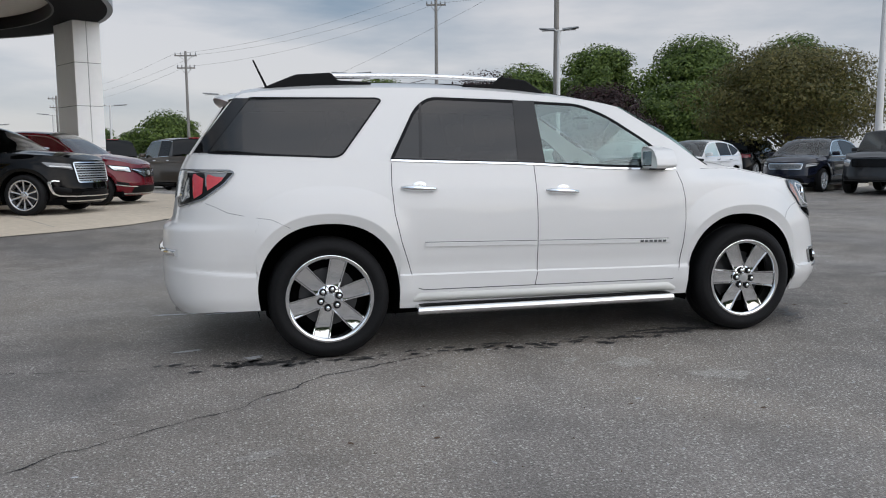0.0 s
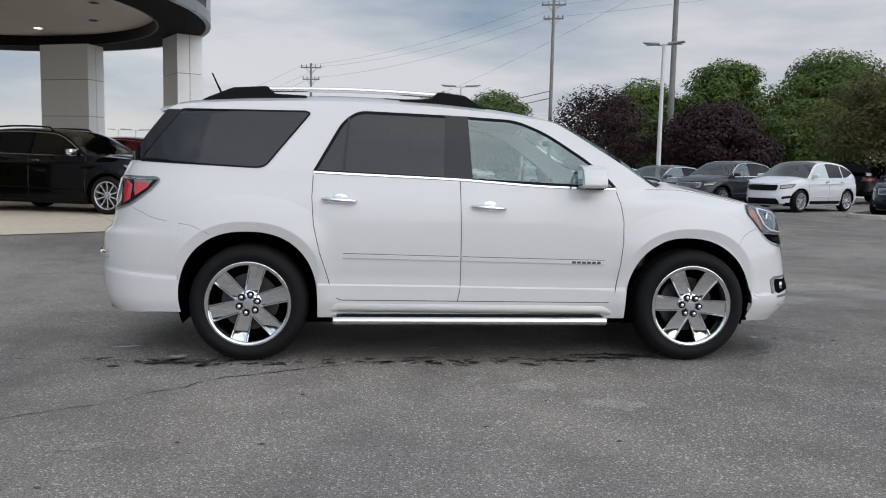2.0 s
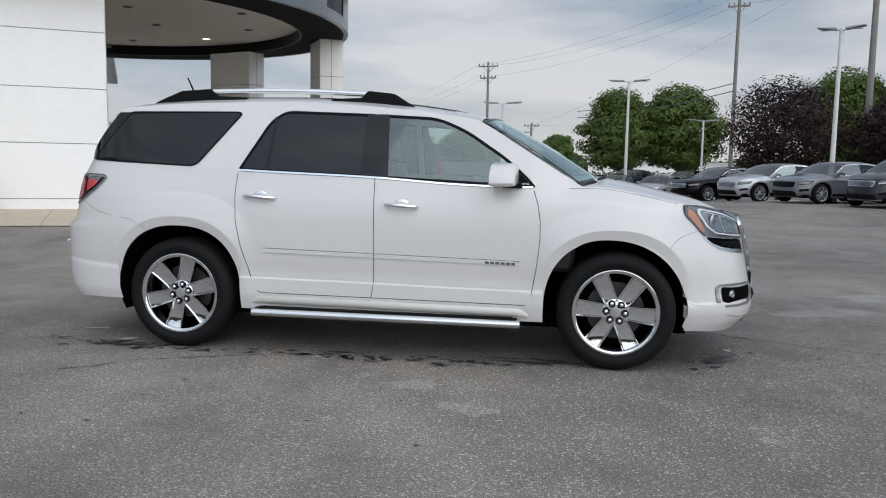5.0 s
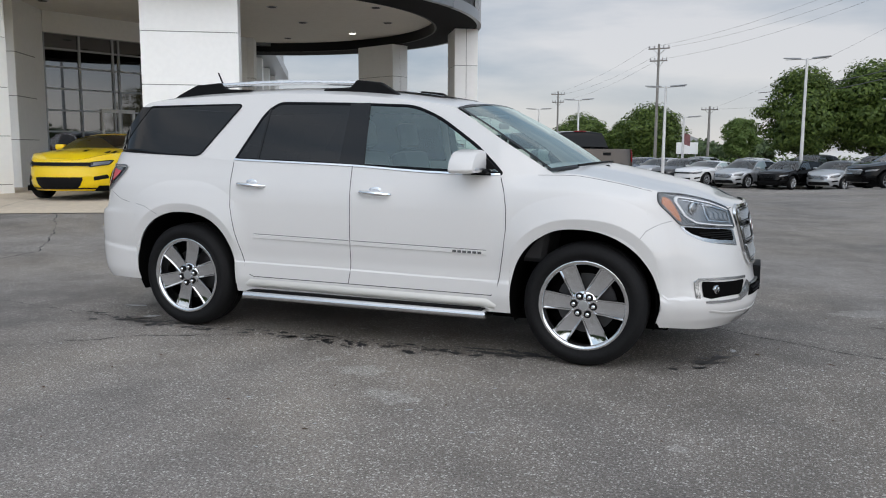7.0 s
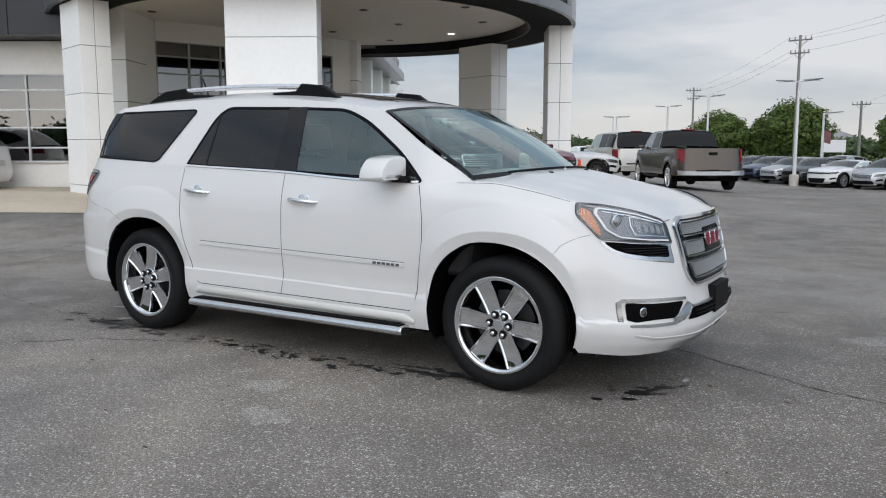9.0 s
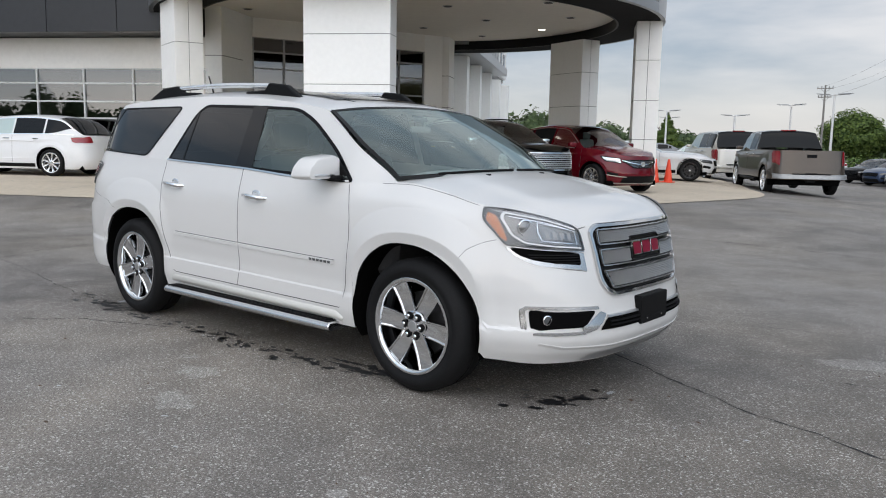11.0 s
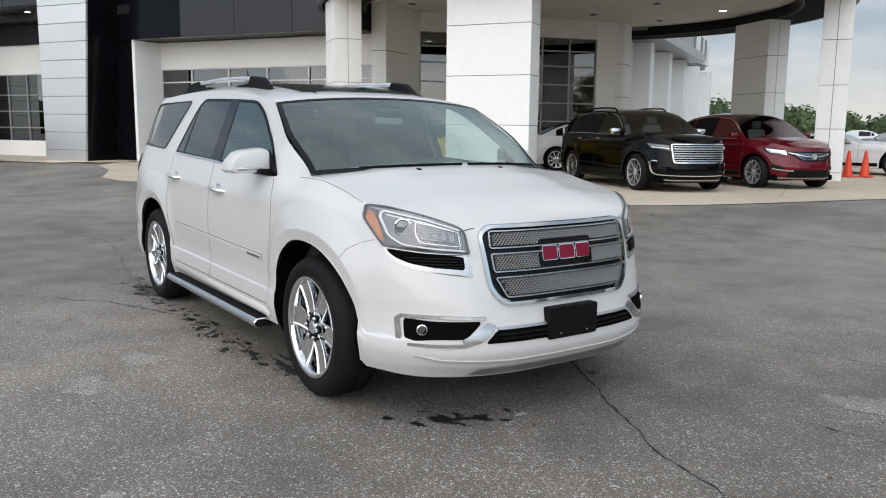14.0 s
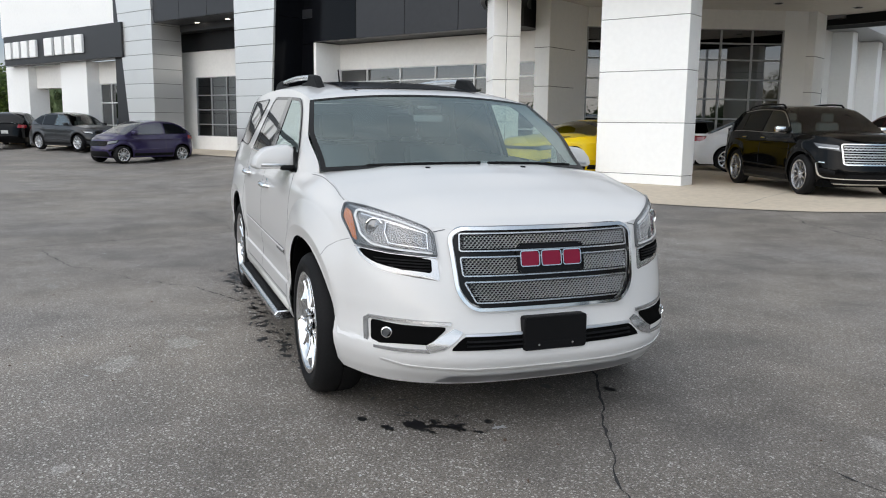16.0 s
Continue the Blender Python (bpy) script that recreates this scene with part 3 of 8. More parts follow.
class ArchShell(Shell):
    """A body with squared wheel arches, blistered wings over them and stepped lower skirts."""
    power, rise, reaches, heights, skirts = 2.35, 0.478, (0.125, 0.095), (0.012, 0.017), True

    def radius(self, a):
        c, s = abs(math.cos(a)) / self.arch, max(math.sin(a), 0.0) / self.rise
        return (c**self.power + s**self.power) ** (-1 / self.power) if s > 0 else self.arch / max(abs(math.cos(a)), 0.5)

    def low(self, x):
        z = self.sill(x)
        for cx, cz in self.wheels:
            d = abs(x - cx)
            if d < self.arch:
                z = max(z, cz + self.rise * (1 - (d / self.arch) ** self.power) ** (1 / self.power))
        return z

    def bulge(self, x, z):
        b = 0.0
        for (cx, cz), reach in zip(self.wheels, self.reaches):
            dx, dz = abs(x - cx) / self.arch, max(z - cz, 0.0) / self.rise
            d = ((dx**self.power + dz**self.power) ** (1 / self.power) - 1) * 0.465
            if d > 0.3:
                continue
            e = smooth01((math.degrees(math.atan2(max(z - cz, 0), abs(x - cx) + 1e-6)) - 12) / 48)
            out, ridge, high = 0.105 + reach * e, 0.062, self.heights[0] + self.heights[1] * e
            q = high * (0.30 + 0.70 * max(d, 0) / ridge) if d < ridge else high * max(1 - (d - ridge) / (out - ridge), 0)
            b += q * smooth01((z - cz + 0.14) / 0.22)
        if not self.skirts:
            k = abs(z - self.top(0.0) + 0.15 + 0.02 * x) / 0.085
            b += 0.014 * max(1 - k, 0) * smooth01((1.75 - abs(x)) / 0.5)
        elif x < -1.9:
            b += 0.011 * (1 - smooth01((z - 0.582 + 0.083 * (x + 2.3)) / 0.011))
        elif -1.06 < x < 1.05:
            b += 0.010 * (1 - smooth01((z - 0.520 + 0.0105 * (x + 1.06)) / 0.011))
        elif x > 1.93:
            b += 0.017 * (1 - smooth01((z - 0.452) / 0.011)) * (1 - smooth01((x - 2.12) / 0.2))
        if self.tuck:
            t = self.top(x)
            b -= self.tuck * (1 - smooth01((x - self.xf0 - 0.35) / 0.4)) * smooth01((x - self.tuck_x) / 0.35) * smooth01((z - t + 0.14) / 0.14) ** 2
        return b


class ParkedShell(ArchShell):
    """A parked car: rounder arches, slight wings and a shoulder line along the doors."""
    power, reaches, heights, skirts = 2.15, (0.07, 0.06), (0.010, 0.010), False


def inside(x, z, poly):
    r = False
    for i in range(len(poly)):
        (x1, z1), (x2, z2) = poly[i - 1], poly[i]
        if (z1 > z) != (z2 > z) and x < (x2 - x1) * (z - z1) / (z2 - z1) + x1:
            r = not r
    return r


def rounded(poly, r, seg=4):
    """A polygon with rounded corners; r: one radius or one a corner."""
    out, n = [], len(poly)
    R = [r] * n if not hasattr(r, "__len__") else r
    for i in range(n):
        p, a, b = Vector(poly[i]), Vector(poly[i - 1]), Vector(poly[(i + 1) % n])
        da, db = (a - p), (b - p)
        t = min(R[i], da.length * 0.45, db.length * 0.45)
        s, e = p + da.normalized() * t, p + db.normalized() * t
        for k in range(seg + 1):
            q = k / seg
            out.append(tuple(s * (1 - q) ** 2 + p * 2 * q * (1 - q) + e * q * q))
    return out


def shrunk(poly, d):
    """A polygon with its points drawn in towards its middle."""
    c = Vector((sum(p[0] for p in poly) / len(poly), sum(p[1] for p in poly) / len(poly)))
    return [tuple(Vector(p) + (c - Vector(p)).normalized() * d) for p in poly]


def fill_rows(poly, rows, cols):
    """A grid over a polygon that has one stretch at each height: rows of (u, v)."""
    vs = [p[1] for p in poly]
    lo, hi = min(vs), max(vs)
    out = []
    for i in range(rows):
        v = lo + (hi - lo) * (0.002 + 0.996 * i / (rows - 1))
        cuts = []
        for k in range(len(poly)):
            (x1, v1), (x2, v2) = poly[k - 1], poly[k]
            if (v1 > v) != (v2 > v):
                cuts.append((x2 - x1) * (v - v1) / (v2 - v1) + x1)
        a, b = min(cuts), max(cuts)
        out += [(a + (b - a) * j / (cols - 1), v) for j in range(cols)]
    return out


def sheet(poly, to3d, rows=10, cols=16, flip=False):
    V = [to3d(u, v) for u, v in fill_rows(poly, rows, cols)]
    F = grid_faces(rows, cols)
    return V, [f[::-1] for f in F] if flip else F


def band(line, width, to3d, closed=False, thick=0.0, inner=True):
    """A strip of some width along a line drawn on a surface; to3d(u, v, lift)."""
    n = len(line)
    V = []
    for i in range(n):
        a = Vector(line[i - 1] if closed or i else line[0])
        b = Vector(line[(i + 1) % n] if closed or i < n - 1 else line[-1])
        d = (b - a)
        nrm = Vector((-d.y, d.x)).normalized() * width / 2
        p = Vector(line[i])
        for s, lift in ((-1, 0.0), (-0.8, thick), (0.8, thick), (1, 0.0)):
            q = p + nrm * s
            V.append(to3d(q.x, q.y, lift))
    F = []
    for i in range(n if closed else n - 1):
        for k in range(3):
            j = (i + 1) % n
            F.append([i * 4 + k, i * 4 + k + 1, j * 4 + k + 1, j * 4 + k])
    return V, F


def densify(line, step, closed=False):
    out = []
    n = len(line)
    for i in range(n if closed else n - 1):
        a, b = Vector(line[i]), Vector(line[(i + 1) % n])
        k = max(1, int((b - a).length / step))
        out += [tuple(a.lerp(b, q / k)) for q in range(k)]
    if not closed:
        out.append(tuple(line[-1]))
    return out


# ---- wheels ----
def wheel_parts(R, rim, width, style, chrome, parent_name="wheel"):
    """A wheel about the y axis, its face towards -y; returns an Empty with its parts."""
    w = new(parent_name)
    h = width / 2
    prof = [(rim - 0.005, h * 0.8), (rim + 0.01, h * 0.96), (rim + (R - rim) * 0.5, h * 1.02), (R - 0.022, h * 0.92), (R - 0.004, h * 0.72), (R, h * 0.4), (R, h * 0.06), (R - 0.008, h * 0.05), (R - 0.008, -h * 0.05), (R, -h * 0.06), (R, -h * 0.4), (R - 0.004, -h * 0.72), (R - 0.022, -h * 0.92),
            (rim + (R - rim) * 0.62, -h * 1.0), (rim + (R - rim) * 0.58, -h * 1.025), (rim + (R - rim) * 0.3, -h * 1.025), (rim + (R - rim) * 0.27, -h * 1.0), (rim + 0.008, -h * 0.96), (rim - 0.006, -h * 0.8)]
    turns = 60 if style.get("lugs") else 34
    part("tyre", lathe(prof, turns), M["rubber"], w, smooth=50)
    part("rim", lathe([(rim + 0.006, -h * 0.92), (rim + 0.003, -h * 0.985), (rim - 0.004, -h * 1.0), (rim - 0.015, -h * 0.97), (rim - 0.021, -h * 0.93), (rim - 0.024, -h * 0.80), (rim - 0.048, -h * 0.1), (rim - 0.055, h * 0.75)], turns), chrome, w, smooth=40)
    part("brake_disc", lathe([(0.02, -h * 0.12), (rim * 0.68, -h * 0.12), (rim * 0.68, h * 0.02)], 32), M["disc"], w, smooth=40)
    part("barrel", lathe([(rim - 0.05, h * 0.3), (0.03, h * 0.34)], 32), M["well"], w)
    n = style["n"]
    face = -h * style.get("face", 0.78)
    hub_r = style.get("hub", 0.085)
    sw0, sw1 = style["w0"], style["w1"]
    r0, r1 = hub_r * 0.6, rim - 0.012
    for k in range(n):
        # dished spoke with raised borders
        V = []
        stations = 7
        for i in range(stations):
            t = i / (stations - 1)
            r = r0 + (r1 - r0) * t
            half = (sw0 + (sw1 - sw0) * t) / 2
            y = face + 0.010 * math.sin(t * math.pi) - 0.010 * t
            for q, dy in ((-1, 0.035), (-1, 0.006), (-0.95, 0.0), (-0.86, 0.0), (-0.74, 0.008), (0.0, 0.011), (0.74, 0.008), (0.86, 0.0), (0.95, 0.0), (1, 0.006), (1, 0.035)):
                V.append((r, y + dy, half * q))
        bm = raw(V, grid_faces(stations, 11))
        bmesh.ops.recalc_face_normals(bm, faces=bm.faces)
        ang = style.get("turn", 0) + 360 * k / n
        moved(bm, Matrix.Rotation(-radians(ang), 4, "Y"))
        part("spoke", bm, chrome, w, smooth=35)
    part("hub", lathe([(hub_r, face + 0.03), (hub_r - 0.002, face + 0.009), (hub_r - 0.012, face + 0.004), (0.040, face + 0.002), (0.037, face - 0.006), (0.0, face - 0.008)], 28), chrome, w, smooth=40)
    part("centre_cap", lathe([(0.030, face - 0.007), (0.028, face - 0.0115), (0.0, face - 0.0125)], 20), style.get("cap", M["satin"]), w, smooth=40)
    if style.get("lugs"):
        for k in range(style["lugs"]):
            a = radians(style.get("turn", 0) + 360 * k / style["lugs"])
            bm = lathe([(0.0125, 0.0), (0.0125, -0.016), (0.008, -0.02), (0.0, -0.021)], 10)
            moved(bm, Matrix.Translation((0.062 * math.cos(a), face, 0.062 * math.sin(a))))
            part("lug_nut", bm, M["wheelchrome"], w, smooth=40)
            bm = lathe([(0.024, -0.0025), (0.0125, -0.0005), (0.0125, 0.002)], 12)
            moved(bm, Matrix.Translation((0.062 * math.cos(a), face - 0.001, 0.062 * math.sin(a))))
            part("lug_recess", bm, M["plastic"], w, smooth=40)
    return w


def set_wheel(car, base, m, first):
    """Puts a wheel, or a copy of it, under a car."""
    w = base if first else copy_thing(base, m)
    w.parent = car
    w.matrix_basis = m
    return w


# ---- the white SUV ----
HERO_TOP = [(-2.6, 1.315), (-2.2, 1.305), (-1.45, 1.278), (-1.1, 1.255), (-0.13, 1.222), (0.5, 1.186), (0.9, 1.178), (1.1, 1.195), (1.38, 1.198), (1.65, 1.160), (1.9, 1.108), (2.04, 1.084), (2.19, 1.044), (2.28, 1.008), (2.37, 0.994), (2.45, 0.997)]
hero = ArchShell(
    width=[(0.18, 0.93), (0.25, 0.955), (0.33, 0.982), (0.42, 1.000), (0.50, 1.000), (0.56, 1.000), (0.66, 1.010), (0.80, 1.015), (0.95, 1.009), (1.05, 0.997), (1.13, 0.977), (1.22, 0.95), (1.32, 0.925)],
    front=[(0.18, 2.35), (0.27, 2.43), (0.33, 2.485), (0.40, 2.512), (0.47, 2.505), (0.52, 2.488), (0.58, 2.476), (0.75, 2.447), (0.9, 2.418), (1.0, 2.388), (1.1, 2.33), (1.2, 2.2)],
    rear=[(0.18, -2.38), (0.28, -2.46), (0.38, -2.53), (0.5, -2.555), (0.62, -2.560), (0.84, -2.548), (0.885, -2.495), (1.0, -2.470), (1.2, -2.43), (1.32, -2.375)],
    nf=curve([0.2, 0.55, 0.7, 0.95, 1.2], [3.0, 3.0, 2.92, 2.72, 2.68]), nr=4.4, xf0=1.25, xr0=-1.65, wheels=((-1.51, 0.392), (1.49, 0.385)), arch=0.452,
    sill=lambda x: 0.30 if -1.96 < x < 1.96 else (0.335 - 0.02 * smooth01((-x - 2.2) / 0.3) if x < 0 else 0.270 - 0.02 * smooth01((x - 2.0) / 0.3)),
    top=HERO_TOP,
    cabin_top=[(-2.33, 1.30), (-2.05, 1.665), (-2.0, 1.692), (-1.8, 1.712), (-1.4, 1.733), (-0.9, 1.742), (-0.33, 1.727), (0.08, 1.695), (0.35, 1.664), (0.56, 1.63), (0.60, 1.61), (0.92, 1.415), (1.27, 1.198)],
    lean=0.36, flare=0.013, tuck=0.075, flare_at=(0.09, 0.10, 1.25))


def build_hero():
    car = thing("suv", "pearl white seven-seat suv with chrome wheels on grey asphalt", "car")
    S = hero
    white = M["pearl"]
    V0, F0 = S.side_mesh(-1, 84, 2)
    V1, F1 = [(x, -y, z) for x, y, z in V0], [f[::-1] for f in F0]
    n = len(V0)
    body = mk("body", V0 + V1, F0 + [[i + n for i in f] for f in F1], white, car, "pearl white painted body side panels", smooth=38)
    bonnet_crown = curve([1.0, 1.3, 1.65, 1.96, 2.2, 2.4], [0.055, 0.052, 0.052, 0.042, 0.03, 0.012])
    V, F = S.bonnet_mesh(1.12, bonnet_crown, 31)
    # two long creases in the bonnet
    V = [(x, y, z + 0.008 * smooth01((0.62 - abs(y)) / 0.16) * (1 - smooth01((x - 2.1) / 0.25)) - 0.004) for x, y, z in V]
    mk("bonnet", V, F, white, car, "white bonnet with two raised creases", smooth=60)
    quarter = rounded([(-2.235, 1.318), (-1.455, 1.286), (-1.405, 1.300), (-1.125, 1.655), (-1.15, 1.668), (-1.965, 1.662)], [0.02, 0.02, 0.03, 0.03, 0.02, 0.02])
    rear_door = rounded([(-1.085, 1.268), (-0.155, 1.236), (-0.165, 1.655), (-0.80, 1.672), (-0.90, 1.60)], [0.01, 0.01, 0.01, 0.1, 0.09])
    front_door = rounded([(-0.105, 1.234), (0.955, 1.192), (0.915, 1.235), (0.775, 1.362), (0.48, 1.555), (0.28, 1.635), (-0.115, 1.653)], [0.01, 0.01, 0.05, 0.08, 0.1, 0.08, 0.01])
    side_top = S.cab
    for sg in (-1, 1):
        V, F = S.cabin_side(sg, -2.33, 1.27, [shrunk(p, 0.004) for p in (quarter, rear_door, front_door)], 420, 50)
        mk("cabin_side", V, F, white, car, smooth=60)

        def on_cab(u, v, lift=0.0, sg=sg):
            return (u, sg * (S.cab_y(u, v) + lift), v)

        def on_body(u, v, lift=0.0, sg=sg):
            return (u, sg * (S.half(u, v) + lift), v)
        for nm, poly, gm in (("quarter_window", quarter, M["privacy"]), ("rear_door_window", rear_door, M["privacy"]), ("front_door_window", front_door, M["clearglass"])):
            V, F = sheet(poly, lambda u, v: on_cab(u, v, 0.0045), 24, 22, flip=sg > 0)
            win = mk(nm, V, F, gm, car, "dark tinted side window" if gm is M["privacy"] else "clear green-tinted door window", smooth=180)
            wdt = 0.012 if nm == "quarter_window" else 0.022
            V, F = band(densify(poly, 0.04, True), wdt, lambda u, v, l=0: on_cab(u, v, l + 0.003), True, 0.004)
            mk("window_seal", V, F, M["glossblack"], win, smooth=40)
        # B pillar cover and the fixed divider of the rear door
        for nm, pl in (("pillar_cover", [(-0.225, 1.232), (-0.03, 1.232), (-0.055, 1.664), (-0.21, 1.664)]), ("tailgate_side_glass", [(-2.325, 1.318), (-2.229, 1.318), (-1.963, 1.660), (-2.06, 1.660)]), ("window_divider", [(-0.905, 1.262), (-0.885, 1.262), (-0.855, 1.64), (-0.872, 1.64)])):
            V, F = sheet(pl, lambda u, v: on_cab(u, v, 0.0078), 16, 4, flip=sg > 0)
            mk(nm, V, F, M["pillargloss"], car, smooth=180)
        # chrome belt strip
        line = [(x, S.top(x) + 0.010) for x in np.arange(-1.09, 0.97, 0.06)]
        V, F = band(line, 0.015, on_cab, False, 0.017)
        mk("belt_moulding", V, F, M["chrome"], car, "bright chrome belt strip", smooth=40)
        # shut lines
        cuts = [[(-1.092, 1.245), (-1.098, 1.10), (-1.085, 0.92), (-1.045, 0.74), (-1.0, 0.60), (-0.962, 0.47), (-0.94, 0.435), (-0.90, 0.42), (-0.12, 0.417), (0.915, 0.412)],
                [(-0.116, 1.225), (-0.108, 0.9), (-0.106, 0.6), (-0.108, 0.50), (-0.124, 0.418)],
                [(0.955, 1.17), (0.985, 1.08), (1.004, 0.97), (1.006, 0.84), (0.99, 0.68), (0.962, 0.50), (0.945, 0.435), (0.915, 0.412)],
                [(-2.28, 1.02), (-2.20, 0.99), (-2.12, 0.95), (-2.0, 0.925), (-1.86, 0.905), (-1.75, 0.85)],
                [(x, S.top(x) - 0.010) for x in np.linspace(1.18, 1.93, 14)],
                [(2.01, 0.925), (1.94, 0.905), (1.87, 0.865), (1.84, 0.82)]]
        for c in cuts:
            V, F = band(densify(c, 0.03), 0.0055 if c[0][0] in (-1.092, -0.116, 0.955) else 0.0026, on_body, False, 0.0006)
            mk("shut_line", V, F, M["seam"], car)
        # rocker and door moulding
        bm = tube([(-0.97, 0, 0.355), (-0.93, 0, 0.375), (0.88, 0, 0.362), (0.94, 0, 0.34)], [0.02, 0.036, 0.036, 0.02], 10)
        moved(bm, Matrix.Translation((0, sg * 0.985, 0)))
        part("rocker_moulding", bm, M["lowpaint"], car, smooth=60)
        for a, b in ((-0.888, -0.118), (-0.096, 0.878)):
            V, F = band([(x, 0.716 - 0.0165 * (x + 0.888)) for x in np.linspace(a, b, 14)], 0.030, on_body, False, 0.009)
            mk("door_moulding", V, F, white, car, "slim white door moulding", smooth=30)
            V, F = band([(x, 0.7325 - 0.0165 * (x + 0.888)) for x in np.linspace(a, b, 14)], 0.004, on_body, False, 0.0015)
            mk("moulding_shadow", V, F, M["seam"], car)
        for k in range(6):
            x0 = 0.650 + k * 0.0345
            V, F = band([(x, 0.689 - 0.0165 * (x - 0.66)) for x in np.linspace(x0, x0 + 0.027, 3)], 0.016, lambda u, v, l=0: on_body(u, v, l + 0.0095), False, 0.002)
            mk("letter_bar", V, F, M["lampdark"], car, "small dark nameplate bar on the door moulding", smooth=40)
        # door handles
        for hx, hz in ((-0.915, 1.083), (0.08, 1.049)):
            y = S.half(hx, hz)
            pts = [(hx - 0.118, sg * (y - 0.005), hz + 0.004), (hx - 0.095, sg * (y + 0.030), hz + 0.005), (hx, sg * (y + 0.040), hz), (hx + 0.09, sg * (y + 0.030), hz - 0.006), (hx + 0.112, sg * (y - 0.005), hz - 0.008)]
            hd = part("door_handle", tube(pts, [0.012, 0.016, 0.0165, 0.016, 0.012], 10), M["chrome"], car, "chrome pull handle", smooth=60)
            bm = moved(lathe([(0.0, -0.0), (0.030, -0.001), (0.036, 0.002)], 20), Matrix.Diagonal((1.3, 1, 0.7, 1)))
            moved(bm, pose(hx, sg * (y - 0.002), hz + 0.018))
            part("handle_cup", bm, M["railsilver"], hd, smooth=60)
        # running board
        bm = prism([(0.865, 0.262), (1.055, 0.262), (1.080, 0.272), (1.085, 0.296), (1.065, 0.318), (0.865, 0.322)], -0.955, 0.895, "x", 0.006)
        if sg < 0:
            bmesh.ops.scale(bm, vec=(1, -1, 1), verts=bm.verts)
            bmesh.ops.reverse_faces(bm, faces=bm.faces)
        rb = part("running_board", bm, M["runmetal"], car, "brushed metal running board with ribbed black tread", smooth=30)
        ribs = [box(-0.90, 0.84, min(sg * a, sg * (a + 0.012)), max(sg * a, sg * (a + 0.012)), 0.318, 0.3265) for a in (0.94, 0.96, 0.98, 1.0, 1.02, 1.04)]
        part("tread", join(box(-0.93, 0.87, min(sg * 0.875, sg * 1.058), max(sg * 0.875, sg * 1.058), 0.314, 0.3225), *ribs), M["plastic"], rb)
        for bx in (-0.8, 0.75):
            part("bracket", box(bx - 0.03, bx + 0.03, min(sg * 0.6, sg * 0.9), max(sg * 0.6, sg * 0.9), 0.255, 0.285, 0.006), M["plastic"], rb)
        # door mirror
        ring = rounded([(0.930, 1.198), (1.160, 1.194), (1.186, 1.212), (1.168, 1.266), (1.118, 1.318), (1.085, 1.331), (0.965, 1.348), (0.930, 1.330)], [0.010, 0.010, 0.012, 0.015, 0.015, 0.02, 0.02, 0.015], 3)
        V = []
        for x, q in ((0.668, 0.94), (0.663, 0.985), (0.680, 1.0), (0.765, 1.0), (0.838, 0.962), (0.864, 0.895), (0.870, 0.78)):
            V += [(0.762 + (x - 0.762) * 0.78 - 0.06 * (y - 1.045), sg * (1.045 + (y - 1.045) * q), 1.258 + (z - 1.258) * q) for y, z in ring]
        F = grid_faces(7, len(ring), True) + [list(range(len(ring)))[::-1], [6 * len(ring) + k for k in range(len(ring))]]
        bm = raw(V, F)
        bmesh.ops.recalc_face_normals(bm, faces=bm.faces)
        mir = part("door_mirror", bm, white, car, "white mirror housing on a black foot", smooth=42)
        part("mirror_foot", join(prism([(0.83, 1.178), (0.965, 1.182), (0.90, 1.245), (0.80, 1.335), (0.785, 1.30)], sg * 0.915, sg * 0.94, "y", 0.004), box(0.74, 0.88, min(sg * 0.90, sg * 1.02), max(sg * 0.90, sg * 1.02), 1.19, 1.222, 0.012)), M["plastic"], mir, smooth=30)
        part("mirror_glass", box(0.686, 0.692, min(sg * 0.96, sg * 1.13), max(sg * 0.96, sg * 1.13), 1.208, 1.312, 0.003), M["chrome"], mir)
        bm = box(0.838, 0.850, min(sg * 0.985, sg * 1.135), max(sg * 0.985, sg * 1.135), 1.212, 1.232, 0.004)
        for v in bm.verts:
            v.co.x -= 0.06 * (abs(v.co.y) - 1.045)
        part("turn_repeater", bm, M["satin"], mir, smooth=60)
        # roof rail
        ry = 0.595

        def roof_z(x):
            ye = S.cab_y(x, S.cab(x))
            return S.cab(x) + roof_crown(x) * (1 - (ry / ye) ** 3.2)
        pts = [(x, sg * ry, roof_z(x) + 0.056) for x in np.linspace(-1.52, -0.20, 14)]
        rail = part("roof_rail", tube(pts, 0.020, 10), M["railsilver"], car, "silver roof rail with black end mounts", smooth=60)
        for x0, x1, x2 in ((-1.88, -1.66, -1.38), (0.10, -0.06, -0.30)):
            d = 1 if x2 > x0 else -1
            poly = [(x0, roof_z(x0) - 0.006), (x2 + d * 0.22, roof_z(x2) - 0.006), (x2 + d * 0.22, roof_z(x2) + 0.018), (x2, roof_z(x2) + 0.026), (x2 - d * 0.05, roof_z(x2) + 0.076), (x1, roof_z(x1) + 0.074), (x0 + d * 0.05, roof_z(x0) + 0.022)]
            part("rail_mount", prism(poly, sg * ry - 0.028, sg * ry + 0.028, "y", 0.008), M["plastic"], rail, smooth=30)
    # roof
    V, F = S.roof_mesh(-2.06, 0.585, roof_crown)
    mk("roof", V, F, white, car, "white roof with a dark sunroof", smooth=60)
    for y in (-0.43, 0.43):
        V, F = band([(x, y) for x in np.linspace(-1.9, 0.45, 24)], 0.012, lambda u, v, l=0: (u, v, roof_at(u, v) + 0.001 + l), False, 0.002)
        mk("roof_seam", V, F, M["trimblack"], car)
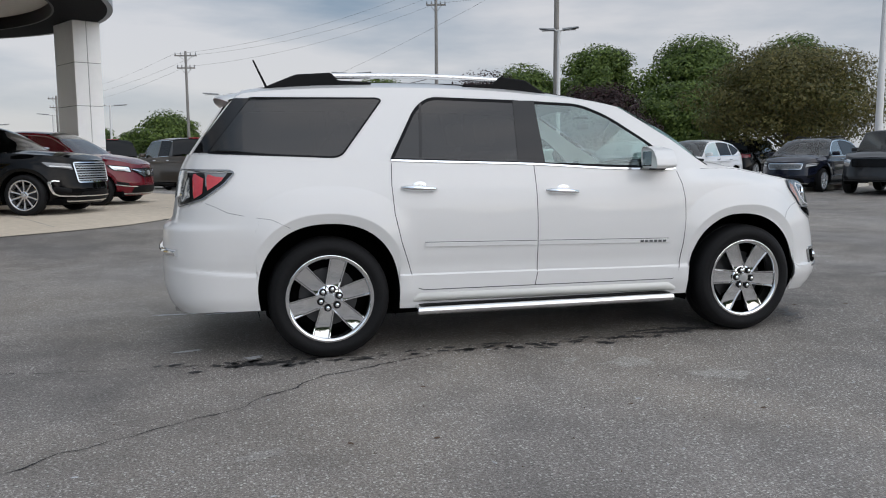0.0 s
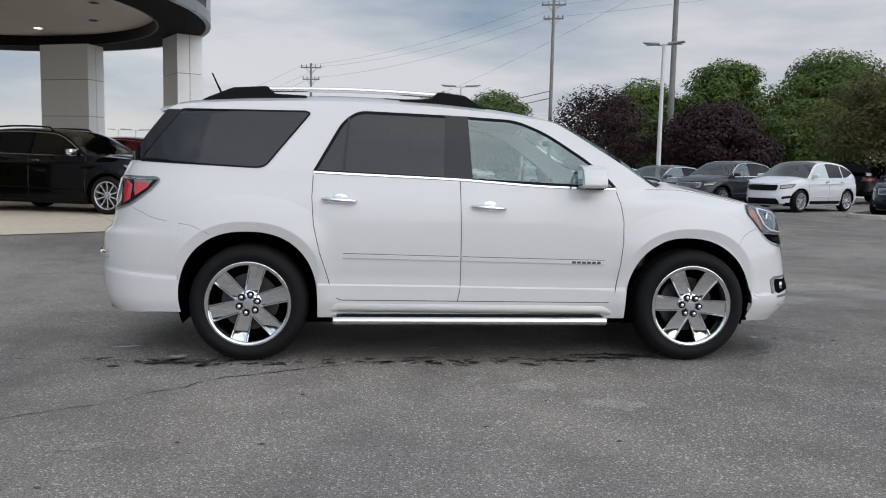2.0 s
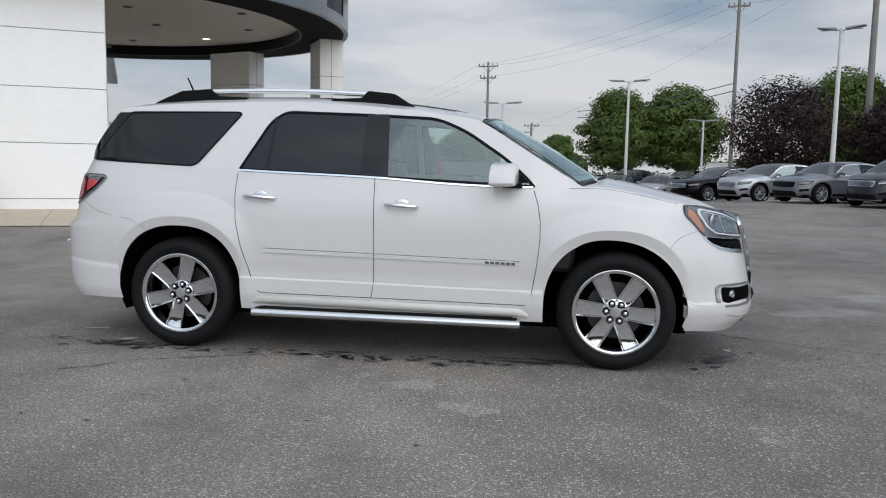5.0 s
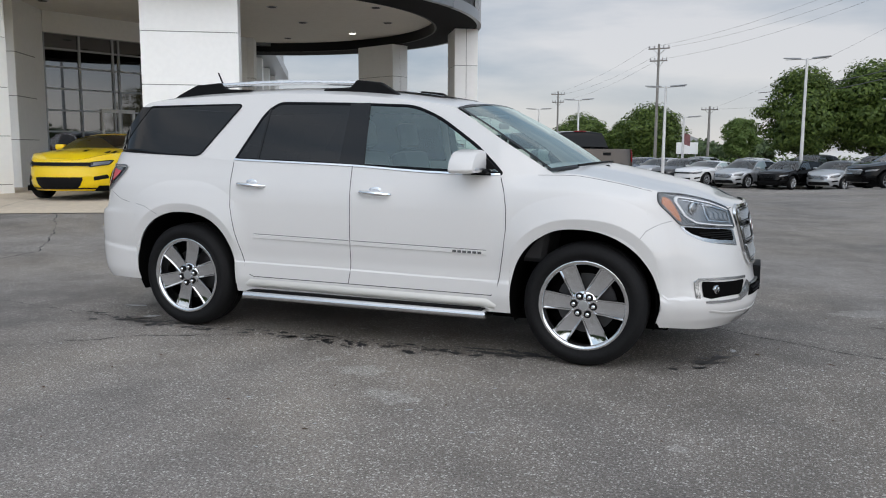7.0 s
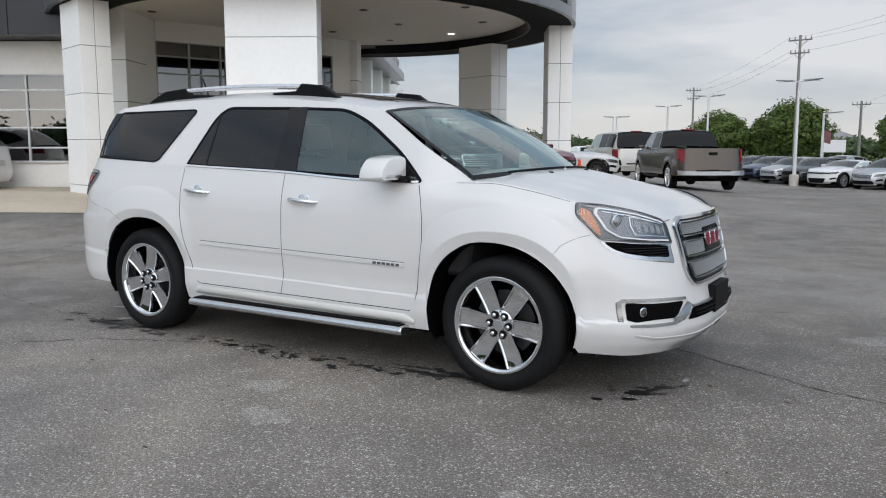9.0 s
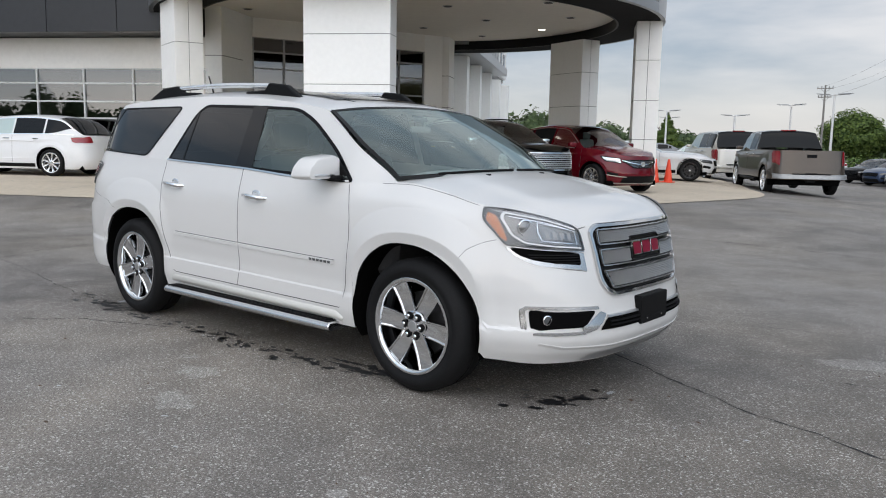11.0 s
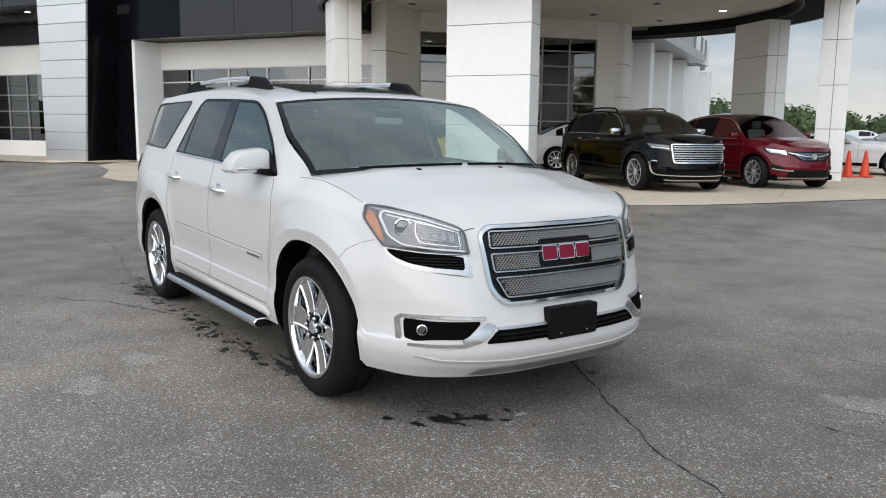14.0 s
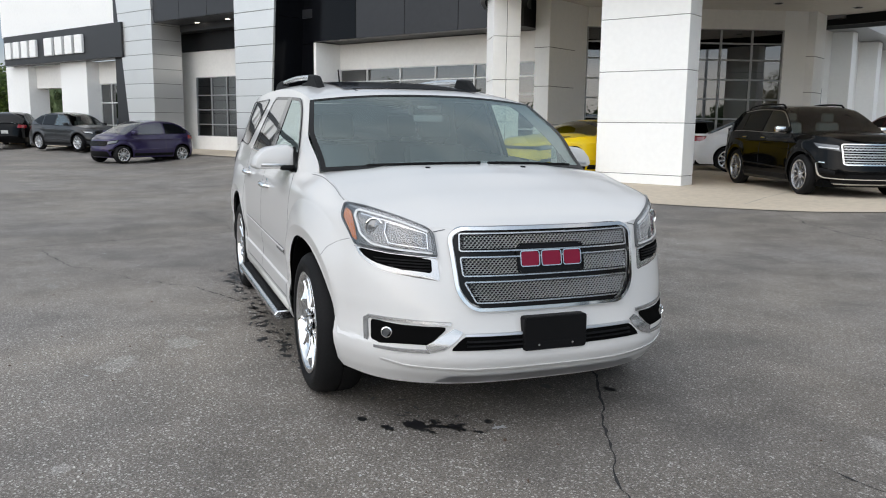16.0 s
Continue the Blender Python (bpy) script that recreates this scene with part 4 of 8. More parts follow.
    V = [(x, y, roof_at(x, y) + 0.006) for x in np.linspace(-0.62, 0.36, 12) for y in np.linspace(-0.50, 0.50, 11)]
    mk("sunroof", V, grid_faces(12, 11), M["glossblack"], car, "dark glass sunroof panel", smooth=180)
    # spoiler over the tailgate
    V = []
    for i, (x, dz) in enumerate(((-2.00, 0.003), (-2.10, 0.002), (-2.19, -0.012), (-2.20, -0.028), (-2.12, -0.045))):
        for k in range(21):
            u = math.sin(math.pi / 2 * (-1 + 2 * k / 20))
            ye = S.cab_y(-2.02, 1.68) - 0.012 * i * (i < 3)
            V.append((x + 0.10 * abs(u) ** 3, ye * u, S.cab(-2.02) + roof_crown(-2.02) * (1 - abs(u) ** 3.2) + dz - 0.02 * (i > 0)))
    mk("spoiler", V, grid_faces(5, 21), white, car, smooth=50)
    # tailgate glass, one dark wrap from side to side
    V = []
    for i in range(9):
        z = 1.30 + (1.668 - 1.30) * i / 8
        xs = -2.30 + (z - 1.30) * 0.70
        ye = S.cab_y(min(xs, -2.04), min(z, 1.66)) - 0.006
        for k in range(21):
            u = math.sin(math.pi / 2 * (-1 + 2 * k / 20))
            V.append((xs - 0.085 * (1 - abs(u) ** 3), ye * u, z))
    mk("tailgate_window", V, grid_faces(9, 21), M["privacy"], car, "dark wrap-around tailgate glass", smooth=180)
    # tail lamps, tailgate plate strip and bumper chrome
    for sg in (-1, 1):
        def tail(u, v, lift=0.0, sg=sg):
            return (u, sg * (S.half(u, v) + lift), v)

        def back(u, v, lift=0.0, sg=sg):
            t = math.acos(min(max(u / S.W(v), 0), 1) ** (S.nr / 2))
            return (S.xr0 - (S.xr0 - S.XR(v)) * math.sin(t) ** (2 / S.nr) - lift, sg * u, v)
        poly = rounded([(-2.42, 0.985), (-2.27, 1.035), (-2.14, 1.125), (-2.075, 1.195), (-2.10, 1.210), (-2.415, 1.215)], [0.01, 0.02, 0.02, 0.01, 0.01, 0.01])
        V, F = sheet(poly, lambda u, v: tail(u, v, 0.012), 12, 14, flip=sg > 0)
        lamp = mk("tail_lamp", V, F, M["trimblack"], car, "red tail lamp in a dark smoked housing", smooth=180)
        for pl in ([(-2.325, 1.035), (-2.27, 1.055), (-2.255, 1.185), (-2.325, 1.190)], [(-2.24, 1.085), (-2.15, 1.145), (-2.13, 1.178), (-2.24, 1.186)]):
            V, F = sheet(rounded(pl, 0.012), lambda u, v: tail(u, v, 0.016), 6, 6, flip=sg > 0)
            mk("red_lens", V, F, M["redlamp"], lamp, smooth=180)
        V, F = sheet(rounded([(-2.248, 1.108), (-2.14, 1.162), (-2.105, 1.202), (-2.33, 1.206), (-2.33, 1.196), (-2.248, 1.192)], 0.006), lambda u, v: tail(u, v, 0.0145), 8, 10, flip=sg > 0)
        mk("inner_bezel", V, F, M["lampgrey"], lamp, smooth=180)
        V, F = band(densify(poly, 0.03, True), 0.010, lambda u, v, l=0: tail(u, v, 0.006 + l), True, 0.008)
        mk("lamp_rim", V, F, M["lampgrey"], lamp, smooth=50)
        V, F = sheet(rounded([(-2.405, 1.010), (-2.345, 1.028), (-2.345, 1.192), (-2.40, 1.196)], 0.012), lambda u, v: tail(u, v, 0.016), 6, 6, flip=sg > 0)
        mk("clear_lens", V, F, M["lampsilver"], lamp, smooth=180)
        poly = rounded([(0.62, 1.03), (0.79, 1.035), (0.79, 1.205), (0.62, 1.205)], 0.02)
        V, F = sheet(poly, lambda u, v: back(u, v, 0.012), 10, 10, flip=sg < 0)
        mk("rear_lens", V, F, M["lampsilver"], lamp, smooth=180)
    part("bumper_strip", tube([(S.xr0 - (S.xr0 - S.XR(0.70)) * max(1 - (abs(y) / S.W(0.70)) ** S.nr, 0) ** (1 / S.nr) - 0.004, y, 0.70) for y in np.linspace(-0.86, 0.86, 21)], 0.024, 8), M["chrome"], car, "chrome strip across the rear bumper", smooth=60)
    for y in (-0.66, 0.66):
        part("exhaust_tip", tube([(-2.30, y, 0.335), (-2.47, y, 0.345)], [0.038, 0.042], 14, False), M["chrome"], car, smooth=60)
    # windscreen
    V, W2 = [], []
    across = [-1, -0.965, *np.linspace(-0.9, 0.9, 23), 0.965, 1]
    for t in [0, 0.04, *np.linspace(0.12, 0.93, 11), 0.975, 1]:
        for u in across:
            xe, ze = 1.262 + (0.592 - 1.262) * t, 1.206 + (1.612 - 1.206) * t
            ye = S.cab_y(xe, ze) - 0.004
            bow = (1 - abs(u) ** 2.2)
            V.append((xe + (0.155 - 0.10 * t) * bow, ye * u, ze + 0.012 * t + (0.028 + 0.02 * t) * bow + 0.018 * math.sin(math.pi * t)))
    ws = mk("windscreen", V, grid_faces(15, 27), M["screen"], car, "raked blue-grey windscreen glass", smooth=180)
    frit = []
    for i in range(14):
        for k in range(26):
            if i < 1 or i > 12 or k < 1 or k > 24:
                frit.append([i * 27 + k, i * 27 + k + 1, (i + 1) * 27 + k + 1, (i + 1) * 27 + k])
    mk("black_border", [(x + 0.002, y, z + 0.0025) for x, y, z in V], frit, M["trimblack"], ws, smooth=180)
    part("sensor_box", box(0.60, 0.70, -0.06, 0.06, 1.575, 1.60, 0.01), M["seat"], ws)
    # cowl, wipers and washer jets
    cowl = [(1.26 + 0.155 * (1 - abs(u) ** 2.2), u * 0.85, 1.214 + 0.028 * (1 - abs(u) ** 2.2)) for u in np.linspace(-1, 1, 25)]
    V = [(x - 0.05, y, z + 0.012) for x, y, z in cowl] + [(x + 0.10 * (1 - abs(y / 0.85) ** 3), y, z - 0.006) for x, y, z in cowl]
    mk("cowl_panel", V, grid_faces(2, 25), M["plastic"], car, smooth=60)
    for y0, y1 in ((-0.62, 0.05), (0.10, 0.70)):
        pts = [(1.30 + 0.155 * (1 - abs(y / 0.86) ** 2.2), y, 1.236 + 0.03 * (1 - abs(y / 0.86) ** 2.2) - 0.006) for y in np.linspace(y0, y1, 8)]
        part("wiper", tube(pts, 0.008, 6), M["plastic"], car, smooth=60)
    for y in (-0.30, 0.30):
        part("washer_jet", box(1.50, 1.53, y - 0.014, y + 0.014, 1.228, 1.243, 0.005), M["plastic"], car)
    # aerial
    part("antenna", tube([(-1.80, 0.0, 1.76), (-1.825, 0.0, 1.79), (-1.915, 0.0, 1.985)], [0.022, 0.009, 0.006], 8), M["plastic"], car, smooth=60)
    # underside and wheel wells
    part("underbody", box(-1.9, 2.02, -0.74, 0.74, 0.215, 0.31, 0.03), M["well"], car)
    for cx, cz in S.wheels:
        for sg in (-1, 1):
            bm = lathe([(S.arch + 0.006, 0.50), (S.arch + 0.004, 0.90), (S.arch + 0.001, 1.0)], 40, a0=-18, a1=198)
            for v in bm.verts:
                x, y, z = v.co
                k = S.radius(math.atan2(z, x)) / S.arch if z > -0.05 else 1.0
                x, z = x * k, z * k
                y2 = min(y, S.half(cx + x, cz + z) - 0.004) if y > 0.95 else y
                v.co = (cx + x, sg * y2, cz + z)
            liner = part("wheel_liner", bm, M["well"], car, smooth=60)
            part("liner_wall", box(cx - 0.47, cx + 0.47, min(sg * 0.48, sg * 0.5), max(sg * 0.48, sg * 0.5), 0.24, 0.88), M["well"], liner)
    # wheels
    st = {"n": 6, "w0": 0.092, "w1": 0.122, "hub": 0.088, "lugs": 6, "turn": 16, "cap": M["satin"], "face": 0.80}
    first = wheel_parts(0.389, 0.278, 0.255, st, M["wheelchrome"])
    set_wheel(car, first, pose(-1.51, -0.880, 0.389), True)
    set_wheel(car, first, pose(1.51, -0.880, 0.389, 0, 21, 0), False)
    set_wheel(car, first, pose(-1.51, 0.880, 0.389, 0, 12, 180), False)
    set_wheel(car, first, pose(1.51, 0.880, 0.389, 0, 40, 180), False)
    build_hero_front(car)
    build_hero_inside(car)
    return car


roof_crown = curve([-2.1, -1.5, -0.9, 0.0, 0.6], [0.05, 0.066, 0.07, 0.066, 0.05])


def roof_at(x, y):
    ye = hero.cab_y(x, hero.cab(x))
    return hero.cab(x) + roof_crown(x) * (1 - abs(y / ye) ** 3.2)


def nose(u, v, lift=0.0):
    """A point of the front surface at half width u (with sign) and height v."""
    S = hero
    q = S.N(v)
    t = math.acos(min(max(abs(u) / S.W(v), 0), 1) ** (q / 2))
    x = S.xf0 + (S.XF(v) - S.xf0) * math.sin(t) ** (2 / q)
    nx, ny = math.cos(math.pi / 2 - t), math.copysign(math.cos(t), u)
    return (x + lift * nx, u + lift * ny * 0.6, v)


def build_hero_front(car):
    white = M["pearl"]
    # grille
    rim = rounded([(-0.488, 0.965), (-0.466, 0.705), (-0.40, 0.627), (0.40, 0.627), (0.466, 0.705), (0.488, 0.965), (0.44, 1.0), (-0.44, 1.0)], [0.03, 0.05, 0.05, 0.05, 0.05, 0.03, 0.05, 0.05], 5)
    V, F = sheet(shrunk(rim, 0.014), lambda u, v: nose(u, v, 0.006), 16, 28, flip=False)
    gr = mk("grille", V, F, M["trimblack"], car, "black-backed grille with chrome surround and silver mesh", smooth=180)
    V, F = band(densify(rim, 0.03, True), 0.020, lambda u, v, l=0: nose(u, v, 0.003 + l), True, 0.017)
    mk("surround", V, F, M["dimchrome"], gr, "chrome grille surround", smooth=50)
    for lo, hi, wl, wh in ((0.898, 0.978, 0.448, 0.444), (0.784, 0.870, 0.440, 0.447), (0.660, 0.756, 0.385, 0.436)):
        frame_poly = rounded([(-wh, hi), (-wl, lo), (wl, lo), (wh, hi)], 0.012, 3)
        V, F = band(densify(frame_poly, 0.03, True), 0.008, lambda u, v, l=0: nose(u, v, 0.010 + l), True, 0.014)
        mk("mesh_frame", V, F, M["softmetal"], gr, "bright frame of a grille panel", smooth=50)
        # perforated plate: staggered six-sided holes with walls that run back
        V, F = [], []
        pu, pv = 0.0186, 0.0098
        rows = max(int((hi - lo - 0.012) / pv), 1)
        z0 = (lo + hi) / 2 - (rows - 1) * pv / 2
        for row in range(rows):
            z = z0 + row * pv
            half = wl + (wh - wl) * (z - lo) / (hi - lo) - 0.012
            n = int(half / pu)
            for c in range(-n, n + 1):
                y = c * pu + (pu / 2 if row % 2 else 0)
                b = len(V)
                for du, dv in ((0, 2 / 3), (0.5, 1 / 3), (0.5, -1 / 3), (0, -2 / 3), (-0.5, -1 / 3), (-0.5, 1 / 3)):
                    for k, lift in ((1.0, 0.017), (0.80, 0.0155), (0.75, 0.006)):
                        V.append(nose(y + du * pu * k, z + dv * pv * k, lift))
                for k in range(6):
                    q = (k + 1) % 6
                    F += [[b + 3 * k, b + 3 * k + 1, b + 3 * q + 1, b + 3 * q], [b + 3 * k + 1, b + 3 * k + 2, b + 3 * q + 2, b + 3 * q + 1]]
        mk("mesh_insert", V, F, M["meshmetal"], gr, "silver perforated grille mesh")
    # maker's badge as plain shapes
    poly = rounded([(-0.175, 0.79), (0.175, 0.79), (0.175, 0.925), (-0.175, 0.925)], 0.025, 4)
    V, F = sheet(poly, lambda u, v: nose(u, v, 0.020), 8, 12)
    bd = mk("badge_plate", V, F, M["trimblack"], gr, "black badge plate with three red blocks", smooth=180)
    V, F = band(densify(poly, 0.03, True), 0.007, lambda u, v, l=0: nose(u, v, 0.010 + l), True, 0.013)
    mk("badge_rim", V, F, M["plastic"], bd, smooth=50)
    for a, b in ((-0.160, -0.064), (-0.052, 0.052), (0.064, 0.160)):
        pl = rounded([(a, 0.822), (b, 0.822), (b, 0.893), (a, 0.893)], 0.012, 3)
        V, F = band(densify(pl, 0.02, True), 0.005, lambda u, v, l=0: nose(u, v, 0.020 + l), True, 0.006)
        mk("badge_edge", V, F, M["chrome"], bd, smooth=50)
        V, F = sheet(pl, lambda u, v: nose(u, v, 0.0245), 4, 6)
        bl = mk("badge_block", V, F, M["badgered"], bd, "plain red badge block", smooth=180)
    # number plate holder
    x = nose(0, 0.5)[0]
    pl = part("licence_plate", prism(rounded([(-0.168, 0.425), (0.168, 0.425), (0.168, 0.588), (-0.168, 0.588)], 0.015, 3), x - 0.03, x + 0.028, "x", 0.004), M["plastic"], car, "blank black plate holder with two screws", smooth=30)
    for y in (-0.09, 0.09):
        part("screw", tube([(x + 0.026, y, 0.452), (x + 0.032, y, 0.452)], 0.0055, 8), M["chrome"], pl)
    # lower intake
    V, F = sheet(rounded([(-0.515, 0.440), (0.515, 0.440), (0.452, 0.502), (-0.452, 0.502)], 0.01), lambda u, v: nose(u, v, 0.006), 6, 24)
    intake = mk("lower_intake", V, F, M["well"], car, "black lower intake slot", smooth=180)
    for z in (0.462, 0.482):
        V, F = band([(y, z) for y in np.linspace(-0.44, 0.44, 20)], 0.008, lambda u, v, l=0: nose(u, v, 0.006 + l), False, 0.012)
        mk("intake_bar", V, F, M["plastic"], intake, smooth=50)
    V, F = band([(y, 0.511) for y in np.linspace(-0.445, 0.445, 24)], 0.012, lambda u, v, l=0: nose(u, v, 0.004 + l), False, 0.012)
    mk("intake_trim", V, F, M["satin"], intake, smooth=50)
    # chin: a proud lip and a grey skid panel
    V, F = band(densify([(-0.93, 0.452), (-0.90, 0.447), (-0.875, 0.418), (-0.85, 0.388), (-0.70, 0.352), (-0.4, 0.338), (0.4, 0.338), (0.70, 0.352), (0.85, 0.388), (0.875, 0.418), (0.90, 0.447), (0.93, 0.452)], 0.03), 0.016, lambda u, v, l=0: nose(u, v, 0.0 + l), False, 0.006)
    mk("chin_lip", V, F, white, car, smooth=60)
    V, F = sheet(rounded([(-0.56, 0.262), (0.56, 0.262), (0.50, 0.302), (-0.50, 0.302)], 0.008), lambda u, v: nose(u, v, 0.010), 6, 26)
    mk("skid_panel", V, F, M["satin"], car, "grey skid panel under the chin", smooth=180)
    part("air_dam", tube([nose(y, 0.245, -0.20) for y in np.linspace(-0.66, 0.66, 15)], 0.032, 8), M["plastic"], car, smooth=60)
    for sg in (-1, 1):
        def fr(u, v, lift=0.0, sg=sg):
            return nose(sg * u, v, lift)
        fl = sg < 0
        V, F = band([(0.50, 0.993), (0.525, 0.988), (0.553, 0.981)], 0.004, lambda u, v, l=0: fr(u, v, 0.001 + l), False, 0.001)
        mk("shut_line", V, F, M["seam"], car)
        # head lamp: grey bezel, silver bowls, light strip, amber corner, clear lens
        lamp = rounded([(0.876, 1.097), (0.81, 1.088), (0.683, 1.046), (0.576, 1.002), (0.552, 0.975), (0.545, 0.872), (0.736, 0.882), (0.860, 0.900), (0.899, 1.03)], [0.015, 0.02, 0.02, 0.02, 0.02, 0.008, 0.02, 0.015, 0.03], 4)
        V, F = sheet(lamp, lambda u, v: fr(u, v, 0.004), 18, 22, flip=fl)
        hl = mk("head_lamp", V, F, M["lampbase"], car, "clear projector head lamp with amber corner", smooth=180)
        V, F = sheet([(0.872, 1.090), (0.81, 1.082), (0.683, 1.040), (0.580, 0.998), (0.572, 0.975), (0.60, 0.987), (0.70, 1.028), (0.848, 1.068)], lambda u, v: fr(u, v, 0.0095), 8, 20, flip=fl)
        mk("top_bezel", V, F, M["lampgrey"], hl, smooth=180)
        V, F = band(densify(lamp, 0.025, True), 0.006, lambda u, v, l=0: fr(u, v, 0.002 + l), True, 0.014)
        mk("lamp_seal", V, F, M["lampbase"], hl, smooth=50)
        inner = rounded([(0.848, 1.074), (0.70, 1.034), (0.60, 0.992), (0.565, 0.965), (0.560, 0.885), (0.70, 0.893), (0.80, 0.910), (0.842, 0.95)], 0.015, 4)
        V, F = sheet(inner, lambda u, v: fr(u, v, 0.008), 14, 18, flip=fl)
        mk("reflector", V, F, M["lampdark"], hl, smooth=180)
        V, F = band(densify(rounded([(0.575, 0.982), (0.70, 1.030), (0.835, 1.068), (0.848, 1.04), (0.836, 0.955), (0.800, 0.914), (0.70, 0.897), (0.565, 0.886), (0.566, 0.884), (0.70, 0.895), (0.802, 0.912), (0.839, 0.955), (0.851, 1.042), (0.836, 1.071), (0.70, 1.033), (0.576, 0.985)], 0.012, 3), 0.025), 0.0065, lambda u, v, l=0: fr(u, v, 0.008 + l), False, 0.010)
        mk("light_strip", V, F, M["drl"], hl, smooth=50)
        cy, cz, r = 0.786, 0.992, 0.040
        c = Vector(fr(cy, cz, 0.004))
        d = (Vector(fr(cy, cz, 0.1)) - Vector(fr(cy, cz, 0.0))).normalized()
        rot = d.to_track_quat("-Y", "Z").to_matrix().to_4x4()
        bm = moved(lathe([(r + 0.006, 0.004), (r + 0.005, -0.008), (r, -0.009), (r - 0.003, 0.0)], 24), Matrix.Translation(c) @ rot)
        part("projector_ring", bm, M["chrome"], hl, smooth=50)
        bm = moved(lathe([(r - 0.002, 0.0), (r * 0.7, -0.007), (0.0, -0.011)], 20), Matrix.Translation(c) @ rot)
        part("projector_bowl", bm, M["lampgrey"], hl, smooth=60)
        for line in ([(0.738, 1.020), (0.582, 0.974), (0.582, 0.906), (0.738, 0.924), (0.748, 0.97), (0.738, 1.020)], [(0.826, 1.050), (0.70, 1.016), (0.60, 0.980)]):
            V, F = band(densify(line, 0.02), 0.005, lambda u, v, l=0: fr(u, v, 0.010 + l), False, 0.007)
            mk("inner_blade", V, F, M["lampsilver"], hl, smooth=50)
        V, F = sheet(rounded([(0.728, 0.930), (0.592, 0.914), (0.592, 0.967), (0.732, 1.008)], 0.01), lambda u, v: fr(u, v, 0.0115 + 0.0035 * math.sin(u * 190) * math.cos(v * 40)), 8, 40, flip=fl)
        mk("beam_lens", V, F, M["lampgrey"], hl, "fluted silver beam reflector", smooth=60)
        V, F = sheet(rounded([(0.866, 0.925), (0.852, 0.922), (0.862, 1.066), (0.878, 1.070), (0.891, 1.03)], 0.005), lambda u, v: fr(u, v, 0.010), 12, 6, flip=fl)
        mk("amber_corner", V, F, M["amber"], hl, "amber side reflector", smooth=180)
        V, F = sheet(lamp, lambda u, v: fr(u, v, 0.017), 18, 22, flip=fl)
        mk("lens", V, F, M["lens"], hl, smooth=180)
        # black vent under the lamp with a bright tray
        tray = rounded([(0.864, 0.893), (0.736, 0.875), (0.546, 0.865), (0.540, 0.757), (0.70, 0.778), (0.80, 0.802), (0.85, 0.85)], [0.01, 0.02, 0.01, 0.008, 0.03, 0.03, 0.02], 4)
        V, F = sheet(tray, lambda u, v: fr(u, v, 0.003), 12, 16, flip=fl)
        ty = mk("lamp_tray", V, F, M["softmetal"], car, "silver tray with a black slatted vent under the head lamp", smooth=180)
        vent = rounded([(0.856, 0.887), (0.70, 0.869), (0.572, 0.861), (0.572, 0.793), (0.70, 0.805), (0.78, 0.820), (0.828, 0.846)], 0.012, 4)
        V, F = sheet(vent, lambda u, v: fr(u, v, 0.006), 10, 14, flip=fl)
        vn = mk("vent", V, F, M["well"], ty, smooth=180)
        for z in (0.806, 0.820, 0.834, 0.847):
            a = 0.68 + (z - 0.80) * 3.4
            V, F = band([(u, z + 0.012 * (u - 0.572)) for u in np.linspace(0.578, min(a, 0.80), 10)], 0.006, lambda u, v, l=0: fr(u, v, 0.006 + l), False, 0.008)
            mk("slat", V, F, M["plastic"], ty, smooth=50)
        V, F = band(densify([(0.864, 0.894), (0.736, 0.876), (0.546, 0.866)], 0.03), 0.004, lambda u, v, l=0: fr(u, v, 0.006 + l), False, 0.008)
        mk("tray_edge", V, F, M["softmetal"], ty, smooth=50)
        # fog lamp recess
        pocket = rounded([(0.822, 0.558), (0.530, 0.554), (0.525, 0.535), (0.608, 0.460), (0.800, 0.452), (0.826, 0.465)], [0.006, 0.006, 0.01, 0.015, 0.006, 0.006], 4)
        V, F = sheet(pocket, lambda u, v: fr(u, v, 0.006), 10, 16, flip=fl)
        fg = mk("fog_lamp", V, F, M["well"], car, "round fog lamp in a black pocket with a chrome edge", smooth=180)
        V, F = band(densify([(0.50, 0.560), (0.70, 0.568), (0.828, 0.570), (0.841, 0.556), (0.843, 0.45), (0.826, 0.432), (0.74, 0.430), (0.60, 0.434)], 0.025), 0.018, lambda u, v, l=0: fr(u, v, 0.003 + l), False, 0.006)
        mk("fog_trim", V, F, M["softmetal"], fg, "satin chrome fog lamp trim", smooth=25)
        V, F = sheet(rounded([(0.625, 0.458), (0.60, 0.430), (0.548, 0.438), (0.482, 0.488), (0.448, 0.524), (0.490, 0.542), (0.530, 0.515)], 0.008), lambda u, v: fr(u, v, 0.008), 8, 8, flip=fl)
        mk("trim_wedge", V, F, M["softmetal"], fg, smooth=180)
        c = Vector(fr(0.766, 0.508, 0.011))
        d = (Vector(fr(0.766, 0.508, 0.1)) - Vector(fr(0.766, 0.508, 0.0))).normalized()
        rot = d.to_track_quat("-Y", "Z").to_matrix().to_4x4()
        part("fog_ring", moved(lathe([(0.027, 0.01), (0.027, -0.005), (0.022, -0.007), (0.020, 0.0)], 24), Matrix.Translation(c) @ rot), M["chrome"], fg, smooth=50)
        part("fog_bowl", moved(lathe([(0.021, 0.0), (0.012, -0.002), (0.0, -0.003)], 20), Matrix.Translation(c) @ rot), M["lampbase"], fg, smooth=60)


